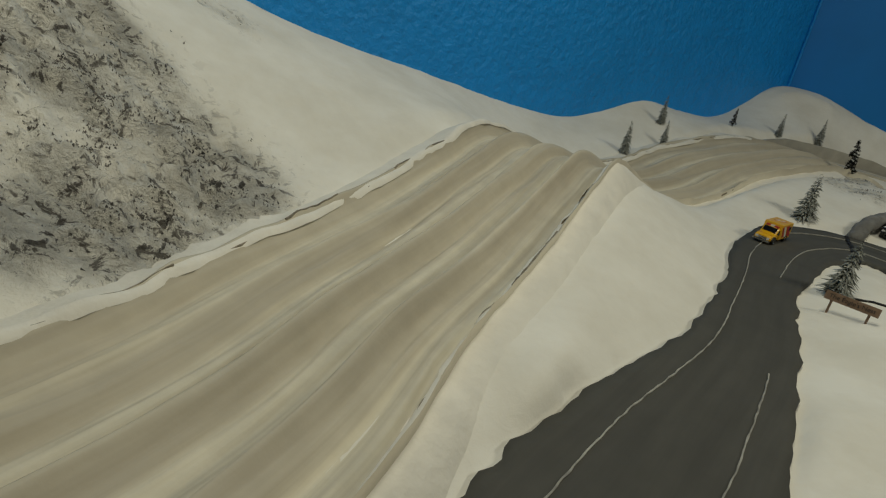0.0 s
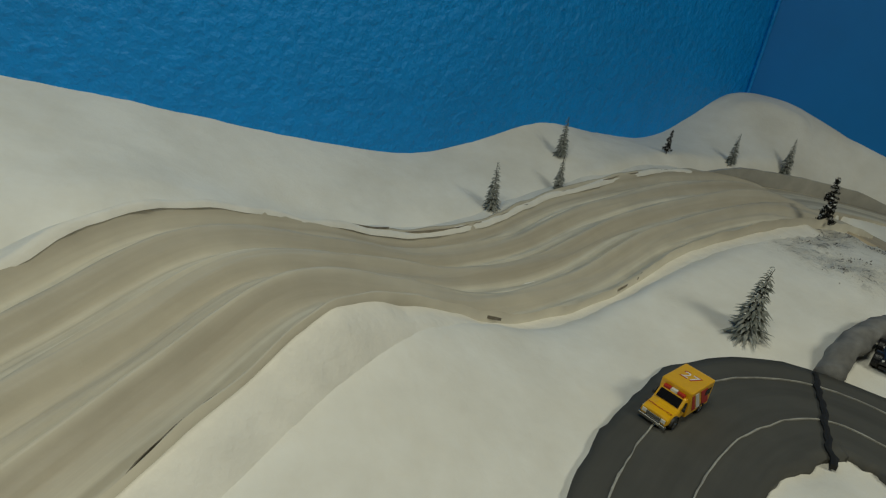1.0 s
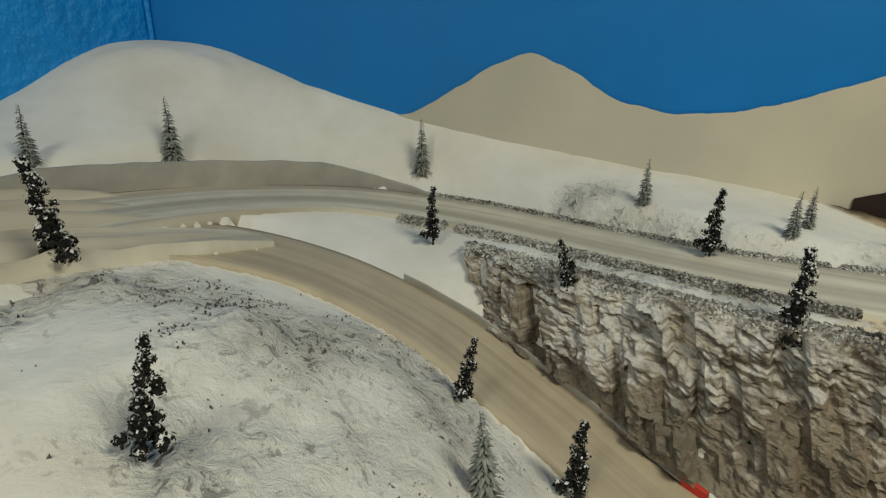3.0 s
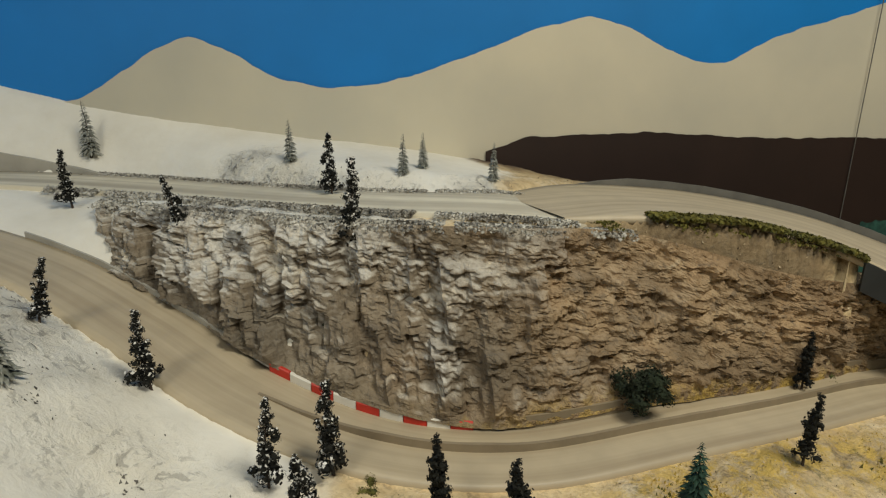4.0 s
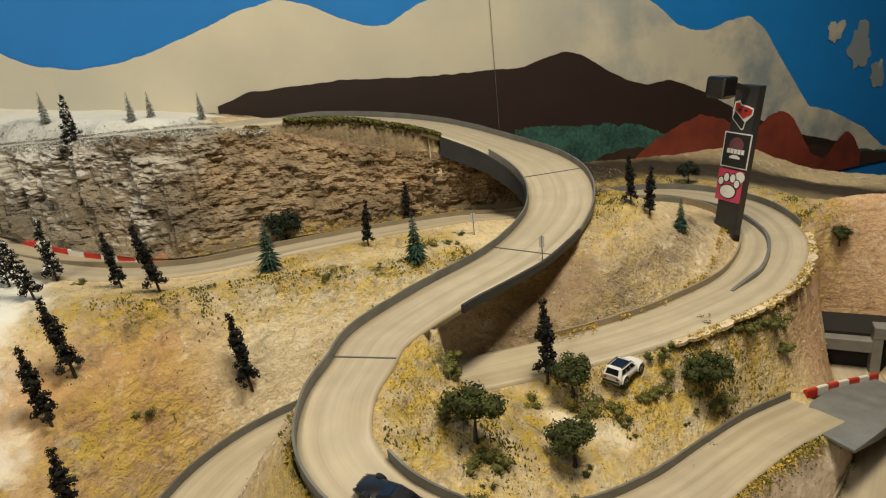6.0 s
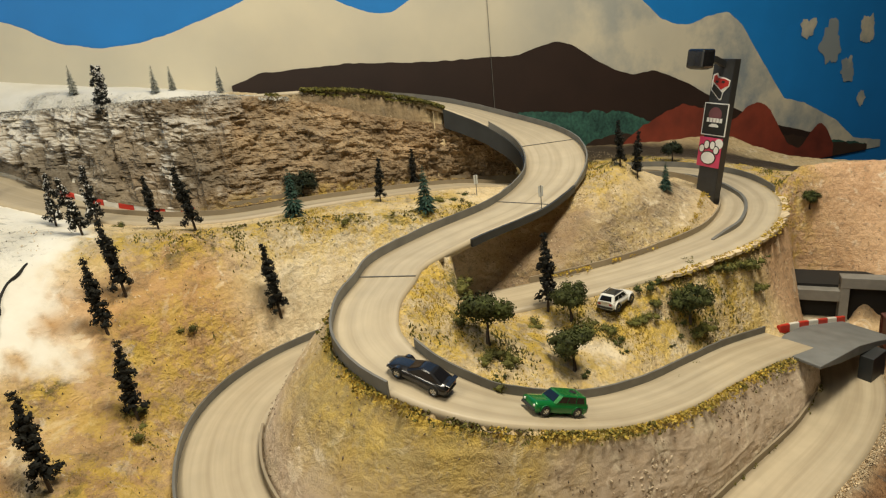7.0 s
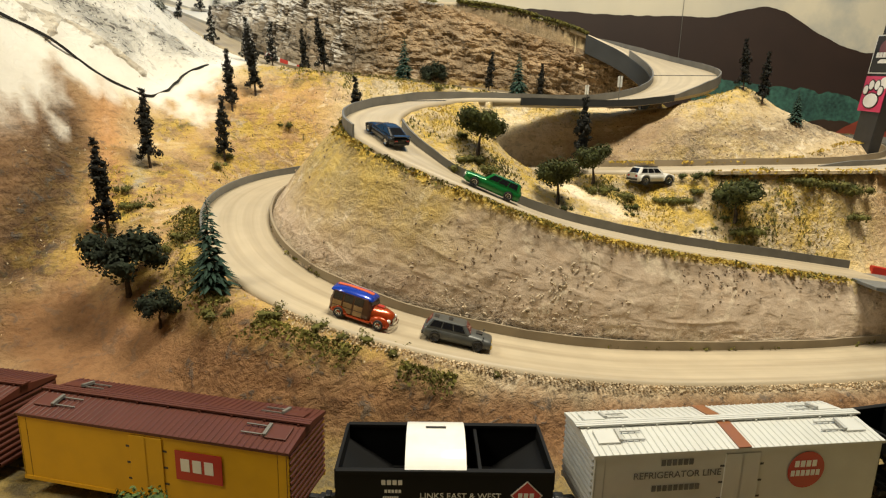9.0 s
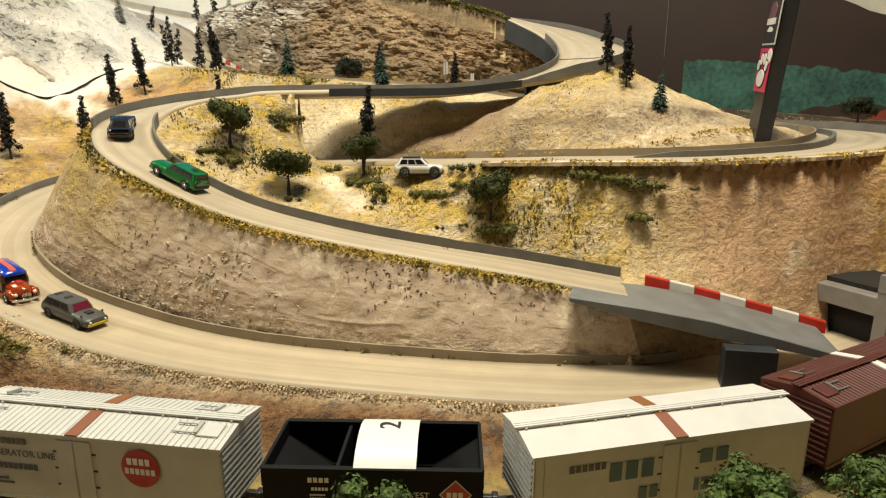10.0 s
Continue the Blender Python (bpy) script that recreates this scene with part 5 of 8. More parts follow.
stand(make_fir("green_fir", "deep green model fir with layered branches", M_FIR, 5, 0.088, 0.024, "green firs", 18, 20),
      [(1.815, 0.73, 0.0, 1.0, 0), (1.993, 0.578, 1.0, 1.0, 0), (2.387, 0.24, 2.0, 0.72, 0), (1.352, 0.272, 3.0, 1.22, 0)])
stand(make_round("oak", "rounded olive green model tree on dry grass", 6, 0.065, 0.034, M_LEAF, "olive trees"),
      [(1.725, 0.316, 0.0, 1.08, 0), (1.805, 0.232, 1.3, 1.0, 0), (1.915, 0.276, 2.2, 0.95, 0), (2.066, 0.132, 3.1, 1.0, 0), (2.648, -0.017, 4.0, 0.65, 0)])
stand(make_round("leafy_tree", "dark green leafy model tree by the road bank", 7, 0.07, 0.04, M_LEAF_DARK, "dark leafy trees"),
      [(1.955, 0.850, 0.0, 0.9, 0), (1.275, 0.378, 1.0, 1.15, 0), (2.9, 0.33, 2.0, 0.8, 0), (1.30, 0.30, 3.0, 0.6, 0)])
stand(make_bush("olive_bush", "low olive green foam bush", 8, 0.022, M_LEAF, "olive bushes"),
      [(1.69, 0.285, 0.0, 0.5, 0), (1.81, 0.224, 1.0, 0.6, 0), (1.913, 0.198, 2.0, 0.4, 0), (1.928, 0.212, 2.6, 0.6, 0), (2.03, 0.142, 3.0, 0.35, 0), (2.05, 0.146, 4.0, 0.5, 0), (2.062, 0.165, 5.0, 0.55, 0), (2.0, 0.148, 0.5, 0.32, 0), (2.045, 0.20, 1.5, 0.8, 0), (2.066, 0.19, 2.5, 0.7, 0), (2.313, 0.046, 3.5, 0.42, 0), (2.235, 0.072, 4.4, 0.9, 0), (2.10, 0.58, 0.2, 0.8, 0), (2.16, 0.60, 1.2, 0.7, 0),
       (2.58, 0.62, 2.2, 1.2, 0), (2.60, 0.70, 3.2, 1.2, 0), (2.53, 0.53, 4.2, 1.0, 0), (2.50, 0.44, 4.9, 1.0, 0), (2.47, 0.95, 5.2, 1.3, 0), (2.55, 0.83, 0.1, 1.1, 0), (2.20, 0.775, 1.1, 0.8, 0), (2.12, 0.82, 2.1, 0.8, 0), (2.26, 0.73, 3.1, 0.9, 0), (2.05, 0.865, 4.1, 0.6, 0), (1.70, 1.11, 5.1, 0.35, 0), (1.26, 0.50, 0.3, 0.8, 0)])
M_SPRAWL = material("pale_olive_foam", (0.125, 0.122, 0.026), 0.9, vary=0.35, scale=140, bump=0.7)
stand(make_bush("sprawling_bush", "low sprawling clump of olive foam undergrowth", 18, 0.026, M_SPRAWL, "sprawling bushes", 13, 0.45),
      [(1.70, 0.305, 0.0, 1.0, 0), (1.735, 0.298, 1.0, 1.1, 0), (1.655, 0.285, 2.0, 0.9, 0), (1.815, 0.412, 3.0, 0.9, 0), (1.83, 0.438, 4.0, 1.0, 0), (1.80, 0.395, 4.6, 0.7, 0), (1.895, 0.272, 5.0, 0.9, 0), (1.915, 0.25, 0.4, 1.0, 0), (1.935, 0.232, 1.4, 0.9, 0), (2.004, 0.190, 2.4, 0.9, 0), (1.985, 0.20, 2.9, 0.7, 0), (2.089, 0.116, 3.4, 1.0, 0), (2.06, 0.125, 3.9, 0.7, 0), (2.035, 0.185, 4.4, 0.7, 0),
       (2.176, 0.110, 5.4, 0.9, 0), (2.197, 0.098, 0.8, 1.0, 0), (2.222, 0.082, 1.8, 1.0, 0), (2.25, 0.066, 2.8, 1.1, 0), (2.243, 0.052, 3.8, 0.9, 0), (1.72, 0.36, 4.8, 0.6, 0), (1.44, 0.655, 5.8, 0.7, 0), (1.30, 0.53, 0.2, 0.9, 0), (1.29, 0.57, 1.2, 0.8, 0)])
stand(make_bush("grass_tuft", "dry yellow-green grass tuft", 9, 0.014, M_TUFT, "grass tufts"),
      [(1.352, 0.235, 0.0, 1.2, 0), (1.40, 0.205, 1.0, 1.2, 0), (1.43, 0.17, 2.0, 1.1, 0), (1.46, 0.135, 3.0, 1.2, 0), (1.495, 0.105, 4.0, 1.0, 0), (1.345, 0.33, 5.0, 1.2, 0), (1.345, 0.42, 0.5, 1.1, 0), (1.36, 0.50, 1.5, 0.9, 0), (1.30, 0.45, 2.5, 1.4, 0), (1.33, 0.40, 3.5, 1.3, 0), (1.43, 0.63, 4.5, 1.2, 0), (1.56, 0.70, 5.5, 1.0, 0), (1.87, 0.32, 0.7, 1.2, 0), (1.79, 0.40, 1.7, 1.3, 0), (1.99, 0.12, 2.7, 1.0, 0),
       (2.16, 0.15, 3.7, 1.2, 0), (1.93, 0.13, 4.7, 0.9, 0), (1.75, 0.22, 5.7, 1.0, 0), (1.63, 0.95, 0.9, 0.9, 0), (1.85, 0.66, 1.9, 1.0, 0), (2.06, 0.60, 2.9, 1.0, 0), (1.58, 0.05, 3.9, 0.8, 0), (1.34, 0.14, 4.9, 1.1, 0), (1.22, 0.26, 5.9, 1.2, 0)])

# ---------------------------------------------------------------- paints for the vehicles
def paint(name, colour, rough=0.3, metal=0.0, coat=0.4):
    return material(name, colour, rough, metal, vary=0.05, scale=90, bump=0.02, coat=coat)


M_RUBBER = material("black_rubber", (0.012, 0.012, 0.012), 0.7, vary=0.1, scale=200, bump=0.05)
M_CHROME = material("chrome", (0.62, 0.61, 0.58), 0.18, 1.0, vary=0.04, scale=80, bump=0.0)
M_GLASS = paint("black_toy_glass", (0.010, 0.010, 0.012), 0.08)
M_REDGLASS = paint("red_toy_glass", (0.16, 0.012, 0.02), 0.12)
M_LIGHT = paint("clear_lens", (0.75, 0.73, 0.66), 0.15)
M_TAIL = paint("red_lens", (0.45, 0.01, 0.01), 0.15)
M_SHELL_GREY = material("matte_grey_shell", (0.095, 0.10, 0.096), 0.42, 0.3, vary=0.08, scale=80, bump=0.03)
M_SHELL_BLACK = paint("gloss_black_shell", (0.014, 0.014, 0.016), 0.22)
M_SHELL_GREEN = paint("metallic_green_shell", (0.004, 0.16, 0.035), 0.25, 0.25)
M_SHELL_WHITE = paint("white_shell", (0.72, 0.71, 0.67), 0.28)
M_SHELL_BLUE = paint("blue_shell", (0.006, 0.045, 0.42), 0.25, 0.2)
M_SHELL_YELLOW = paint("yellow_shell", (0.78, 0.42, 0.008), 0.3)
M_SHELL_ORANGE = paint("copper_red_shell", (0.42, 0.055, 0.010), 0.22, 0.35)
M_STRIPE = paint("orange_stripe", (0.62, 0.10, 0.04), 0.3)
M_DECAL_RED = paint("red_decal", (0.45, 0.02, 0.015), 0.4)
M_DECAL_WHITE = paint("white_decal", (0.78, 0.77, 0.73), 0.45)
M_DECAL_BLACK = paint("black_decal", (0.012, 0.012, 0.012), 0.5)
M_TIMBER = material("tan_wood_panel", (0.38, 0.24, 0.11), 0.4, vary=0.2, scale=120, bump=0.05, coat=0.3)
M_FRAMEWOOD = material("dark_wood_frame", (0.09, 0.035, 0.015), 0.4, vary=0.2, scale=120, bump=0.05, coat=0.3)
M_BUMPER_YELLOW = paint("yellow_plastic", (0.62, 0.40, 0.03), 0.35)
M_PLASTIC = material("dark_grey_plastic", (0.030, 0.031, 0.033), 0.45, vary=0.1, scale=90, bump=0.03)


def loft(bm, rings, cap=True):
    """Skin a row of closed rings of points."""
    rows = [[bm.verts.new(p) for p in r] for r in rings]
    for a, b in zip(rows, rows[1:]):
        n = len(a)
        for i in range(n):
            bm.faces.new((a[i], a[(i + 1) % n], b[(i + 1) % n], b[i]))
    if cap:
        bm.faces.new(rows[0])
        bm.faces.new(rows[-1][::-1])
    bmesh.ops.recalc_face_normals(bm, faces=bm.faces)


def hull_ring(x, w, z0, z1, crown=0.0008, tuck=0.86, top=0.82):
    h = z1 - z0
    half = [(w * tuck, z0), (w * 0.98, z0 + 0.22 * h), (w, z0 + 0.5 * h), (w * 0.97, z0 + 0.82 * h), (w * top, z1 - 0.03 * h), (w * 0.4, z1 + crown * 0.8)]
    return [(x, y, z) for y, z in half] + [(x, -y, z) for y, z in half[::-1]]


def hull(stations, **kw):
    """Smooth body from stations of x, half width, bottom, top."""
    bm = bmesh.new()
    c = spline(stations, 0.0022) if len(stations) > 2 else np.array(stations)
    loft(bm, [hull_ring(*row, **kw) for row in c])
    return bm


def plate(corners, thick=0.0005):
    """Thin panel on four or more corners, standing proud of the surface below."""
    bm = bmesh.new()
    pts = [Vector(p) for p in corners]
    n = (pts[1] - pts[0]).cross(pts[2] - pts[0]).normalized() * thick
    bm.faces.new([bm.verts.new(p + n) for p in pts])
    lo = [bm.verts.new(p - n) for p in pts]
    bm.faces.new(lo[::-1])
    bm.verts.ensure_lookup_table()
    k = len(pts)
    for i in range(k):
        bm.faces.new((bm.verts[i], bm.verts[k + i], bm.verts[k + (i + 1) % k], bm.verts[(i + 1) % k]))
    bmesh.ops.recalc_face_normals(bm, faces=bm.faces)
    return bm


def inset(a, b, c, d, u0, u1, v0, v1):
    """Corners of a smaller panel inside a four-cornered face."""
    a, b, c, d = (Vector(p) for p in (a, b, c, d))
    at = lambda u, v: (a.lerp(b, u)).lerp(d.lerp(c, u), v)
    return [at(u0, v0), at(u1, v0), at(u1, v1), at(u0, v1)]


def lathe(bm, profile, n=20):
    """Turn a profile of radius and y about the y axis."""
    rings = [[(r * math.cos(math.tau * k / n), y, r * math.sin(math.tau * k / n)) for k in range(n)] for r, y in profile]
    loft(bm, rings)


def wheel(root, x, y, r, w, rim=M_CHROME, spokes=5):
    s = 1 if y > 0 else -1
    bm = bmesh.new()
    lathe(bm, [(r * 0.7, -w * 0.5 * s), (r * 0.93, -w * 0.5 * s), (r, -w * 0.3 * s), (r, w * 0.3 * s), (r * 0.93, w * 0.5 * s), (r * 0.66, w * 0.5 * s), (r * 0.62, w * 0.32 * s)])
    bmesh.ops.translate(bm, verts=bm.verts, vec=(x, y, r))
    tyre = part("wheel", bm, M_RUBBER, root, smooth=True)
    bm = bmesh.new()
    lathe(bm, [(r * 0.62, w * 0.30 * s), (r * 0.60, w * 0.42 * s), (r * 0.5, w * 0.36 * s), (r * 0.46, w * 0.30 * s)], 20)
    for k in range(spokes):
        box(bm, -r * 0.09, w * 0.28 * min(s, 0) + w * 0.28 * max(s, 0) - w * 0.05, 0, r * 0.09, w * 0.28 * s + w * 0.12, r * 0.52, 0, Matrix.Rotation(math.tau * k / spokes, 4, "Y"))
    bmesh.ops.create_icosphere(bm, subdivisions=1, radius=r * 0.16, matrix=Matrix.Translation((0, w * 0.38 * s, 0)))
    bmesh.ops.translate(bm, verts=bm.verts, vec=(x, y, r))
    part("rim", bm, rim, tyre)
    bm = bmesh.new()
    n = 14
    pts = []
    for k in range(n + 1):
        a = math.pi * k / n
        pts.append((math.cos(a), math.sin(a)))
    loft(bm, [[(x + r * 1.14 * c, y - s * w * 0.6, r + r * 1.14 * q), (x + r * 1.14 * c, y + s * w * 0.42, r + r * 1.14 * q), (x + r * 1.28 * c, y + s * w * 0.42, r + r * 1.28 * q), (x + r * 1.28 * c, y - s * w * 0.6, r + r * 1.28 * q)] for c, q in pts])
    return bm


def toy_car(name, label, category, shell, stations, cabin, wheels, glass=M_GLASS, front_glass=None, rim=M_CHROME, windows=2, group="toy cars", roof=None, lights=True, bumpers=None):
    """cabin: rear base x, front base x, rear roof x, front roof x, belt z, roof z, belt half width, roof half width; wheels: rear x, front x, y, radius, width."""
    root = thing(name, label, category, group)
    part("body", hull(stations), shell, root, smooth=True)
    xa, xb, xc, xd, zb, zr, wb, wr = cabin
    bm = bmesh.new()
    low, high = [], []
    rings = []
    for t, z in ((0, zb - 0.002), (0.03, zb), (0.5, (zb + zr) / 2), (0.9, zr - 0.0006), (1.0, zr)):
        f = min(1, max(0, (z - zb) / (zr - zb)))
        x0, x1 = xa + (xc - xa) * f, xb + (xd - xb) * f
        w = wb + (wr - wb) * f
        if t == 1.0:
            x0, x1, w = x0 + 0.0016, x1 - 0.0016, w - 0.0016
        e = 0.0018
        rings.append([(x0, -w + e, z), (x0 + e, -w, z), (x1 - e * 1.6, -w, z), (x1, -w + e * 1.6, z), (x1, w - e * 1.6, z), (x1 - e * 1.6, w, z), (x0 + e, w, z), (x0, w - e, z)])
    loft(bm, rings)
    part("cabin", bm, shell, root)
    fg = front_glass or glass
    e = 0.0018
    part("windscreen", plate(inset((xb, -wb + e, zb), (xb, wb - e, zb), (xd, wr - e, zr), (xd, -wr + e, zr), 0.06, 0.94, 0.10, 0.88)), fg, root)
    part("rear_window", plate(inset((xa, wb - e, zb), (xa, -wb + e, zb), (xc, -wr + e, zr), (xc, wr - e, zr), 0.08, 0.92, 0.12, 0.86)), fg if front_glass else glass, root)
    for s in (1, -1):
        q = [(xa + e, s * wb, zb), (xb - e, s * wb, zb), (xd - e, s * wr, zr), (xc + e, s * wr, zr)]
        if s > 0:
            q = [q[1], q[0], q[3], q[2]]
        for k in range(windows):
            u0, u1 = 0.05 + 0.90 * k / windows, 0.05 + 0.90 * (k + 1) / windows - 0.03
            part("side_window", plate(inset(*q, u0, u1, 0.14, 0.84), 0.0003), glass, root)
    xr, xf, y, r, w = wheels
    for x in (xr, xf):
        for s in (1, -1):
            arch = wheel(root, x, s * y, r, w, rim)
            part("wheel_arch", arch, shell, root, smooth=False)
    st = sorted(stations)
    (xa0, wa, za0, za1), (xb0, wb0, zb0, zb1) = st[0], st[-1]
    if lights:
        for s in (1, -1):
            bm = bmesh.new()
            bmesh.ops.create_uvsphere(bm, u_segments=10, v_segments=6, radius=0.0017, matrix=Matrix.Translation((xb0 - 0.0004, s * wb0 * 0.72, zb0 + (zb1 - zb0) * 0.66)))
            part("headlight", bm, M_LIGHT, root, smooth=True)
            bm = bmesh.new()
            box(bm, xa0 - 0.0005, s * wa * 0.72 - 0.002, za0 + (za1 - za0) * 0.55, xa0 + 0.0008, s * wa * 0.72 + 0.002, za0 + (za1 - za0) * 0.8, 0.0002)
            part("tail_light", bm, M_TAIL, root)
    bmat = bumpers or (M_PLASTIC, M_PLASTIC)
    for x, wv, zv, mt, s in ((xb0, wb0, zb0, bmat[0], 1), (xa0, wa, za0, bmat[1], -1)):
        bm = bmesh.new()
        box(bm, x - 0.001, -wv * 0.98, zv, x + 0.0014, wv * 0.98, zv + 0.0032, 0.0007) if s > 0 else box(bm, x - 0.0014, -wv * 0.98, zv, x + 0.001, wv * 0.98, zv + 0.0032, 0.0007)
        part("bumper", bm, mt, root)
    bm = bmesh.new()
    box(bm, xa0 + 0.004, -wa * 0.8, 0.0022, xb0 - 0.004, wa * 0.8, 0.006, 0)
    part("chassis", bm, M_PLASTIC, root)
    return root


def park(root, x, y, curve=None, z=None, turn=0.0, flip=False, side=0.0, lift=0.0):
    """Stand a car on a road with the road's heading and slope, or on the ground with a given turn."""
    if curve is not None:
        i = int(np.argmin((curve[:, 0] - x) ** 2 + (curve[:, 1] - y) ** 2))
        d = curve[min(i + 2, len(curve) - 1), :3] - curve[max(i - 2, 0), :3]
        n = sides(curve)[i]
        fwd = Vector(d).normalized() * (-1 if flip else 1)
        left = Vector((0, 0, 1)).cross(fwd).normalized()
        up = fwd.cross(left)
        at = Vector((curve[i, 0] + n[0] * side, curve[i, 1] + n[1] * side, curve[i, 2])) + up * (0.001 + lift)
        root.matrix_basis = Matrix.Translation(at) @ Matrix((fwd, left, up)).transposed().to_4x4() @ pose(0, 0, 0, 0, 0, turn)
    else:
        root.matrix_basis = pose(x, y, (ground_z(x, y) if z is None else z) + 0.0005 + lift, 0, 0, turn)


def lettering(text, size, mat, parent, m, name="lettering", extrude=0.0001, label=""):
    cu = bpy.data.curves.new(name, "FONT")
    cu.body, cu.size, cu.extrude, cu.align_x, cu.align_y = text, size, extrude, "CENTER", "CENTER"
    tmp = bpy.data.objects.new(name, cu)
    bpy.context.scene.collection.objects.link(tmp)
    bpy.context.view_layer.update()
    me = bpy.data.meshes.new_from_object(tmp.evaluated_get(bpy.context.evaluated_depsgraph_get()))
    bpy.data.objects.remove(tmp)
    me.materials.clear()
    me.materials.append(mat)
    ob = new(name, me)
    ob.parent = parent
    ob.matrix_basis = m
    if label:
        ob["label"] = label
    return ob


def facing(at, right, up):
    """Pose of a flat sign with its text running along right and up."""
    r, u = Vector(right).normalized(), Vector(up)
    u = (u - r * u.dot(r)).normalized()
    return Matrix.Translation(at) @ Matrix((r, u, r.cross(u))).transposed().to_4x4()


def bar_rows(parent, mat, m, rows, name="writing_bar"):
    """Unreadable writing as rows of short bars: x, y, length, height."""
    for x, y, l, h in rows:
        k = max(1, int(l / (h * 0.85)))
        for i in range(k):
            bm = bmesh.new()
            box(bm, x + l * i / k, y, -0.0001, x + l * (i + 0.74) / k, y + h, 0.00012)
            part(name, bm, mat, parent).matrix_basis = m


# ---------------------------------------------------------------- toy cars
# matte grey estate
grey = toy_car("toy_estate_car", "matte grey toy estate car with red windscreen", "toy car", M_SHELL_GREY,
               [(-0.036, 0.0125, 0.005, 0.0135), (-0.033, 0.0142, 0.0035, 0.0145), (-0.02, 0.0148, 0.003, 0.0150), (0.0, 0.0148, 0.003, 0.0150), (0.013, 0.0146, 0.003, 0.0148), (0.025, 0.0142, 0.003, 0.0138), (0.034, 0.0136, 0.0035, 0.0126), (0.036, 0.0125, 0.0045, 0.0115)],
               (-0.0345, 0.0135, -0.029, 0.0065, 0.0146, 0.0232, 0.0138, 0.0112), (-0.0225, 0.0225, 0.0128, 0.0056, 0.0052), front_glass=M_REDGLASS, windows=3, bumpers=(M_BUMPER_YELLOW, M_PLASTIC), rim=M_PLASTIC)
bm = bmesh.new()
box(bm, 0.0185, -0.0038, 0.0138, 0.0255, 0.0038, 0.0162, 0.0004)
part("hood_scoop", bm, M_DECAL_BLACK, grey)
for dy in (-0.0022, 0.0022):
    bm = bmesh.new()
    bmesh.ops.create_cone(bm, cap_ends=True, segments=16, radius1=0.0026, radius2=0.0024, depth=0.0008, matrix=Matrix.Translation((-0.010, dy, 0.0234)))
    part("roof_mark", bm, M_DECAL_BLACK, grey)
bm = bmesh.new()
box(bm, -0.0275, -0.005, 0.0229, -0.0225, 0.004, 0.0236, 0.0002)
part("roof_mark", bm, M_DECAL_BLACK, grey)
for s in (1, -1):
    bm = bmesh.new()
    box(bm, 0.026, s * 0.0128 - 0.0008, 0.0135, 0.0275, s * 0.0128 + 0.0008, 0.0165, 0.0003)
    part("mirror", bm, M_SHELL_GREY, grey)
park(grey, 1.562, 0.098, LOWER_ROAD, side=-0.006, turn=-4)

# green off-road estate with a spare wheel well on the roof
green = toy_car("toy_off_roader", "metallic green boxy toy off-road car", "toy car", M_SHELL_GREEN,
                [(-0.036, 0.0128, 0.005, 0.0150), (-0.034, 0.0142, 0.0035, 0.0155), (-0.01, 0.0145, 0.003, 0.0155), (0.010, 0.0145, 0.003, 0.0155), (0.014, 0.0143, 0.003, 0.0150), (0.033, 0.0140, 0.0035, 0.0142), (0.036, 0.0130, 0.0045, 0.0132)],
                (-0.0345, 0.013, -0.032, 0.0045, 0.0150, 0.0240, 0.0138, 0.0118), (-0.022, 0.0225, 0.0128, 0.0058, 0.0052), windows=3)
bm = bmesh.new()
bmesh.ops.create_cone(bm, cap_ends=True, segments=20, radius1=0.0045, radius2=0.0042, depth=0.001, matrix=Matrix.Translation((-0.020, 0, 0.0243)))
part("roof_hatch", bm, M_DECAL_BLACK, green, "round black roof hatch")
park(green, 1.665, 0.210, DECK, flip=True, side=0.0)

# black coupe
black = toy_car("toy_coupe", "gloss black low toy coupe", "toy car", M_SHELL_BLACK,
                [(-0.036, 0.0120, 0.006, 0.0135), (-0.032, 0.0145, 0.0035, 0.0150), (-0.02, 0.0155, 0.0025, 0.0152), (0.0, 0.0145, 0.0025, 0.0138), (0.015, 0.0150, 0.0025, 0.0132), (0.028, 0.0142, 0.003, 0.0112), (0.036, 0.0115, 0.0045, 0.0085)],
                (-0.033, 0.014, -0.013, 0.000, 0.0134, 0.0212, 0.0132, 0.0098), (-0.0225, 0.0220, 0.0132, 0.0058, 0.0055), windows=2, lights=True)
bm = bmesh.new()
box(bm, -0.037, -0.012, 0.0165, -0.032, 0.012, 0.0175, 0.0004)
part("spoiler", bm, M_SHELL_BLACK, black)
park(black, 1.585, 0.325, DECK, flip=True, side=0.0)

# white off-roader on the dry meadow
white = toy_car("toy_off_roader", "white toy off-road car with dark roof glass", "toy car", M_SHELL_WHITE,
                [(-0.034, 0.0130, 0.0075, 0.0175), (-0.032, 0.0145, 0.006, 0.0182), (0.0, 0.0148, 0.006, 0.0182), (0.012, 0.0147, 0.006, 0.0180), (0.028, 0.0142, 0.006, 0.0165), (0.034, 0.0130, 0.0075, 0.015)],
                (-0.033, 0.014, -0.027, 0.004, 0.0178, 0.0270, 0.0138, 0.0115), (-0.021, 0.0215, 0.0135, 0.0074, 0.0060), windows=3, rim=M_CHROME)
bm = bmesh.new()
box(bm, -0.022, -0.009, 0.0268, 0.001, 0.009, 0.0276, 0.0003)
part("roof_glass", bm, M_GLASS, white)
for s in (1, -1):
    bm = bmesh.new()
    box(bm, -0.024, s * 0.0105 - 0.0006, 0.0268, 0.002, s * 0.0105 + 0.0006, 0.0286, 0.0004)
    part("roof_rail", bm, M_PLASTIC, white)
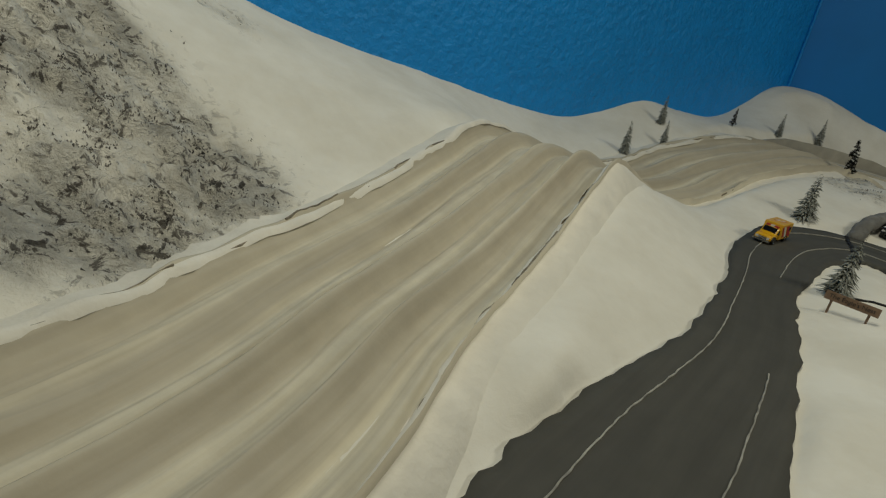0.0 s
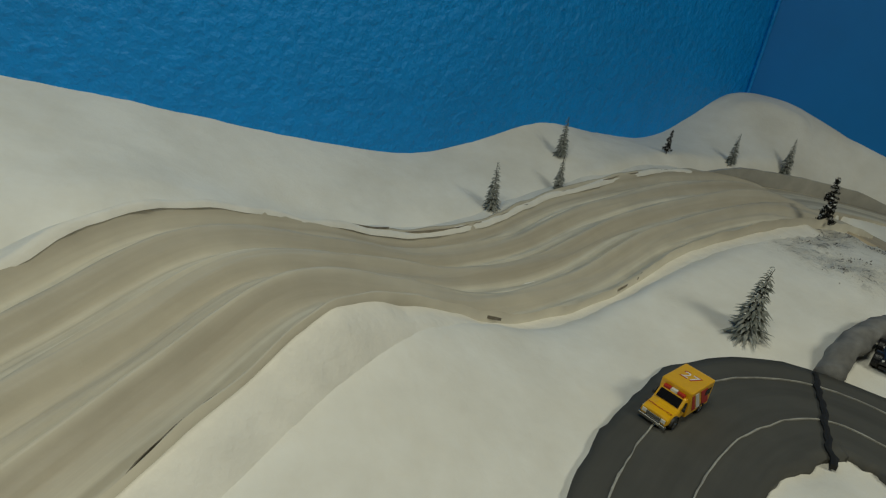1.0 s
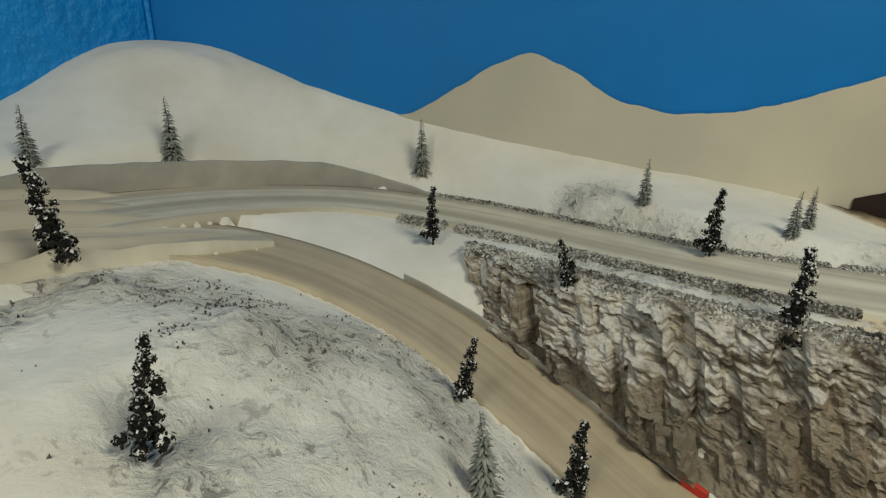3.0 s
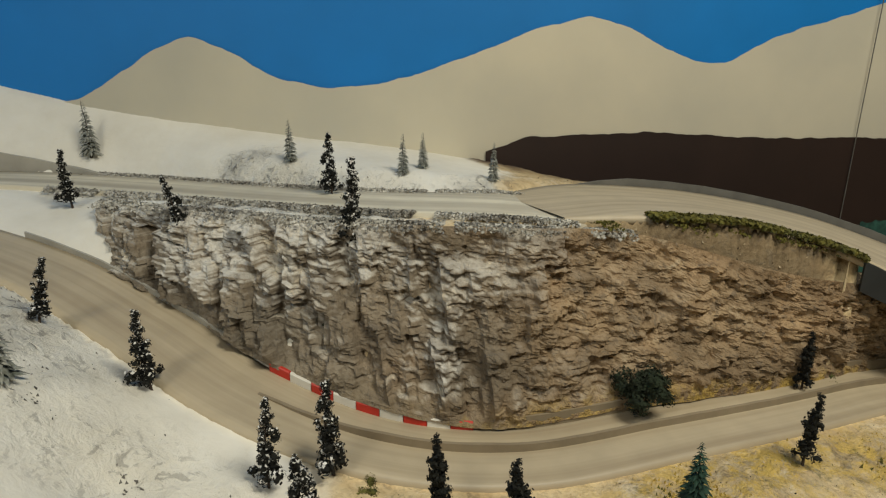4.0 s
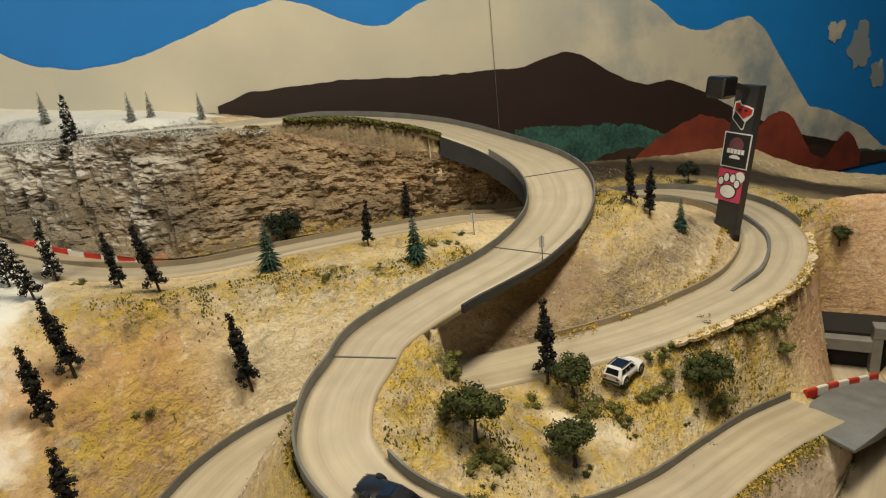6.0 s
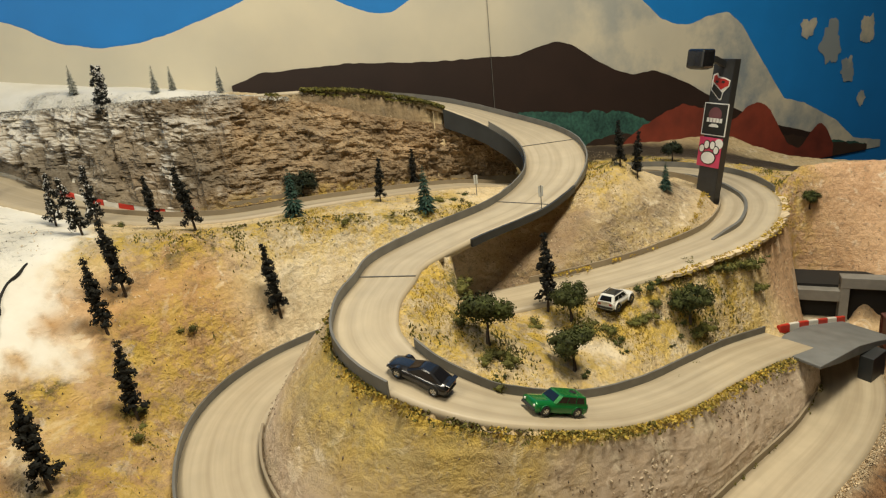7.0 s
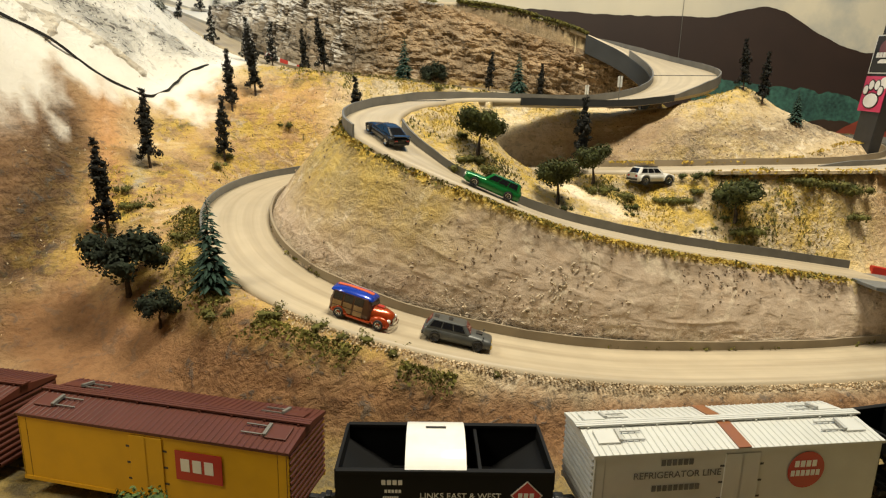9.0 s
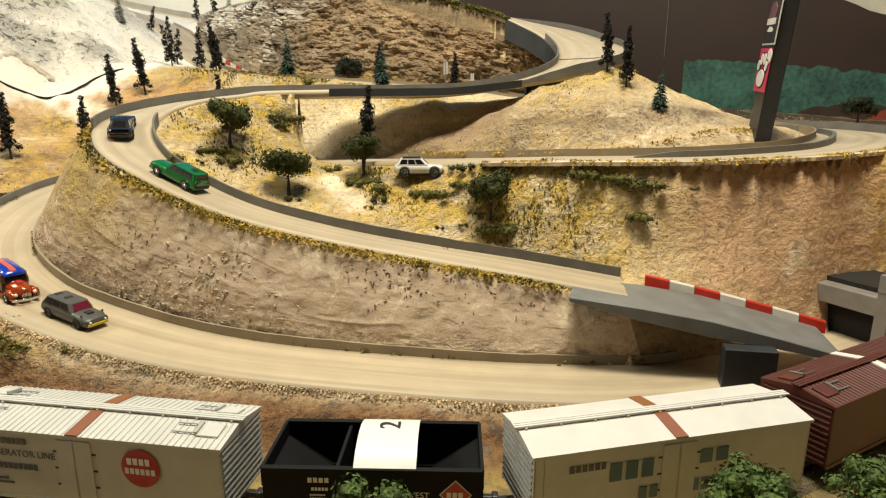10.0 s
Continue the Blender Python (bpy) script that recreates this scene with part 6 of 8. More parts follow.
park(white, 1.99, 0.23, turn=-12)

# blue estate at the far edge of the asphalt
blue = toy_car("toy_hatchback", "blue toy hatchback parked on asphalt", "toy car", M_SHELL_BLUE,
               [(-0.034, 0.0125, 0.005, 0.0140), (-0.031, 0.0142, 0.0035, 0.0150), (0.0, 0.0147, 0.003, 0.0150), (0.014, 0.0145, 0.003, 0.0145), (0.030, 0.0138, 0.0035, 0.0125), (0.034, 0.0125, 0.0045, 0.0115)],
               (-0.032, 0.014, -0.024, 0.005, 0.0146, 0.0232, 0.0136, 0.0108), (-0.021, 0.0215, 0.0128, 0.0058, 0.0052))
park(blue, 0.905, 0.80, turn=110)

# woody wagon
woody = thing("toy_woody_wagon", "toy wagon with wood sides, blue roof, copper hood", "toy car", "toy cars")
bm = bmesh.new()
e = 0.0022
loft(bm, [[(x0, -w + e, z), (x0 + e, -w, z), (x1 - e, -w, z), (x1, -w + e, z), (x1, w - e, z), (x1 - e, w, z), (x0 + e, w, z), (x0, w - e, z)] for x0, x1, w, z in ((-0.033, 0.012, 0.0130, 0.004), (-0.0335, 0.0125, 0.0140, 0.010), (-0.0335, 0.0125, 0.0140, 0.0185), (-0.0325, 0.0085, 0.0128, 0.0275))])
part("cabin", bm, M_FRAMEWOOD, woody)
for s in (1, -1):
    for x0, x1 in ((-0.0305, -0.0205), (-0.0185, -0.0085), (-0.0065, 0.0035)):
        for z0, z1 in ((0.0068, 0.0118), (0.0128, 0.0178)):
            bm = bmesh.new()
            box(bm, x0, s * 0.0140 - 0.0005, z0, x1, s * 0.0140 + 0.0005, z1, 0.0003)
            part("wood_panel", bm, M_TIMBER, woody)
        q = [(x0, s * 0.01395, 0.0190), (x1, s * 0.01395, 0.0190), (x1, s * 0.0129, 0.0262), (x0, s * 0.0129, 0.0262)]
        part("side_window", plate(q if s < 0 else q[::-1], 0.0004), M_GLASS, woody)
part("windscreen", plate([(0.01245, -0.011, 0.0190), (0.01245, 0.011, 0.0190), (0.0089, 0.010, 0.0264), (0.0089, -0.010, 0.0264)]), M_GLASS, woody)
part("rear_window", plate([(-0.0335, 0.010, 0.0195), (-0.0335, -0.010, 0.0195), (-0.0327, -0.0095, 0.0258), (-0.0327, 0.0095, 0.0258)]), M_GLASS, woody)
for y0, y1 in ((-0.012, -0.0008), (0.0008, 0.012)):
    for z0, z1 in ((0.0065, 0.0115), (0.0125, 0.0180)):
        bm = bmesh.new()
        box(bm, -0.0341, y0, z0, -0.033, y1, z1, 0.0003)
        part("wood_panel", bm, M_TIMBER, woody)
bm = bmesh.new()
loft(bm, [[(x, w * math.cos(a) * (1 if abs(math.cos(a)) < 0.9 else 0.98), z + h * math.sin(a)) for a in np.linspace(0, math.pi, 11)] for x, w, z, h in ((-0.0352, 0.0115, 0.0270, 0.0010), (-0.0345, 0.0130, 0.0262, 0.0040), (-0.02, 0.0134, 0.0262, 0.0056), (0.0, 0.0132, 0.0262, 0.0054), (0.009, 0.0122, 0.0260, 0.0042), (0.0118, 0.011, 0.0258, 0.0012))])
part("roof", bm, M_SHELL_BLUE, woody, "blue metal roof", smooth=True)
bm = bmesh.new()
loft(bm, [[(x, -0.0028, z), (x, 0.0028, z), (x, 0.0028, z + 0.0005), (x, -0.0028, z + 0.0005)] for x, z in ((-0.033, 0.0305), (-0.02, 0.0316), (0.0, 0.0314), (0.008, 0.0302))])
part("roof_stripe", bm, M_STRIPE, woody)
part("hood", hull([(0.010, 0.0120, 0.006, 0.0178), (0.018, 0.0105, 0.006, 0.0178), (0.026, 0.0085, 0.006, 0.0170), (0.0325, 0.0062, 0.006, 0.0150), (0.0345, 0.0042, 0.008, 0.0132)], crown=0.0025, top=0.7), M_SHELL_ORANGE, woody, smooth=True)
for xf, rr in ((0.0235, 0.0085), (-0.0215, 0.0080)):
    for s in (1, -1):
        bm = bmesh.new()
        bmesh.ops.create_uvsphere(bm, u_segments=18, v_segments=10, radius=1.0)
        for v in bm.verts:
            v.co = Vector((xf + v.co.x * 0.0115, s * 0.0118 + v.co.y * 0.0042, 0.0062 + max(v.co.z, -0.25) * rr * 0.92))
        part("fender", bm, M_SHELL_ORANGE, woody, smooth=True)
for x in (0.0235, -0.0215):
    for s in (1, -1):
        wheel(woody, x, s * 0.0142, 0.0056, 0.0050).free()
for s in (1, -1):
    bm = bmesh.new()
    box(bm, -0.013, s * 0.0138 - 0.0016, 0.0035, 0.014, s * 0.0138 + 0.0016, 0.0058, 0.0006)
    part("running_board", bm, M_SHELL_ORANGE, woody)
    bm = bmesh.new()
    bmesh.ops.create_uvsphere(bm, u_segments=12, v_segments=8, radius=0.0022, matrix=Matrix.Translation((0.0325, s * 0.0098, 0.0108)))
    part("headlight", bm, M_LIGHT, woody, smooth=True)
for k in range(7):
    bm = bmesh.new()
    y = -0.0042 + 0.0014 * k
    box(bm, 0.0338, y - 0.0004, 0.0065, 0.0356, y + 0.0004, 0.0135 - 0.0003 * abs(k - 3) ** 1.5, 0.0002)
    part("grille_bar", bm, M_CHROME, woody)
for x in (0.0375, -0.0362):
    bm = bmesh.new()
    loft(bm, [[(x + dx - 0.003 * (abs(y) / 0.0145) ** 2 * (1 if x > 0 else -1), y, z) for dx, z in ((0, 0.0038), (0.0012, 0.0042), (0.0012, 0.0066), (0, 0.0070))] for y in np.linspace(-0.0145, 0.0145, 9)])
    part("bumper", bm, M_CHROME, woody)
bm = bmesh.new()
box(bm, 0.0145, -0.0028, 0.0185, 0.0225, 0.0028, 0.0215, 0.0010)
intake = part("hood_intake", bm, M_DECAL_RED, woody)
bm = bmesh.new()
box(bm, 0.0222, -0.0022, 0.0190, 0.0232, 0.0022, 0.0210, 0.0002)
part("intake_mouth", bm, M_CHROME, intake)
bm = bmesh.new()
lathe(bm, [(0.003, -0.0014), (0.0056, -0.0014), (0.0060, 0), (0.0056, 0.0014), (0.003, 0.0014)])
bmesh.ops.transform(bm, matrix=Matrix.Translation((-0.0356, 0, 0.0125)) @ Matrix.Rotation(math.pi / 2, 4, "Z"), verts=bm.verts)
spare = part("spare_wheel", bm, M_RUBBER, woody, smooth=True)
bm = bmesh.new()
bmesh.ops.create_uvsphere(bm, u_segments=14, v_segments=6, radius=0.0028, matrix=Matrix.Translation((-0.0364, 0, 0.0125)) @ Matrix.Diagonal((0.5, 1, 1, 1)))
part("hub_cap", bm, M_CHROME, spare, smooth=True)
park(woody, 1.487, 0.172, LOWER_ROAD, side=-0.010)

# yellow ambulance
amb = thing("toy_ambulance", "yellow toy ambulance van with red side stripes", "toy car", "toy cars")
bm = bmesh.new()
box(bm, -0.036, -0.0155, 0.0055, 0.007, 0.0155, 0.0325, 0.0012)
module = part("rear_body", bm, M_SHELL_YELLOW, amb)
part("cab", hull([(0.006, 0.0142, 0.0045, 0.0255), (0.011, 0.0143, 0.0045, 0.0250), (0.0175, 0.0143, 0.0045, 0.0165), (0.024, 0.0140, 0.0045, 0.0150), (0.033, 0.0136, 0.0048, 0.0132), (0.0348, 0.0130, 0.0055, 0.0120)], top=0.9), M_SHELL_YELLOW, amb, smooth=False)
part("windscreen", plate([(0.0172, -0.0112, 0.0176), (0.0172, 0.0112, 0.0176), (0.0118, 0.0108, 0.0248), (0.0118, -0.0108, 0.0248)], 0.0007), M_GLASS, amb)
for s in (1, -1):
    q = [(0.0085, s * 0.0140, 0.0165), (0.0155, s * 0.0140, 0.0165), (0.0110, s * 0.0138, 0.0225), (0.0085, s * 0.0138, 0.0225)]
    part("side_window", plate(q if s < 0 else q[::-1], 0.0006), M_GLASS, amb)
    for x0, x1, mt in ((-0.034, -0.022, M_DECAL_RED), (-0.018, -0.012, M_DECAL_WHITE), (-0.010, -0.004, M_DECAL_RED)):
        q = [(x0, s * 0.0156, 0.0075 + 0.002), (x1, s * 0.0156, 0.0095), (min(x1 + 0.012, 0.0058), s * 0.0156, 0.029), (x0 + 0.012, s * 0.0156, 0.029)]
        part("side_stripe", plate(q if s < 0 else q[::-1], 0.0002), mt, module)
    q = [(-0.031, s * 0.0158, 0.020), (-0.021, s * 0.0158, 0.020), (-0.021, s * 0.0158, 0.0265), (-0.031, s * 0.0158, 0.0265)]
    part("side_window", plate(q if s < 0 else q[::-1], 0.0002), M_GLASS, module)
    bm = bmesh.new()
    box(bm, 0.0345, s * 0.0095 - 0.0022, 0.0075, 0.0356, s * 0.0095 + 0.0022, 0.0112, 0.0003)
    part("headlight", bm, M_LIGHT, amb)
    bm = bmesh.new()
    box(bm, -0.0366, s * 0.0125 - 0.0015, 0.008, -0.0356, s * 0.0125 + 0.0015, 0.013, 0.0002)
    part("tail_light", bm, M_TAIL, amb)
    bm = bmesh.new()
    box(bm, 0.014, s * 0.0155 - 0.0012, 0.0160, 0.0155, s * 0.0155 + 0.0012, 0.0195, 0.0003)
    part("mirror", bm, M_PLASTIC, amb)
bm = bmesh.new()
box(bm, 0.0345, -0.0072, 0.0066, 0.0358, 0.0072, 0.0112, 0.0003)
part("grille", bm, M_CHROME, amb)
for x0, x1 in ((0.0346, 0.0372), (-0.0385, -0.036)):
    bm = bmesh.new()
    box(bm, x0, -0.0140, 0.0030, x1, 0.0140, 0.0066, 0.0008)
    part("bumper", bm, M_CHROME, amb)
for y0, y1, mt in ((-0.0105, -0.0035, M_DECAL_RED), (-0.0032, 0.0032, M_LIGHT), (0.0035, 0.0105, M_DECAL_RED)):
    bm = bmesh.new()
    box(bm, 0.0072, y0, 0.0252, 0.0108, y1, 0.0285, 0.0006)
    part("light_bar_lens", bm, mt, amb)
for x in (0.0235, -0.022):
    for s in (1, -1):
        part("wheel_arch", wheel(amb, x, s * 0.0135, 0.0058, 0.0050), M_PLASTIC, amb)
top_m = facing((-0.016, 0, 0.03265), (0, 1, 0), (-1, 0, 0))
lettering("27", 0.0185, M_DECAL_RED, module, top_m @ Matrix.Translation((0, -0.0002, 0)), "roof_number")
lettering("27", 0.0150, M_DECAL_WHITE, module, facing((-0.016, 0, 0.0328), (0, 1, 0), (-1, 0, 0)), "roof_number")
lettering("AMBULANCE", 0.0042, M_DECAL_RED, amb, facing((0.0275, 0, 0.0152), (0, 1, 0), (-1, 0, -0.25)), "hood_lettering")
park(amb, 0.625, 0.862, z=0.7605, turn=216)
amb.matrix_basis = amb.matrix_basis @ Matrix.Scale(1.06, 4)

# off-roader under the snowy rock arch
crawler = toy_car("toy_crawler", "black toy off-roader with orange and blue load", "toy car", M_SHELL_BLACK,
                  [(-0.034, 0.012, 0.010, 0.0185), (0.0, 0.0135, 0.009, 0.0195), (0.015, 0.0132, 0.009, 0.0190), (0.034, 0.0118, 0.010, 0.0170)],
                  (-0.012, 0.012, -0.009, 0.004, 0.0190, 0.0285, 0.0125, 0.0105), (-0.022, 0.0225, 0.0150, 0.0092, 0.0078), windows=1, rim=M_PLASTIC, lights=True)
for x, y, mt in ((-0.022, 0.004, M_STRIPE), (-0.027, -0.006, M_SHELL_BLUE), (-0.017, -0.004, M_CHROME), (0.0, 0.0, M_STRIPE)):
    bm = bmesh.new()
    z = 0.0190 if x < -0.01 else 0.0285
    box(bm, x - 0.004, y - 0.003, z, x + 0.004, y + 0.003, z + 0.006, 0.0006)
    part("load", bm, mt, crawler)
park(crawler, 0.965, 0.985, turn=225)
truck = toy_car("toy_pickup", "dark blue and orange toy off-road pickup", "toy car", M_SHELL_BLUE,
                [(-0.034, 0.012, 0.010, 0.0185), (0.0, 0.0135, 0.009, 0.0195), (0.015, 0.0132, 0.009, 0.0190), (0.034, 0.0118, 0.010, 0.0170)],
                (-0.008, 0.014, -0.006, 0.006, 0.0190, 0.0285, 0.0125, 0.0105), (-0.022, 0.0225, 0.0150, 0.0092, 0.0078), windows=1, rim=M_PLASTIC)
bm = bmesh.new()
box(bm, -0.031, -0.009, 0.0190, -0.011, 0.009, 0.0240, 0.001)
part("load_cover", bm, M_STRIPE, truck)
park(truck, 1.05, 1.0, turn=205)

# ---------------------------------------------------------------- railway
TRACK = spline([(0.90, 0.44, 0), (1.05, 0.31, 0), (1.2, 0.175, 0), (1.34, 0.045, 0), (1.45, -0.032, 0), (1.56, -0.088, 0), (1.69, -0.147, 0), (1.878, -0.213, 0), (2.05, -0.243, 0), (2.2, -0.235, 0), (2.35, -0.20, 0), (2.5, -0.165, 0), (2.60, -0.14, 0)], 0.006)
T_LEN = np.r_[0, np.cumsum(np.linalg.norm(np.diff(TRACK[:, :2], axis=0), axis=1))]
T_SIDE = sides(TRACK)
RAIL = 0.142


def on_track(s, off=0.0):
    i = min(max(np.searchsorted(T_LEN, s), 1), len(T_LEN) - 1)
    f = (s - T_LEN[i - 1]) / (T_LEN[i] - T_LEN[i - 1])
    p = TRACK[i - 1, :2] + (TRACK[i, :2] - TRACK[i - 1, :2]) * f + T_SIDE[i] * off
    return p, math.degrees(math.atan2(-T_SIDE[i, 0], T_SIDE[i, 1]))


M_RAILS = material("worn_rail_steel", (0.20, 0.16, 0.12), 0.35, 0.8, vary=0.15, scale=120, bump=0.03)
M_TIE = material("dark_brown_sleeper", (0.040, 0.026, 0.017), 0.8, vary=0.25, scale=150, bump=0.2)
M_BALLAST = material("tan_ballast", (0.19, 0.15, 0.085), 0.9, vary=0.35, scale=420, bump=0.9, second=(0.06, 0.05, 0.03))
track = thing("railway_track", "model railway track on tan ballast", "railway track", kind="structure")
bm = bmesh.new()
loft(bm, [[(*(p[:2] + n * o), z) for o, z in ((-0.036, 0.128), (-0.024, RAIL - 0.0050), (0.024, RAIL - 0.0050), (0.036, 0.128))] for p, n in zip(TRACK, T_SIDE)])
part("ballast", bm, M_BALLAST, track)
for o in (-0.0085, 0.0085):
    bm = bmesh.new()
    loft(bm, [[(*(p[:2] + n * (o + q)), z) for q, z in ((-0.0008, RAIL - 0.0030), (-0.0006, RAIL), (0.0006, RAIL), (0.0008, RAIL - 0.0030))] for p, n in zip(TRACK, T_SIDE)])
    part("rail", bm, M_RAILS, track)
bm = bmesh.new()
box(bm, -0.0018, -0.0150, -0.0052, 0.0018, 0.0150, -0.0030)
tie = part("sleeper", bm, M_TIE, track)
for k, s in enumerate(np.arange(0.02, T_LEN[-1] - 0.02, 0.0085)):
    ob = tie if k == 0 else bpy.data.objects.new("sleeper", tie.data)
    if k:
        bpy.context.scene.collection.objects.link(ob)
        ob.parent = track
    p, a = on_track(s)
    ob.matrix_basis = pose(p[0], p[1], RAIL, 0, 0, a + 2 * math.sin(k * 5.1))

CAR_W = 0.0285


def running_gear(root, half):
    for x in (-half * 0.72, half * 0.72):
        bm = bmesh.new()
        for s in (1, -1):
            box(bm, x - 0.020, s * 0.0125 - 0.0016, 0.004, x + 0.020, s * 0.0125 + 0.0016, 0.0085, 0.0010)
            box(bm, x - 0.005, s * 0.0125 - 0.0022, 0.003, x + 0.005, s * 0.0125 + 0.0022, 0.0095, 0.0008)
        box(bm, x - 0.005, -0.013, 0.006, x + 0.005, 0.013, 0.0115, 0.0008)
        bogie = part("bogie", bm, M_PLASTIC, root)
        for dx in (-0.0125, 0.0125):
            bm = bmesh.new()
            for s in (1, -1):
                bmesh.ops.create_cone(bm, cap_ends=True, segments=18, radius1=0.0056, radius2=0.0056, depth=0.0018, matrix=Matrix.Translation((x + dx, s * 0.0085, 0.0056)) @ Matrix.Rotation(math.pi / 2, 4, "X"))
            bmesh.ops.create_cone(bm, cap_ends=True, segments=8, radius1=0.0012, radius2=0.0012, depth=0.018, matrix=Matrix.Translation((x + dx, 0, 0.0056)) @ Matrix.Rotation(math.pi / 2, 4, "X"))
            part("wheelset", bm, M_RAILS, bogie)
    for s in (1, -1):
        bm = bmesh.new()
        x = s * (half + 0.001)
        box(bm, min(x, x + s * 0.010), -0.0022, 0.009, max(x, x + s * 0.010), 0.0022, 0.013, 0.0008)
        box(bm, min(x + s * 0.007, x + s * 0.0115), -0.0035, 0.0082, max(x + s * 0.007, x + s * 0.0115), 0.0035, 0.0142, 0.001)
        part("coupler", bm, M_PLASTIC, root)


def house_car(name, label, side_mat, roof_mat, end_mat, band=None, half=0.102, hatches=True, ribs=True, near=None):
    """Closed rail wagon: ribbed roof, walkway, doors, ladders, corrugated ends."""
    root = thing(name, label, "rail wagon", "goods train")
    w, z0, z1 = CAR_W - 0.001, 0.0115, 0.0600
    bm = bmesh.new()
    box(bm, -half, -w, z0, half, w, z1, 0.0004)
    part("body", bm, side_mat, root)
    bm = bmesh.new()
    loft(bm, [[(x, -w - 0.0010, z1 - 0.0012), (x, -w - 0.0010, z1 + 0.0008), (x, 0, z1 + 0.0058), (x, w + 0.0010, z1 + 0.0008), (x, w + 0.0010, z1 - 0.0012)] for x in (-half - 0.0012, half + 0.0012)])
    roof = part("roof", bm, roof_mat, root)
    if ribs:
        n = 44
        bm = bmesh.new()
        for k in range(n):
            x = -half + (k + 0.5) * 2 * half / n
            for s in (1, -1):
                loft_pts = [(-0.0005, 0), (0, 0.0005), (0.0005, 0)]
                a = [bm.verts.new((x + dx, s * (w + 0.0008), z1 + 0.0011 + dz)) for dx, dz in loft_pts]
                b = [bm.verts.new((x + dx, s * 0.004, z1 + 0.0053 + dz)) for dx, dz in loft_pts]
                bm.faces.new((a[0], a[1], b[1], b[0]))
                bm.faces.new((a[1], a[2], b[2], b[1]))
        part("roof_ribs", bm, roof_mat, roof)
    for y in (-0.0024, 0.0, 0.0024):
        bm = bmesh.new()
        box(bm, -half - 0.004, y - 0.0010, z1 + 0.0066, half + 0.004, y + 0.0010, z1 + 0.0078, 0.0002)
        part("walkway_board", bm, roof_mat, roof)
    bm = bmesh.new()
    for k in range(9):
        x = -half + 0.004 + (2 * half - 0.008) * k / 8
        box(bm, x - 0.0006, -0.0042, z1 + 0.0045, x + 0.0006, 0.0042, z1 + 0.0067)
    part("walkway_bearers", bm, roof_mat, roof)
    if hatches:
        for sx in (1, -1):
            for sy in (1, -1):
                x = sx * (half - 0.013)
                tilt = Matrix.Translation((x, sy * 0.0128, z1 + 0.0036)) @ Matrix.Rotation(-sy * 0.20, 4, "X")
                bm = bmesh.new()
                box(bm, -0.0075, -0.0062, 0, 0.0075, 0.0062, 0.0017, 0.0004, tilt)
                hatch = part("roof_hatch", bm, roof_mat, roof)
                bm = bmesh.new()
                for dy in (-0.004, 0.004):
                    box(bm, -sx * 0.016 - 0.009, dy - 0.0004, 0.0010, -sx * 0.016 + 0.009, dy + 0.0004, 0.0018, 0, tilt)
                box(bm, -sx * 0.008 - 0.0012, -0.0055, 0.001, -sx * 0.008 + 0.0012, 0.0055, 0.0034, 0.0003, tilt)
                part("hatch_latch", bm, M_GUARD if side_mat is not M_REEFER else M_LATCH, root)
    if band:
        bm = bmesh.new()
        loft(bm, [[(x, -w - 0.0011, z1 + 0.0018), (x, 0, z1 + 0.0066), (x, w + 0.0011, z1 + 0.0018), (x, w + 0.0011, z1 + 0.0010), (x, 0, z1 + 0.0056), (x, -w - 0.0011, z1 + 0.0010)] for x in (-0.0045, 0.0045)])
        part("roof_band", bm, band, roof)
    for s in (1, -1):
        bm = bmesh.new()
        box(bm, -0.0125, s * w - 0.0008, z0 + 0.002, 0.0125, s * w + 0.0010, z1 - 0.003, 0.0003)
        box(bm, -0.0006, s * w - 0.0008, z0 + 0.002, 0.0006, s * w + 0.0016, z1 - 0.003)
        door = part("door", bm, side_mat, root)
        bm = bmesh.new()
        for dz in (0.012, 0.024, 0.036):
            for sx in (1, -1):
                box(bm, sx * 0.0115 - 0.004, s * w - 0.0002, z0 + dz, sx * 0.0115 + 0.004, s * w + 0.0018, z0 + dz + 0.0014)
        part("door_hinges", bm, M_PLASTIC, door)
        for sx in (1, -1):
            bm = bmesh.new()
            x = sx * (half - 0.004)
            for dx in (-0.003, 0.003):
                box(bm, x + dx - 0.0003, s * w, z0, x + dx + 0.0003, s * w + 0.0014, z1 - 0.002)
            for k in range(7):
                box(bm, x - 0.003, s * w + 0.0006, z0 + 0.004 + 0.006 * k, x + 0.003, s * w + 0.0014, z0 + 0.0047 + 0.006 * k)
            part("ladder", bm, end_mat, root)
        bm = bmesh.new()
        box(bm, -half, s * w - 0.0006, z0 - 0.0015, half, s * w + 0.0008, z0 + 0.0012)
        part("sill", bm, side_mat, root)
    for sx in (1, -1):
        for k in range(10):
            bm = bmesh.new()
            z = z0 + 0.003 + 0.0046 * k
            vs = bmesh.ops.create_cone(bm, cap_ends=True, segments=8, radius1=0.0013, radius2=0.0013, depth=2 * w - 0.003, matrix=Matrix.Translation((sx * half, 0, z)) @ Matrix.Rotation(math.pi / 2, 4, "X"))
            part("end_rib", bm, end_mat, root)
    running_gear(root, half)
    return root


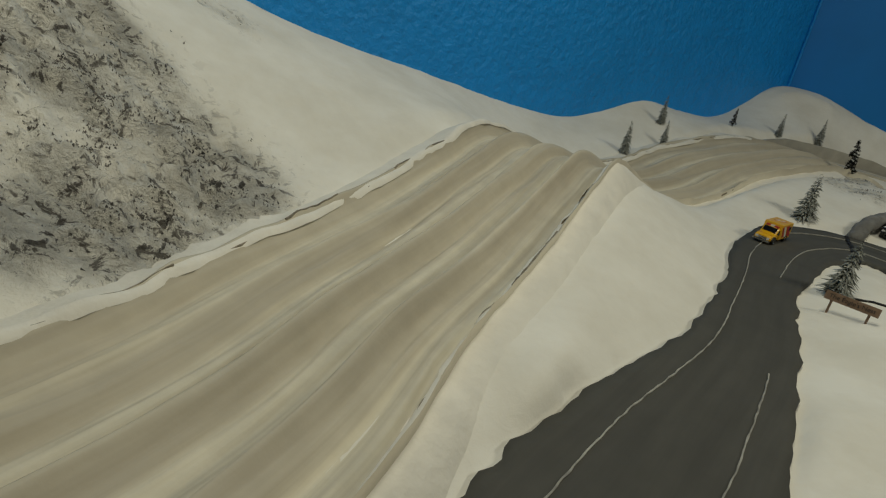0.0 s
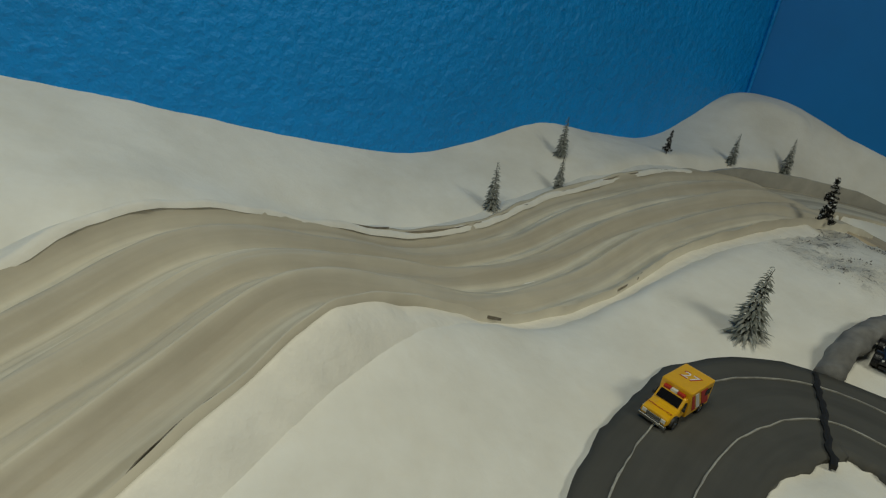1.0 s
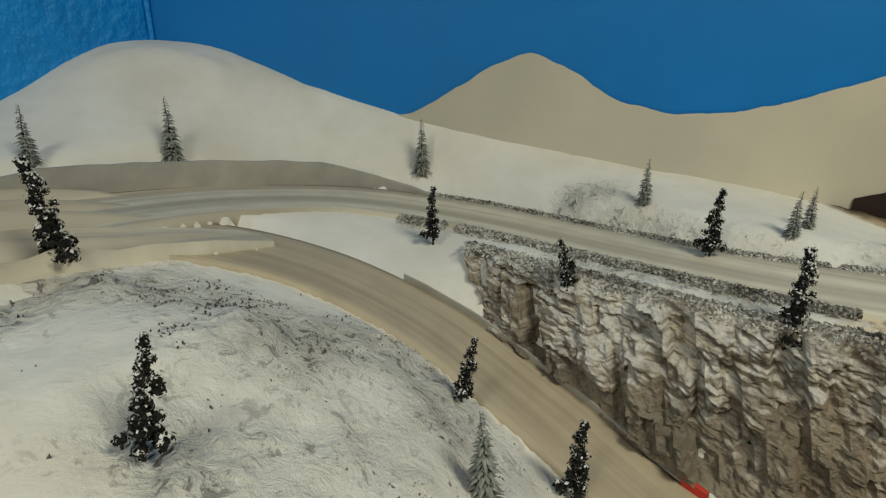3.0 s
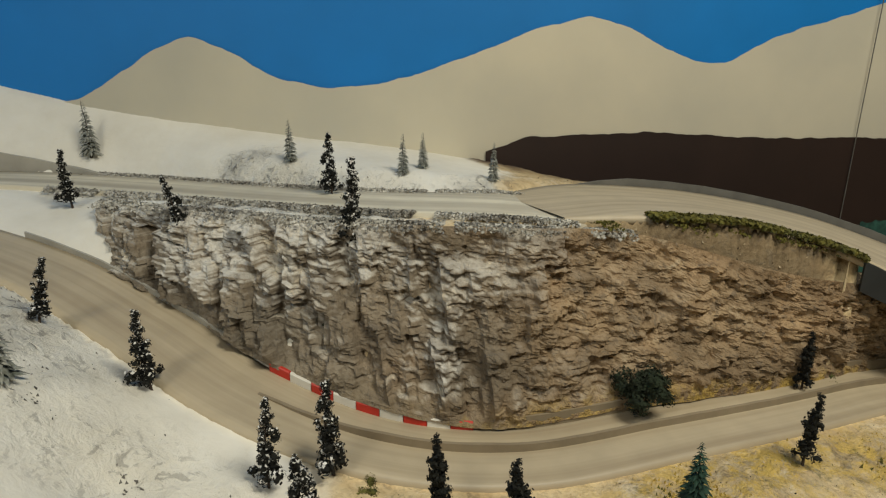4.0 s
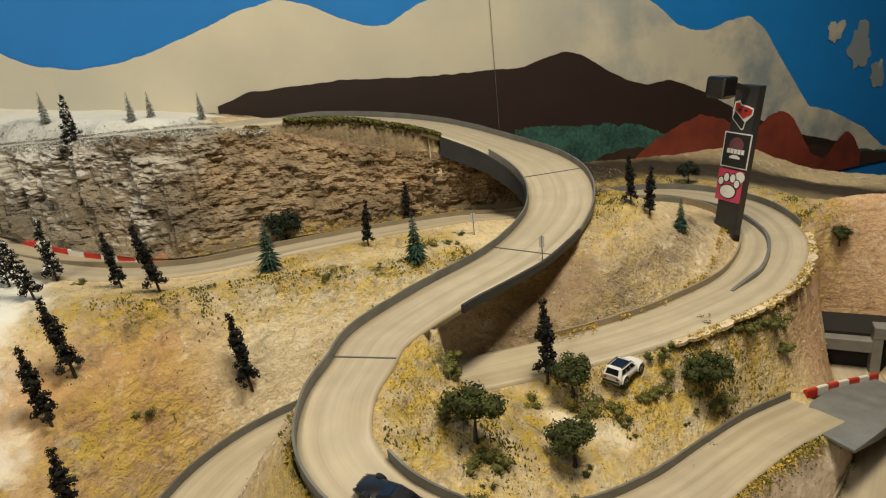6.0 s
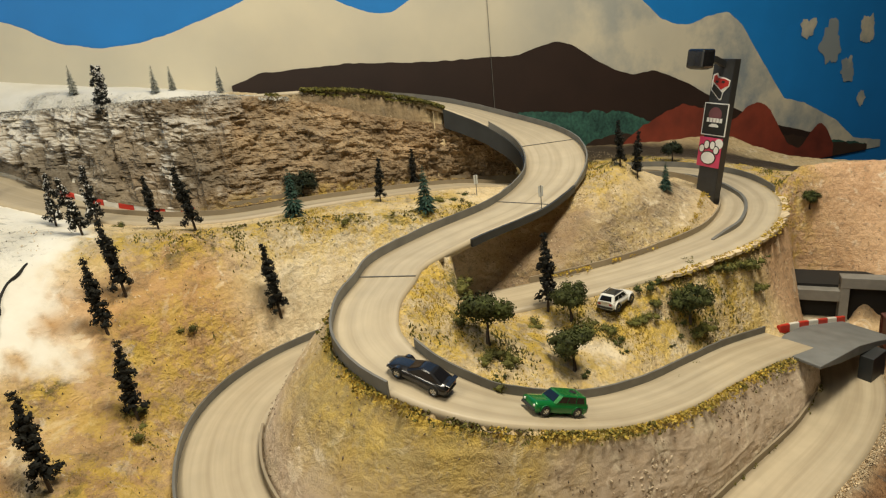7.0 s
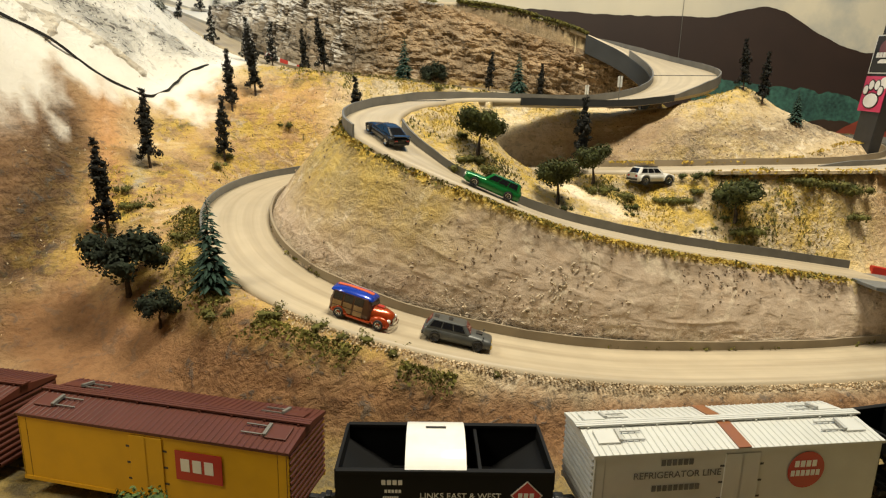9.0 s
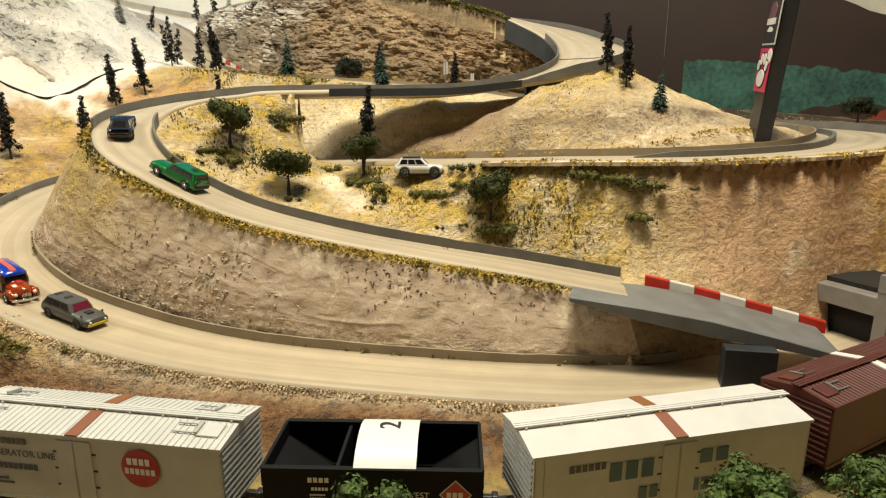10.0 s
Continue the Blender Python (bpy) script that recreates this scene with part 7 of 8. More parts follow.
def hopper(name, label, number, mat, cap_at, half=0.0685):
    """Open coal hopper with sloped floors, cross braces, end frames and a number cap."""
    root = thing(name, label, "rail wagon", "goods train")
    w, z0, z1, t = CAR_W, 0.017, 0.0500, 0.0011
    for s in (1, -1):
        bm = bmesh.new()
        box(bm, -half, s * w - t, z0, half, s * w + t, z1)
        box(bm, -half, s * w - 0.0020, z1 - 0.0018, half, s * w + 0.0020, z1 + 0.0008, 0.0003)
        side = part("side_wall", bm, mat, root)
        bm = bmesh.new()
        box(bm, -half * 0.55, s * w * 0.9 - 0.001, 0.0095, half * 0.55, s * w * 0.9 + 0.001, z0 + 0.001)
        part("sill", bm, mat, root)
        bm = bmesh.new()
        q = s * half
        box(bm, q - t, -w, z1 - 0.013, q + t, w, z1 + 0.0006, 0.0002)
        part("end_wall", bm, mat, root)
        part("slope_sheet", plate([(q, -w + t, z1 - 0.010), (q, w - t, z1 - 0.010), (s * half * 0.42, w - t, 0.0120), (s * half * 0.42, -w + t, 0.0120)], 0.0006), mat, root)
        bm = bmesh.new()
        for y in (-w + 0.002, -0.007, 0.007, w - 0.002):
            box(bm, q - 0.0008, y - 0.0009, 0.012, q + 0.0008, y + 0.0009, z1 - 0.012)
        box(bm, q - 0.001, -w, 0.0105, q + 0.001, w, 0.0145)
        for y0, y1 in ((-w + 0.002, -0.007), (w - 0.002, 0.007)):
            loft(bm, [[(q - 0.0006, y, z - 0.0008), (q + 0.0006, y, z - 0.0008), (q + 0.0006, y, z + 0.0008), (q - 0.0006, y, z + 0.0008)] for y, z in ((y0, 0.0145), (y1, z1 - 0.013))])
        for k in range(4):
            box(bm, q - 0.0014, w - 0.009, 0.016 + 0.005 * k, q + 0.0014, w - 0.002, 0.0167 + 0.005 * k)
        part("end_frame", bm, mat, root)
        for k in range(7):
            x = -half * 0.85 + half * 1.7 * k / 6
            bm = bmesh.new()
            box(bm, x - 0.0009, s * w + t * (1 if s > 0 else -1) * 0.2 - 0.0012, z0, x + 0.0009, s * w + 0.0012 + t * 0.2 * s, z1 - 0.002, 0.0002)
            if s > 0:
                part("side_rib", bm, mat, root)
            else:
                bm.free()
    bm = bmesh.new()
    box(bm, -half * 0.45, -w + t, 0.0105, half * 0.45, w - t, 0.0125)
    part("floor", bm, mat, root)
    for x in (-half * 0.33, 0.0, half * 0.33):
        bm = bmesh.new()
        box(bm, x - 0.0012, -w + t, z1 - 0.020, x + 0.0012, w - t, z1 - 0.002, 0.0004)
        box(bm, x - 0.0006, -w + t, 0.0125, x + 0.0006, w - t, z1 - 0.019)
        part("cross_brace", bm, mat, root)
    x0, x1 = cap_at - 0.0195, cap_at + 0.0195
    ang = np.linspace(math.pi * 0.5 - 0.70, math.pi * 0.5 + 0.70, 25)
    rad = (w + 0.0005) / math.sin(0.70)
    zc = z1 + 0.0010 - rad * math.cos(0.70)
    bm = bmesh.new()
    loft(bm, [[(x, rad * math.cos(a), zc + rad * math.sin(a)) for a in ang] + [(x, (rad - 0.0007) * math.cos(a), zc + (rad - 0.0007) * math.sin(a)) for a in ang[::-1]] for x in (x0, x1)])
    cap = part("number_cap", bm, M_DECAL_WHITE, root, "curved white card with a black number", smooth=False)
    zt = zc + rad + 0.0004
    lettering(number, 0.0200, M_DECAL_BLACK, cap, facing((cap_at + 0.001, 0.004, zt - 0.0003), (0, 1, 0), (-1, 0, 0)), "cap_number", 0.0004)
    face = facing((0, -w - t - 0.0002, 0.034), (1, 0, 0), (0, 0, 1))
    lettering("LINKS EAST & WEST", 0.0058, M_DECAL_WHITE, root, face @ Matrix.Translation((0.010, -0.001, 0)), "side_lettering")
    bar_rows(root, M_DECAL_WHITE, face, [(-0.040, 0.0068, 0.014, 0.0034), (-0.038, 0.0012, 0.011, 0.0022), (-0.039, -0.0025, 0.010, 0.0012), (-0.039, -0.0050, 0.012, 0.0012), (-0.039, -0.0075, 0.016, 0.0010)])
    for r, mt, dz in ((0.0102, M_DECAL_WHITE, 0.0), (0.0092, M_DECAL_RED, 0.0002)):
        pts = [(0.052 + r, 0, dz), (0.052, r, dz), (0.052 - r, 0, dz), (0.052, -r, dz)]
        ob = part("side_emblem", plate(pts, 0.0002), mt, root)
        ob.matrix_basis = face
    bar_rows(root, M_DECAL_WHITE, face @ Matrix.Translation((0, 0, 0.0004)), [(0.0465, -0.0018, 0.011, 0.0036)])
    running_gear(root, half)
    return root


M_REEFER = material("pale_grey_wagon_paint", (0.56, 0.565, 0.53), 0.4, vary=0.04, scale=60, bump=0.02)
M_LATCH = material("pale_grey_latch", (0.40, 0.40, 0.375), 0.45, vary=0.05, scale=60, bump=0.02)
M_BAND = paint("brown_band", (0.26, 0.095, 0.035), 0.3)
M_BOX_WHITE = material("white_wagon_paint", (0.62, 0.615, 0.58), 0.4, vary=0.04, scale=60, bump=0.02)
M_MAROON = material("maroon_wagon_paint", (0.095, 0.024, 0.014), 0.5, vary=0.08, scale=70, bump=0.04)
M_YELLOW_SIDE = material("yellow_wagon_paint", (0.66, 0.36, 0.012), 0.42, vary=0.05, scale=60, bump=0.02)
M_HOPPER = material("black_wagon_plastic", (0.0045, 0.0046, 0.0048), 0.7, vary=0.1, scale=80, bump=0.03)
M_HOPPER.node_tree.nodes["Principled BSDF"].inputs["Specular IOR Level"].default_value = 0.25
M_TEXT_GREY = paint("grey_wagon_lettering", (0.10, 0.10, 0.095), 0.6)
M_TEXT_BLUE = paint("slate_wagon_lettering", (0.10, 0.17, 0.22), 0.6)

S_MID = T_LEN[int(np.argmin((TRACK[:, 0] - 1.657) ** 2 + (TRACK[:, 1] + 0.132) ** 2))]


def couple(root, k):
    s = S_MID + {0: 0.0, 1: 0.217, 2: 0.434, 3: 0.690}[abs(k)] * (1 if k > 0 else -1)
    p, a = on_track(s)
    q0, q1 = on_track(s - 0.06)[0], on_track(s + 0.06)[0]
    a = math.degrees(math.atan2(q1[1] - q0[1], q1[0] - q0[0]))
    m = (np.array(q0) + np.array(q1)) / 2
    root.matrix_basis = pose(m[0], m[1], RAIL, 0, 0, a) @ Matrix.Scale(1.12, 4)


car = house_car("refrigerator_wagon", "pale grey refrigerator wagon with red roundel and hatches", M_REEFER, M_REEFER, M_LATCH, band=M_BAND)
face = facing((0, -CAR_W + 0.0008 - 0.0003, 0.036), (1, 0, 0), (0, 0, 1))
lettering("REFRIGERATOR LINE", 0.0066, M_TEXT_GREY, car, face @ Matrix.Translation((-0.045, 0.008, 0)), "side_lettering")
bar_rows(car, M_TEXT_GREY, face, [(-0.057, 0.0148, 0.023, 0.0042), (-0.062, -0.0035, 0.034, 0.0042), (-0.07, -0.012, 0.018, 0.0016), (-0.07, -0.015, 0.022, 0.0016)])
bm = bmesh.new()
bmesh.ops.create_circle(bm, cap_ends=True, segments=36, radius=0.0135)
bmesh.ops.translate(bm, verts=bm.verts, vec=(0.047, 0.006, 0.0002))
part("roundel", bm, M_DECAL_RED, car, "red round emblem").matrix_basis = face
bar_rows(car, M_DECAL_WHITE, face @ Matrix.Translation((0, 0, 0.0005)), [(0.038, 0.0085, 0.017, 0.0046), (0.036, 0.0018, 0.022, 0.0042)])
couple(car, 0)
couple(hopper("hopper_wagon", "black open hopper wagon with white number cap", "1", M_HOPPER, -0.006), -1)
couple(hopper("hopper_wagon", "black open hopper wagon with white number cap", "2", M_HOPPER, 0.008), 1)
car = house_car("refrigerator_wagon", "yellow-sided refrigerator wagon with maroon roof", M_YELLOW_SIDE, M_MAROON, M_MAROON)
face = facing((0, -CAR_W + 0.0008 - 0.0003, 0.036), (1, 0, 0), (0, 0, 1))
part("side_emblem", plate([(0.022, -0.006, 0.0002), (0.056, -0.006, 0.0002), (0.056, 0.015, 0.0002), (0.022, 0.015, 0.0002)], 0.0002), M_DECAL_RED, car).matrix_basis = face
bar_rows(car, M_DECAL_WHITE, face @ Matrix.Translation((0, 0, 0.0005)), [(0.026, 0.0005, 0.026, 0.009)])
couple(car, -2)
couple(house_car("box_wagon", "maroon box wagon with ribbed roof", M_MAROON, M_MAROON, M_MAROON, hatches=False), -3)
car = house_car("box_wagon", "white box wagon with corrugated ends, orange band", M_BOX_WHITE, M_BOX_WHITE, M_LATCH, band=M_BAND, hatches=False, ribs=False)
face = facing((0, -CAR_W + 0.0008 - 0.0003, 0.036), (1, 0, 0), (0, 0, 1))
bar_rows(car, M_TEXT_GREY, face, [(-0.078, 0.010, 0.026, 0.0048)])
bar_rows(car, M_TEXT_BLUE, face, [(-0.050, 0.000, 0.034, 0.013), (0.016, 0.004, 0.024, 0.010), (-0.028, -0.016, 0.070, 0.009)])
couple(car, 2)
couple(house_car("box_wagon", "dull red box wagon near the tunnel", M_MAROON, M_MAROON, M_MAROON, band=M_DECAL_WHITE, hatches=True), 3)

# service road, striped gates and trees in front of the railway
SERVICE = spline([(1.00, 0.10, 0.141, 0.04), (1.20, -0.02, 0.141, 0.042), (1.38, -0.13, 0.141, 0.042), (1.56, -0.235, 0.141, 0.042), (1.70, -0.31, 0.141, 0.042)])
ribbon("service_road", SERVICE, M_ASPHALT, "grey service road beside the railway")


def gate(x, y, turn):
    root = thing("crossing_gate", "red and white striped crossing gate with lamp box", "barrier", "crossing gates")
    for k in range(9):
        bm = bmesh.new()
        box(bm, -0.05 + 0.0112 * k, -0.0008, 0.030, -0.05 + 0.0112 * (k + 1) - 0.0002, 0.0008, 0.0355, 0.0002)
        part("upper_board", bm, M_DECAL_WHITE if k % 2 else M_DECAL_RED, root)
        bm = bmesh.new()
        box(bm, -0.05 + 0.0112 * k, -0.0008, 0.013, -0.05 + 0.0112 * (k + 1) - 0.0002, 0.0008, 0.0185, 0.0002)
        part("lower_board", bm, M_DECAL_RED if k % 2 else M_DECAL_WHITE, root)
    for x0 in (-0.046, 0.0, 0.046):
        bm = bmesh.new()
        box(bm, x0 - 0.0012, 0.0008, -0.004, x0 + 0.0012, 0.003, 0.040, 0.0002)
        part("post", bm, M_DECAL_WHITE, root)
    bm = bmesh.new()
    bmesh.ops.create_cone(bm, cap_ends=True, segments=20, radius1=0.0062, radius2=0.0062, depth=0.0012, matrix=Matrix.Translation((-0.012, -0.0016, 0.033)) @ Matrix.Rotation(math.pi / 2, 4, "X"))
    part("disc", bm, M_STRIPE, root, "orange warning disc")
    bm = bmesh.new()
    box(bm, 0.040, -0.004, 0.036, 0.052, 0.004, 0.046, 0.0006)
    part("lamp_box", bm, M_REEFER, root)
    root.matrix_basis = pose(x, y, ground_z(x, y) + 0.001, 0, 0, turn)


gate(1.64, -0.20, -29)
gate(1.545, -0.148, -29)
stand(make_round("garden_tree", "light green leafy model tree beside the track", 21, 0.10, 0.036, material("light_green_foam_leaves", (0.075, 0.125, 0.030), 0.9, vary=0.35, scale=140, bump=0.7), "track trees"),
      [(1.85, -0.285, 0.0, 0.9, 0), (1.255, -0.02, 1.4, 0.85, 0), (2.075, -0.335, 2.4, 0.95, 0), (2.18, -0.335, 3.4, 0.8, 0)])

# ---------------------------------------------------------------- signs
tower = thing("sign_tower", "leaning dark grey sign tower with plates and lamp", "sign")
base, top = Vector((2.53, 0.18, 0.405)), Vector((2.53, 0.147, 0.712))
right = Vector((-0.44, -0.90, 0)).normalized()
axis = (top - base).normalized()
right = (right - axis * right.dot(axis)).normalized()
norm = right.cross(axis).normalized()
if norm.dot(Vector((-0.9, 0.44, 0))) < 0:
    norm = -norm
TM = Matrix.Translation(base) @ Matrix((right, norm, axis)).transposed().to_4x4()
bm = bmesh.new()
loft(bm, [[(-0.0235, -0.011, z), (0.0235, -0.011, z), (0.0235, 0.011, z), (-0.0235, 0.011, z)] for z in (-0.02, 0.30)])
bmesh.ops.bevel(bm, geom=bm.edges[:], offset=0.0012, segments=2, affect="EDGES")
part("slab", bm, M_PLASTIC, tower)
bm = bmesh.new()
loft(bm, [[(-0.005, y, z - 0.006), (0.005, y, z - 0.006), (0.005, y, z + 0.006), (-0.005, y, z + 0.006)] for y, z in ((0.008, 0.288), (0.045, 0.300), (0.075, 0.304))])
part("arm", bm, M_PLASTIC, tower)
bm = bmesh.new()
box(bm, -0.020, 0.072, 0.283, 0.020, 0.110, 0.321, 0.005)
lampbox = part("lamp_box", bm, M_SHELL_BLACK, tower)
bm = bmesh.new()
box(bm, -0.015, 0.078, 0.2815, 0.015, 0.104, 0.2845, 0.002)
part("lamp_glass", bm, M_GLASS, lampbox)


def tower_plate(name, pts, y, mat, label="", thick=0.0006):
    return part(name, plate([(x, y, z) for x, z in pts], thick), mat, tower, label)


sq = lambda x, z, r, h: [(x - r, z - h), (x + r, z - h), (x + r, z + h), (x - r, z + h)]
ring = lambda x, z, rx, rz, n=24, o=0.0: [(x + rx * math.cos(math.tau * k / n + o), z + rz * math.sin(math.tau * k / n + o)) for k in range(n)]
M_PINK = paint("pink_plate", (0.62, 0.045, 0.13), 0.4)
M_MAUVE = paint("mauve_print", (0.16, 0.055, 0.065), 0.5)
tower_plate("plate", sq(-0.003, 0.105, 0.027, 0.032), 0.0125, M_PINK, "pink square plate with a white paw")
for x, z, rx, rz in ((-0.004, 0.093, 0.0185, 0.0150), (-0.0215, 0.112, 0.0075, 0.0098), (-0.0105, 0.121, 0.0075, 0.0105), (0.003, 0.121, 0.0075, 0.0105), (0.0130, 0.111, 0.0075, 0.0098)):
    tower_plate("paw_outline", ring(x, z, rx, rz), 0.0134, M_DECAL_BLACK)
    tower_plate("paw_pad", ring(x, z, rx - 0.0022, rz - 0.0022), 0.0142, M_DECAL_WHITE)
tower_plate("paw_edge", ring(0.0165, 0.125, 0.010, 0.011), 0.0131, M_DECAL_WHITE)
tower_plate("plate_border", sq(-0.001, 0.176, 0.0285, 0.0345), 0.0125, M_DECAL_WHITE, "white border of a black plate")
tower_plate("plate", sq(-0.001, 0.176, 0.0262, 0.0322), 0.0132, M_DECAL_BLACK)
tower_plate("plate_disc", ring(-0.001, 0.186, 0.0150, 0.0158), 0.0140, M_MAUVE)
for x0 in (-0.0185, -0.0110, -0.0035, 0.0040, 0.0115):
    tower_plate("plate_lettering", [(x0, 0.170), (x0 + 0.0058, 0.170), (x0 + 0.0058, 0.179), (x0, 0.179)], 0.0147, M_DECAL_WHITE)
tower_plate("plate_shape", [(-0.012, 0.160), (0.010, 0.160), (0.010, 0.1635), (0.004, 0.167), (-0.006, 0.167), (-0.012, 0.1635)], 0.0140, M_DECAL_WHITE)
tower_plate("sticker_edge", [(-0.020, 0.236), (-0.012, 0.229), (0.002, 0.216), (0.006, 0.218), (0.008, 0.232), (0.020, 0.246), (0.021, 0.258), (0.010, 0.262), (-0.006, 0.265), (-0.010, 0.272), (-0.019, 0.268), (-0.021, 0.252)], 0.0122, M_DECAL_WHITE, "white edge of a red and black sticker")
tower_plate("sticker", [(-0.0165, 0.254), (-0.006, 0.246), (0.003, 0.238), (0.010, 0.243), (0.018, 0.247), (0.019, 0.256), (0.009, 0.260), (-0.007, 0.262), (-0.011, 0.268), (-0.0165, 0.266)], 0.0131, M_DECAL_RED)
tower_plate("sticker", [(-0.018, 0.238), (-0.011, 0.231), (0.002, 0.219), (0.005, 0.221), (0.0065, 0.232), (0.002, 0.236), (-0.007, 0.243), (-0.016, 0.250)], 0.0131, M_DECAL_BLACK)
for x0 in (-0.008, 0.006):
    tower_plate("sticker_mark", sq(x0, 0.254, 0.0034, 0.0022), 0.0138, M_DECAL_BLACK)
tower.matrix_basis = TM

for x, y, z in ((2.177, 0.574, 0.478), (2.07, 0.383, 0.480)):
    post = thing("road_sign", "small grey panel sign on a thin pole", "sign", "road signs")
    bm = bmesh.new()
    bmesh.ops.create_cone(bm, cap_ends=True, segments=8, radius1=0.0009, radius2=0.0009, depth=0.052, matrix=Matrix.Translation((0, 0, 0.022)))
    part("pole", bm, M_GUARD, post)
    bm = bmesh.new()
    box(bm, -0.0006, -0.0042, 0.028, 0.0006, 0.0042, 0.047, 0.0003)
    part("panel", bm, M_REEFER, post)
    post.matrix_basis = pose(x, y, z, 0, 0, 38)

M_SIGNWOOD = material("pale_brown_sign_wood", (0.21, 0.135, 0.085), 0.7, vary=0.15, scale=160, bump=0.1)
nest = thing("wooden_sign", "brown wooden board sign on two posts in snow", "sign")
p0, p1 = Vector((0.548, 0.583, 0.752)), Vector((0.580, 0.551, 0.752))
rt = (p1 - p0).normalized()
for p, h in ((p0, 0.032), (p1, 0.032)):
    bm = bmesh.new()
    box(bm, -0.0012, -0.0012, -0.004, 0.0012, 0.0012, h, 0.0003)
    part("post", bm, M_SIGNWOOD, nest).matrix_basis = Matrix.Translation(p)
mid = (p0 + p1) / 2 + Vector((0, 0, 0.032))
nm = Vector((rt.y, -rt.x, 0))
if nm.dot(Vector((-1, -1, 0))) < 0:
    nm = -nm
bm = bmesh.new()
box(bm, -0.0325, -0.0062, -0.0010, 0.0325, 0.0062, 0.0010, 0.0004)
fm = facing(mid + nm * 0.0016, rt, (nm * -0.35 + Vector((0, 0, 1))))
part("board", bm, M_SIGNWOOD, nest).matrix_basis = fm
lettering("The Eagle's Nest", 0.0082, M_DECAL_BLACK, nest, fm @ Matrix.Translation((0, 0, 0.0012)), "board_lettering")

# ---------------------------------------------------------------- marks on the roads
M_LINE = material("worn_white_line", (0.40, 0.39, 0.34), 0.7, vary=0.2, scale=120, bump=0.05, second=(0.22, 0.21, 0.19))
M_CRACK = material("black_crack_filler", (0.010, 0.009, 0.008), 0.7, vary=0.2, scale=120, bump=0.3)


def line_on(name, points, width, mat, label, height=0.0015, follow=None, wobble=0.0, kind="line"):
    """A narrow painted or filled line that follows the ground."""
    c = spline([(*p, 0) if len(p) == 2 else p for p in points], 0.006)
    sd = sides(c)
    rings = []
    for i, (p, n) in enumerate(zip(c, sd)):
        q = p[:2] + n * wobble * noise.noise((p[0] * 60, p[1] * 60, 3))
        hw = width * (0.5 + (0.35 * noise.noise((p[0] * 90, p[1] * 90, 7)) if wobble else 0))
        z = (p[2] if len(points[0]) == 3 else float(ground_z(q[0], q[1])) if follow is None else follow(q[0], q[1]))
        rings.append([(*(q - n * hw), z - 0.003), (*(q - n * hw), z + height * 0.8), (*q, z + height), (*(q + n * hw), z + height * 0.8), (*(q + n * hw), z - 0.003)])
    bm = bmesh.new()
    loft(bm, rings)
    return tagged(part(name, bm, mat), label, kind, kind="structure")


def road_top(curve):
    return lambda x, y: float(curve[np.argmin((curve[:, 0] - x) ** 2 + (curve[:, 1] - y) ** 2), 2])


lot_top = road_top(LOT)
off = lambda f, lo, hi: [tuple(LOT[i, :2] + sides(LOT)[i] * LOT[i, 3] * f) for i in np.linspace(lo * (len(LOT) - 1), hi * (len(LOT) - 1), 26).astype(int)]
line_on("lane_line", off(0.52, 0.05, 0.96), 0.0015, M_LINE, "thin white lane line on asphalt", 0.0018, lot_top, 0.0012)
line_on("lane_line", off(-0.55, 0.05, 0.44), 0.0015, M_LINE, "thin white lane line on asphalt", 0.0018, lot_top, 0.0012)
line_on("lane_line", off(-0.35, 0.60, 0.92), 0.0015, M_LINE, "thin white lane line on asphalt", 0.0018, lot_top, 0.0012)
line_on("asphalt_crack", [(0.845, 0.955), (0.815, 0.90), (0.785, 0.85), (0.757, 0.80)], 0.006, M_CRACK, "black crack across the asphalt", 0.003, lot_top, 0.006, "crack")
line_on("snow_crack", [(0.60, 0.66), (0.63, 0.63), (0.68, 0.605), (0.73, 0.60), (0.79, 0.56)], 0.005, M_CRACK, "black crack along the snow edge", 0.003, None, 0.006, "crack")
for spot, cv in (((2.41, 0.51), DECK), ((2.10, 0.435), DECK), ((1.725, 0.463), DECK)):
    i = int(np.argmin((cv[:, 0] - spot[0]) ** 2 + (cv[:, 1] - spot[1]) ** 2))
    n = sides(cv)[i]
    line_on("road_joint", [(cv[i, 0] + n[0] * cv[i, 3] * f, cv[i, 1] + n[1] * cv[i, 3] * f, cv[i, 2] + 0.0006) for f in (-0.98, -0.3, 0.3, 0.98)], 0.0018, M_GUARD, "thin dark joint across the road", 0.001, kind="joint")

# dark rock half arch beside the asphalt
M_ARCH = material("dark_grey_arch_plaster", (0.085, 0.083, 0.078), 0.8, vary=0.3, scale=45, bump=0.8, second=(0.28, 0.27, 0.25))
bm = bmesh.new()
A = spline([(0.862, 0.955, 0.0, 0), (0.90, 0.995, 0.022, 0), (0.955, 1.035, 0.034, 0), (1.02, 1.06, 0.036, 0), (1.09, 1.075, 0.03, 0), (1.14, 1.07, 0.01, 0)], 0.006)
rings = []
for p, n in zip(A, sides(A)):
    r = []
    for k in range(12):
        a = math.tau * k / 12
        o, h = 0.016 * math.cos(a), 0.014 * math.sin(a)
        q = 1 + 0.35 * noise.noise((p[0] * 45 + o * 60, p[1] * 45, h * 60))
        lean = -0.012 * (p[2] / 0.036)
        r.append((p[0] + n[0] * (o * q + lean), p[1] + n[1] * (o * q + lean), 0.757 + p[2] * 0.8 + h * q))
    rings.append(r)
loft(bm, rings)
tagged(part("rock_arch", bm, M_ARCH, smooth=True), "dark grey rocky overhang edged with snow", "rock", kind="structure")

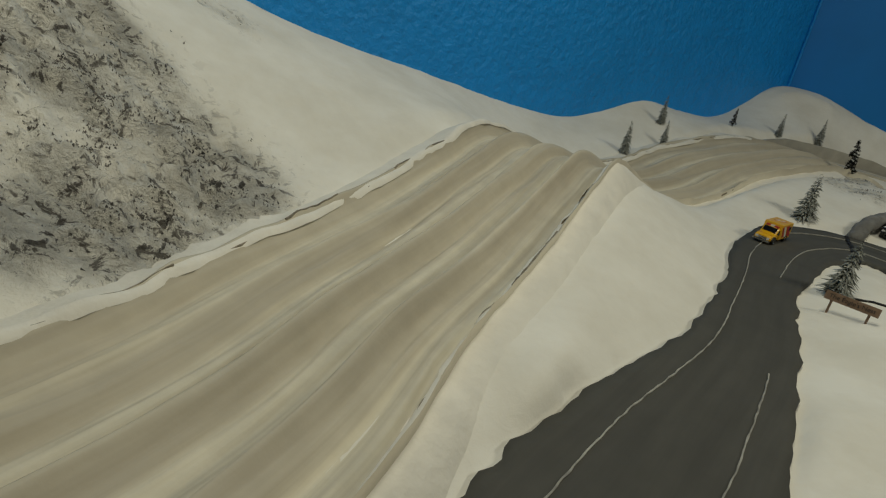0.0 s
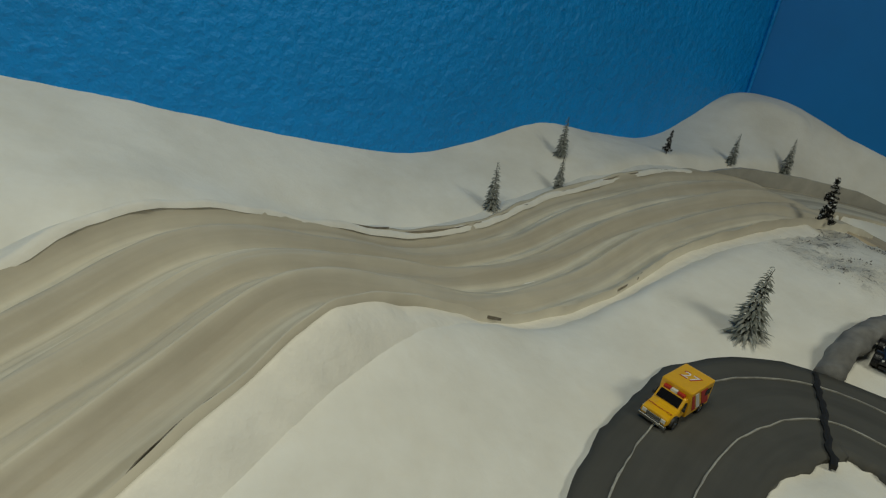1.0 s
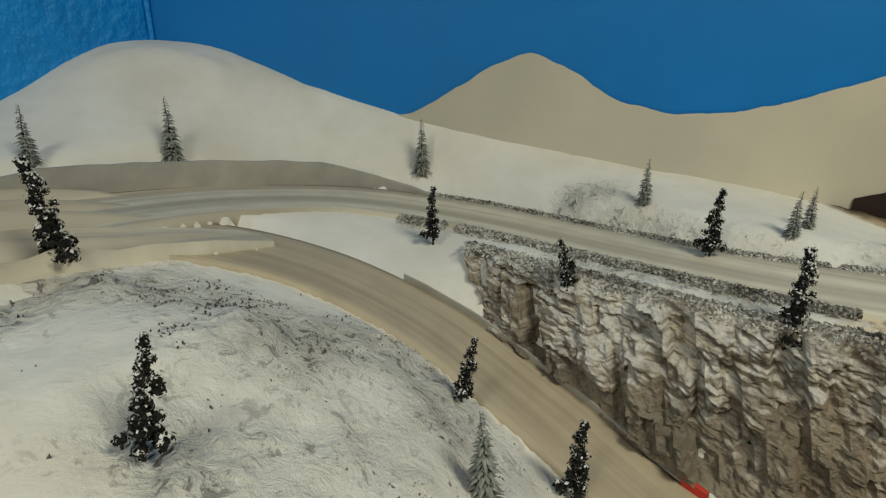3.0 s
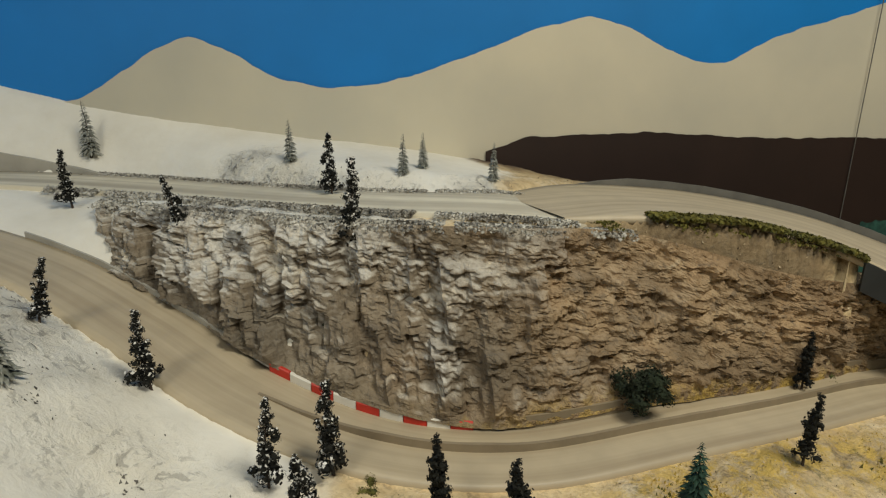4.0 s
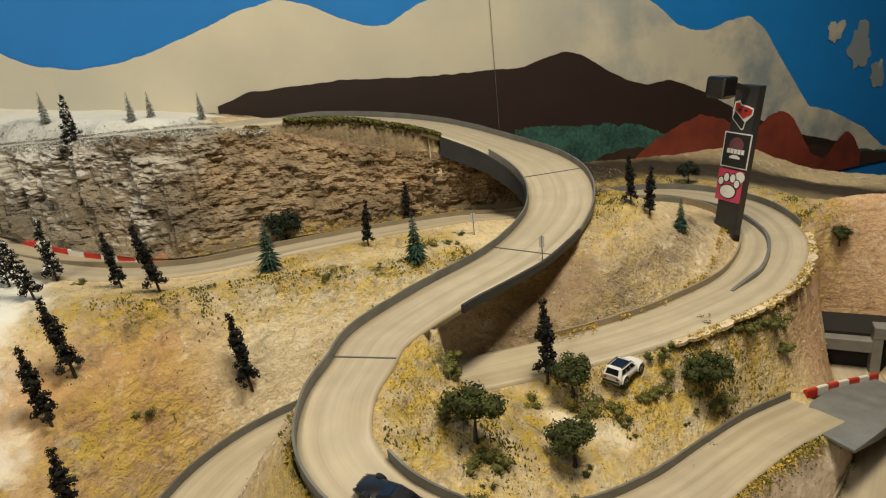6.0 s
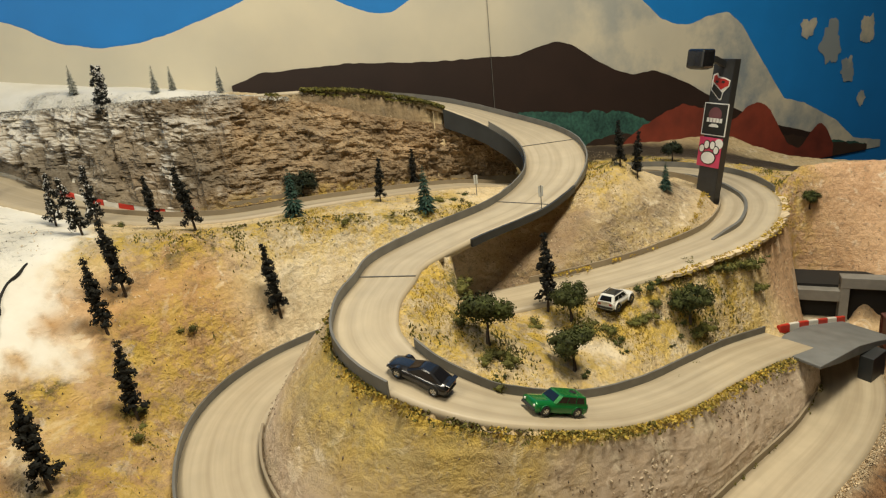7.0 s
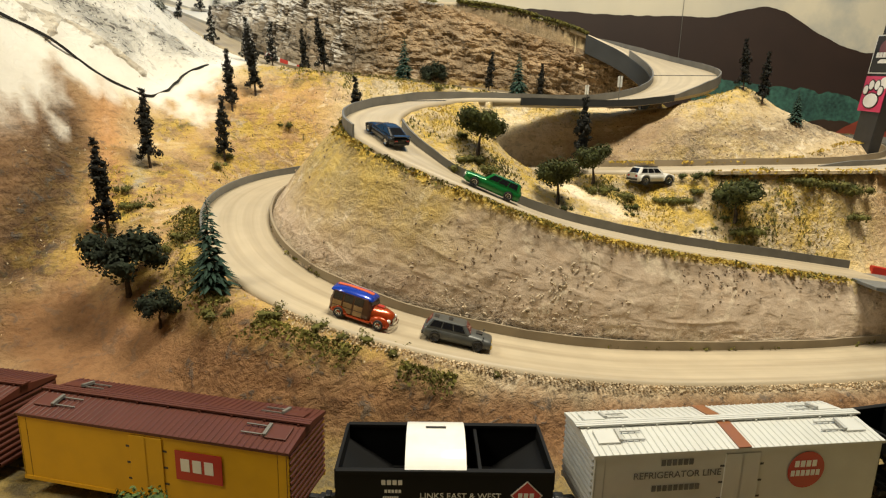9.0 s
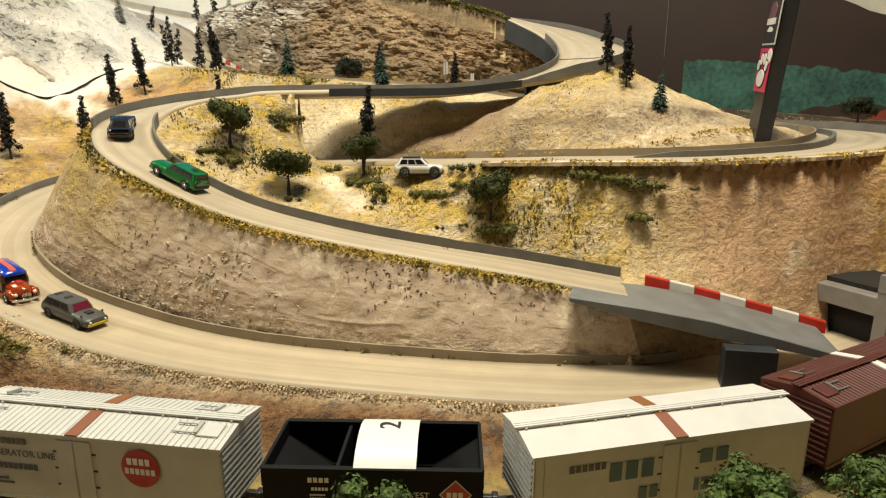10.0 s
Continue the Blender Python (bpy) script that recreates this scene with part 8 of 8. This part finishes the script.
# ---------------------------------------------------------------- turf, crumbs and ragged edges
M_TURF = material("ochre_turf", (0.50, 0.34, 0.060), 0.9, vary=0.3, scale=60, bump=0.2, second=(0.22, 0.17, 0.035))
M_TURF_GREEN = material("olive_turf", (0.15, 0.135, 0.024), 0.9, vary=0.35, scale=90, bump=0.2)
M_CRUMB = material("brown_crumbs", (0.055, 0.038, 0.022), 0.9, vary=0.4, scale=90, bump=0.2)
M_CRUST = material("plaster_crust", (0.64, 0.51, 0.335), 0.9, vary=0.2, scale=90, bump=0.3)
M_SNOWEDGE = material("grey_crust_edge", (0.27, 0.235, 0.175), 0.85, vary=0.3, scale=120, bump=0.4)


def scatter(name, label, mat, weight, count, size, seed, flat=0.5, category="grass"):
    """Many small flakes on the ground, thick where the weight is high; one heap of stuff."""
    r = np.random.RandomState(seed)
    prob = np.where((dist_road == 0) | ~inside, 0, np.clip(weight, 0, None)).ravel()
    pick = r.choice(NX * NY, count, p=prob / prob.sum())
    x = GX.ravel()[pick] + (r.rand(count) - 0.5) * CELL
    y = GY.ravel()[pick] + (r.rand(count) - 0.5) * CELL
    verts, faces = [], []
    for k in range(count):
        z = ground_z(x[k], y[k])
        q = size * (0.5 + r.rand())
        a = r.rand() * math.tau
        up = q * (flat + 0.6 * r.rand())
        c, d = math.cos(a) * q, math.sin(a) * q
        n = len(verts)
        verts += [(x[k] - c * 0.5, y[k] - d * 0.5, z - 0.001), (x[k] + c * 0.5, y[k] + d * 0.5, z - 0.001), (x[k] - d * 0.6, y[k] + c * 0.6, z - 0.0006), (x[k] + (r.rand() - 0.5) * q, y[k] + (r.rand() - 0.5) * q, z + up)]
        faces += [(n, n + 1, n + 3), (n + 1, n + 2, n + 3), (n + 2, n, n + 3)]
    return tagged(mesh_object(name, verts, faces, mat, smooth=False), label, category, kind="stuff")


_, SPECK2, FLOCK2 = zones(GX.ravel(), GY.ravel(), HEIGHT.ravel(), WOB.ravel())
FLOCK2, SPECK2 = FLOCK2.reshape(NX, NY), SPECK2.reshape(NX, NY)
patch = np.clip(value_noise(GX, GY, 16, 41) + 0.7 * value_noise(GX, GY, 40, 42) + 0.25, 0, 1)
patch2 = np.clip(value_noise(GX, GY, 13, 43) + 0.8 * value_noise(GX, GY, 37, 44), 0, 1)
seen = (GY > -0.42) & (GX > 1.0) & (GX < 3.0)
scatter("dry_turf", "dry ochre turf scattered over the plaster", M_TURF, FLOCK2**3 * patch**2 * seen, 7000, 0.0026, 51)
scatter("green_turf", "olive green turf in ragged patches", M_TURF_GREEN, FLOCK2**3 * patch2**3 * seen, 3600, 0.0030, 52, 0.7)
dry = ((SPECK2 > 0.3) & (GY < 1.0) & seen & (HEIGHT > 0.15)) * np.clip(1 - 1.6 * near(BREAKS["bank foot"], 0.06, GX, GY), 0, 1)
scatter("plaster_crumbs", "crusty tan plaster crumbs", M_CRUST, dry * (0.2 + np.clip(value_noise(GX, GY, 20, 45), 0, 1)), 7000, 0.0026, 53, 0.3, "crumbs")
scatter("dark_crumbs", "dark brown crumbs on plaster and snow", M_CRUMB, (dry * 0.5 + 0.35 * (SPECK2 > 0.25) * (GY > 0.8) * np.clip(value_noise(GX, GY, 24, 46), 0, 1)) * (GX > -0.9), 2400, 0.0021, 54, 0.35, "crumbs")


def verge(name, label, points, mat, count, wide, size, seed, gap=-0.12):
    """Turf heaped along a line."""
    r = random.Random(seed)
    c = spline(points, 0.004)
    sd = sides(c)
    bm = bmesh.new()
    for _ in range(count):
        i = r.randrange(len(c))
        if noise.noise((c[i, 0] * 26, c[i, 1] * 26, seed)) < gap:
            continue
        o = r.gauss(0, wide)
        q = size * r.uniform(0.5, 1.3)
        p = Vector((c[i, 0] + sd[i, 0] * o, c[i, 1] + sd[i, 1] * o, c[i, 2] - abs(o) * 0.25))
        leaves(bm, p, q * 0.6, 3, q * 0.6, r)
    return tagged(part(name, bm, mat), label, "grass", kind="stuff")


out_edge = DECK[:, :2] - sides(DECK) * (DECK[:, 3] + 0.005)[:, None]
i0, i1 = (int(v * (len(DECK) - 1)) for v in span(DECK, (1.75, 0.47), (2.15, 0.015)))
rim = [(*out_edge[i], DECK[i, 2] - 0.003) for i in range(i0, i1, 6)]
verge("verge_turf", "yellow turf along the hairpin edge", rim, M_TURF, 2400, 0.0065, 0.0030, 61)
verge("verge_turf", "olive turf along the hairpin edge", rim, M_TURF_GREEN, 1500, 0.0075, 0.0030, 62)
foot = [(x, y, z + 0.003) for x, y, z in CONE_FOOT[4:]]
verge("foot_turf", "olive turf at the foot of the plaster slope", foot, M_TURF_GREEN, 700, 0.003, 0.0036, 63)
for line, n, sd in ((BREAKS["bank outer"], 1500, 64), ([(2.02, 0.345, 0.378), (2.16, 0.25, 0.383), (2.30, 0.185, 0.393), (2.44, 0.18, 0.418), (2.56, 0.19, 0.418)], 1100, 65), ([(1.98, 0.935, 0.728), (2.10, 0.885, 0.70), (2.22, 0.80, 0.652), (2.30, 0.76, 0.63)], 900, 66), ([(2.40, 0.93, 0.665), (2.50, 0.80, 0.64), (2.54, 0.66, 0.57), (2.50, 0.50, 0.51), (2.40, 0.42, 0.50)], 1300, 67), (BREAKS["terrace crest"][2:], 420, 68)):
    verge("verge_turf", "olive and yellow turf beside the road", [(x, y, max(z, ground_z(x, y)) + 0.002) for x, y, z in line], M_TURF_GREEN if sd % 2 == 0 else M_TURF, 2 * n if sd != 65 else 700, {65: 0.005, 68: 0.024}.get(sd, 0.014), 0.0029, sd)

in_edge = DECK[:, :2] - sides(DECK) * (DECK[:, 3] * 0.985)[:, None]
i0, i1 = (int(v * (len(DECK) - 1)) for v in span(DECK, (2.10, 1.015), (2.42, 0.74)))
hedge = [(*in_edge[i], DECK[i, 2] + 0.003) for i in range(i0, i1, 4)]
verge("hedge_turf", "thick olive turf along the inner deck edge", hedge, M_TURF_GREEN, 3000, 0.0045, 0.0050, 72, -0.5)
verge("hedge_turf", "pale olive turf along the inner deck edge", hedge, M_SPRAWL, 1200, 0.0055, 0.0045, 73, -0.5)

M_RUBBLE = material("snowy_rubble", (0.66, 0.64, 0.58), 0.9, vary=0.15, scale=130, bump=0.5, second=(0.13, 0.115, 0.095))
for sgn, n, sd in ((1, 1500, 74), (-1, 2200, 75)):
    q = UPPER_LANE[:, :2] + sides(UPPER_LANE) * (sgn * (UPPER_LANE[:, 3] + 0.004))[:, None]
    i0, i1 = (int(v * (len(UPPER_LANE) - 1)) for v in span(UPPER_LANE, (1.58, 1.62), (2.02, 1.02)))
    verge("lane_rubble", "snow-dusted rock rubble along the cliff-top lane", [(*q[i], UPPER_LANE[i, 2] + 0.002) for i in range(i0, i1, 3)], M_RUBBLE, 2 * n, 0.007, 0.0032, sd, -0.4)
verge("crest_rubble", "snow-dusted rock rubble on the cliff crest", [(x, y, z + 0.001) for x, y, z in CLIFF_TOP[:5]], M_RUBBLE, 4000, 0.009, 0.0034, 76, -0.4)
lip = LOWER_ROAD[:, :2] + sides(LOWER_ROAD) * (LOWER_ROAD[:, 3] + 0.004)[:, None]
i0, i1 = (int(v * (len(LOWER_ROAD) - 1)) for v in span(LOWER_ROAD, (2.66, 0.13), (2.08, 0.25)))
line_on("road_lip", [(*lip[i], LOWER_ROAD[i, 2] - 0.003) for i in range(i0, i1, 3)], 0.016, M_CRUST, "rough cream plaster lip along the upper loop", 0.0025, None, 0.003, "plaster lip")
verge("verge_turf", "yellow turf along the upper loop", [(*lip[i], LOWER_ROAD[i, 2]) for i in range(i0, i1, 3)], M_TURF, 900, 0.007, 0.0035, 77)

# ragged crust along the packed snow track, in broken lengths
rnd_edge = random.Random(71)
for sgn in (-1, 1):
    i = 3
    while i < len(SNOW_ROAD) - 30:
        n = rnd_edge.randrange(5, 16)
        f = sgn * rnd_edge.uniform(0.93, 1.0)
        q = SNOW_ROAD[:, :2] + sides(SNOW_ROAD) * (f * SNOW_ROAD[:, 3])[:, None]
        pts = [(q[k, 0] + rnd_edge.gauss(0, 0.0012), q[k, 1] + rnd_edge.gauss(0, 0.0012), SNOW_ROAD[k, 2] + ruts(k, f) - 0.0004) for k in range(i, min(i + n, len(SNOW_ROAD) - 12), 2)]
        if len(pts) > 2:
            line_on("snow_edge", pts, rnd_edge.uniform(0.0008, 0.0022), M_SNOWEDGE, "ragged grey crust along the snow track", 0.0012, None, 0.002, "crust")
        i += n + rnd_edge.randrange(0, 6)
lip_edge = LOWER_ROAD[:, :2] - sides(LOWER_ROAD) * (LOWER_ROAD[:, 3] + 0.003)[:, None]
i0, i1 = (int(v * (len(LOWER_ROAD) - 1)) for v in span(LOWER_ROAD, (1.46, 0.24), (2.34, -0.09)))
verge("edge_crumbs", "pale plaster crumbs along the road edge", [(*lip_edge[i], LOWER_ROAD[i, 2] - 0.003) for i in range(i0, i1, 3)], M_CRUST, 5200, 0.0042, 0.0021, 78, -0.6)
line_on("slope_crack", [(1.462, 0.880, 0.539), (1.448, 0.870, 0.535), (1.415, 0.850, 0.518), (1.381, 0.801, 0.489), (1.345, 0.760, 0.472), (1.31, 0.752, 0.483), (1.275, 0.746, 0.501), (1.244, 0.745, 0.525), (1.216, 0.734, 0.548), (1.191, 0.731, 0.562), (1.12, 0.68, 0.59), (1.0, 0.53, 0.62)], 0.0019, M_CRACK, "black crack across the snowy slope", 0.0022, None, 0.004, "crack")
scatter("rock_flecks", "dark grey rock flecks showing through snow", material("dark_grey_rock", (0.15, 0.14, 0.125), 0.9, vary=0.4, scale=80, bump=0.4), (MOUNT**1.5 + 0.55 * near([(1.12, 1.27), (1.22, 1.31), (1.33, 1.33), (1.38, 1.22), (1.42, 1.08)], 0.075, GX, GY) + 0.5 * near([(1.30, 1.0), (1.22, 0.88)], 0.05, GX, GY)) * np.clip(value_noise(GX, GY, 26, 94) + 0.6 * value_noise(GX, GY, 60, 95), 0, 1), 8000, 0.0030, 96, 0.25, "rock")
M_SNOWBANK = material("trodden_snow", (0.80, 0.765, 0.68), 0.8, vary=0.05, scale=35, bump=0.5, bump_scale=70)


def berm(sgn, lo, hi, label):
    """Soft ridge of snow between the packed track and the open snow."""
    n = len(SNOW_ROAD)
    rings = []
    for i in range(int(lo * n), int(hi * n), 1):
        sd = sides(SNOW_ROAD)[i] * sgn
        ends = min(1.0, min(i - int(lo * n), int(hi * n) - 1 - i) / 8)
        jag = 0.006 * noise.noise((i * 0.12, sgn, 1)) + 0.003 * noise.noise((i * 0.5, sgn, 2))
        base = SNOW_ROAD[i, 2] + ruts(i, sgn * 0.95)
        top = 0.004 + 0.004 * noise.noise((i * 0.2, sgn, 3))
        row = []
        for o, h in ((-0.012, -0.004), (-0.009, 0.2), (-0.004, 0.85), (0.003, 1.0), (0.012, 0.75), (0.026, 0.35), (0.045, 0.0)):
            q = SNOW_ROAD[i, :2] + sd * (SNOW_ROAD[i, 3] + (o if o < 0.01 else o * (0.35 + 0.65 * ends)) + jag * (1 if o < 0.02 else 0.2))
            g = ground_z(q[0], q[1])
            w = min(1.0, max(0.0, (o + 0.004) / 0.049))
            z = base * (1 - w) + g * w + (top * h if h > 0 else -0.004) * ends - (0.007 if o > 0.04 else 0.007 * (1 - ends))
            row.append((q[0], q[1], z))
        rings.append(row)
    verts = [p for r in rings for p in r]
    return tagged(mesh_object("snow_berm", verts, grid_faces(len(rings), 7), M_SNOWBANK), label, "snow bank", kind="structure")


berm(-1, 0.02, 0.93, "soft snow bank beside the packed track")
berm(1, 0.02, 0.92, "soft snow bank beside the packed track")


def flecks(face_ob, name, label, mat, count, size, seed, low, patchy):
    """Small dark pits and crumbs strewn over a rock face, thick in patches."""
    me = face_ob.data
    co = np.empty(len(me.vertices) * 3)
    me.vertices.foreach_get("co", co)
    co = co.reshape(-1, 3)
    no = np.empty(len(me.vertices) * 3)
    me.vertices.foreach_get("normal", no)
    no = no.reshape(-1, 3)
    r = np.random.RandomState(seed)
    w = np.clip(value_noise(co[:, 0] + co[:, 1], co[:, 2] * 1.3, patchy, seed) + 0.5 * value_noise(co[:, 0] - co[:, 1], co[:, 2], patchy * 3, seed + 1) + low, 0, 1) ** 2
    w = w / w.sum()
    verts, faces = [], []
    for k in r.choice(len(co), count, p=w):
        p, q = Vector(co[k]), Vector(no[k])
        p = p + Vector((r.rand() - 0.5, r.rand() - 0.5, r.rand() - 0.5)) * 0.006
        a = q.orthogonal().normalized()
        b = q.cross(a)
        t = r.rand() * math.tau
        e, f = (a * math.cos(t) + b * math.sin(t)), (b * math.cos(t) - a * math.sin(t))
        h = size * (0.4 + r.rand())
        n = len(verts)
        verts += [p - e * h - q * 0.001, p + f * h * 0.45 - q * 0.001, p + e * h * 0.8 - q * 0.001, p - f * h * 0.5 - q * 0.001, p + q * 0.0006]
        faces += [(n, n + 1, n + 4), (n + 1, n + 2, n + 4), (n + 2, n + 3, n + 4), (n + 3, n, n + 4)]
    return tagged(mesh_object(name, verts, faces, mat, smooth=False), label, "rock", kind="stuff")


flecks(cone, "slope_flecks", "dark pits and crumbs on the plaster slope", material("dark_tan_crumbs", (0.25, 0.185, 0.122), 0.9, vary=0.3, scale=90, bump=0.3), 1100, 0.0024, 101, -0.12, 9)
flecks(cone, "slope_flecks", "pale plaster strokes on the slope", material("pale_plaster_strokes", (0.53, 0.43, 0.305), 0.9, vary=0.12, scale=90, bump=0.3), 500, 0.0034, 103, -0.05, 12)
flecks(west, "slope_flecks", "brown crumbs on the west slope", M_CRUMB, 700, 0.0026, 105, -0.1, 12)
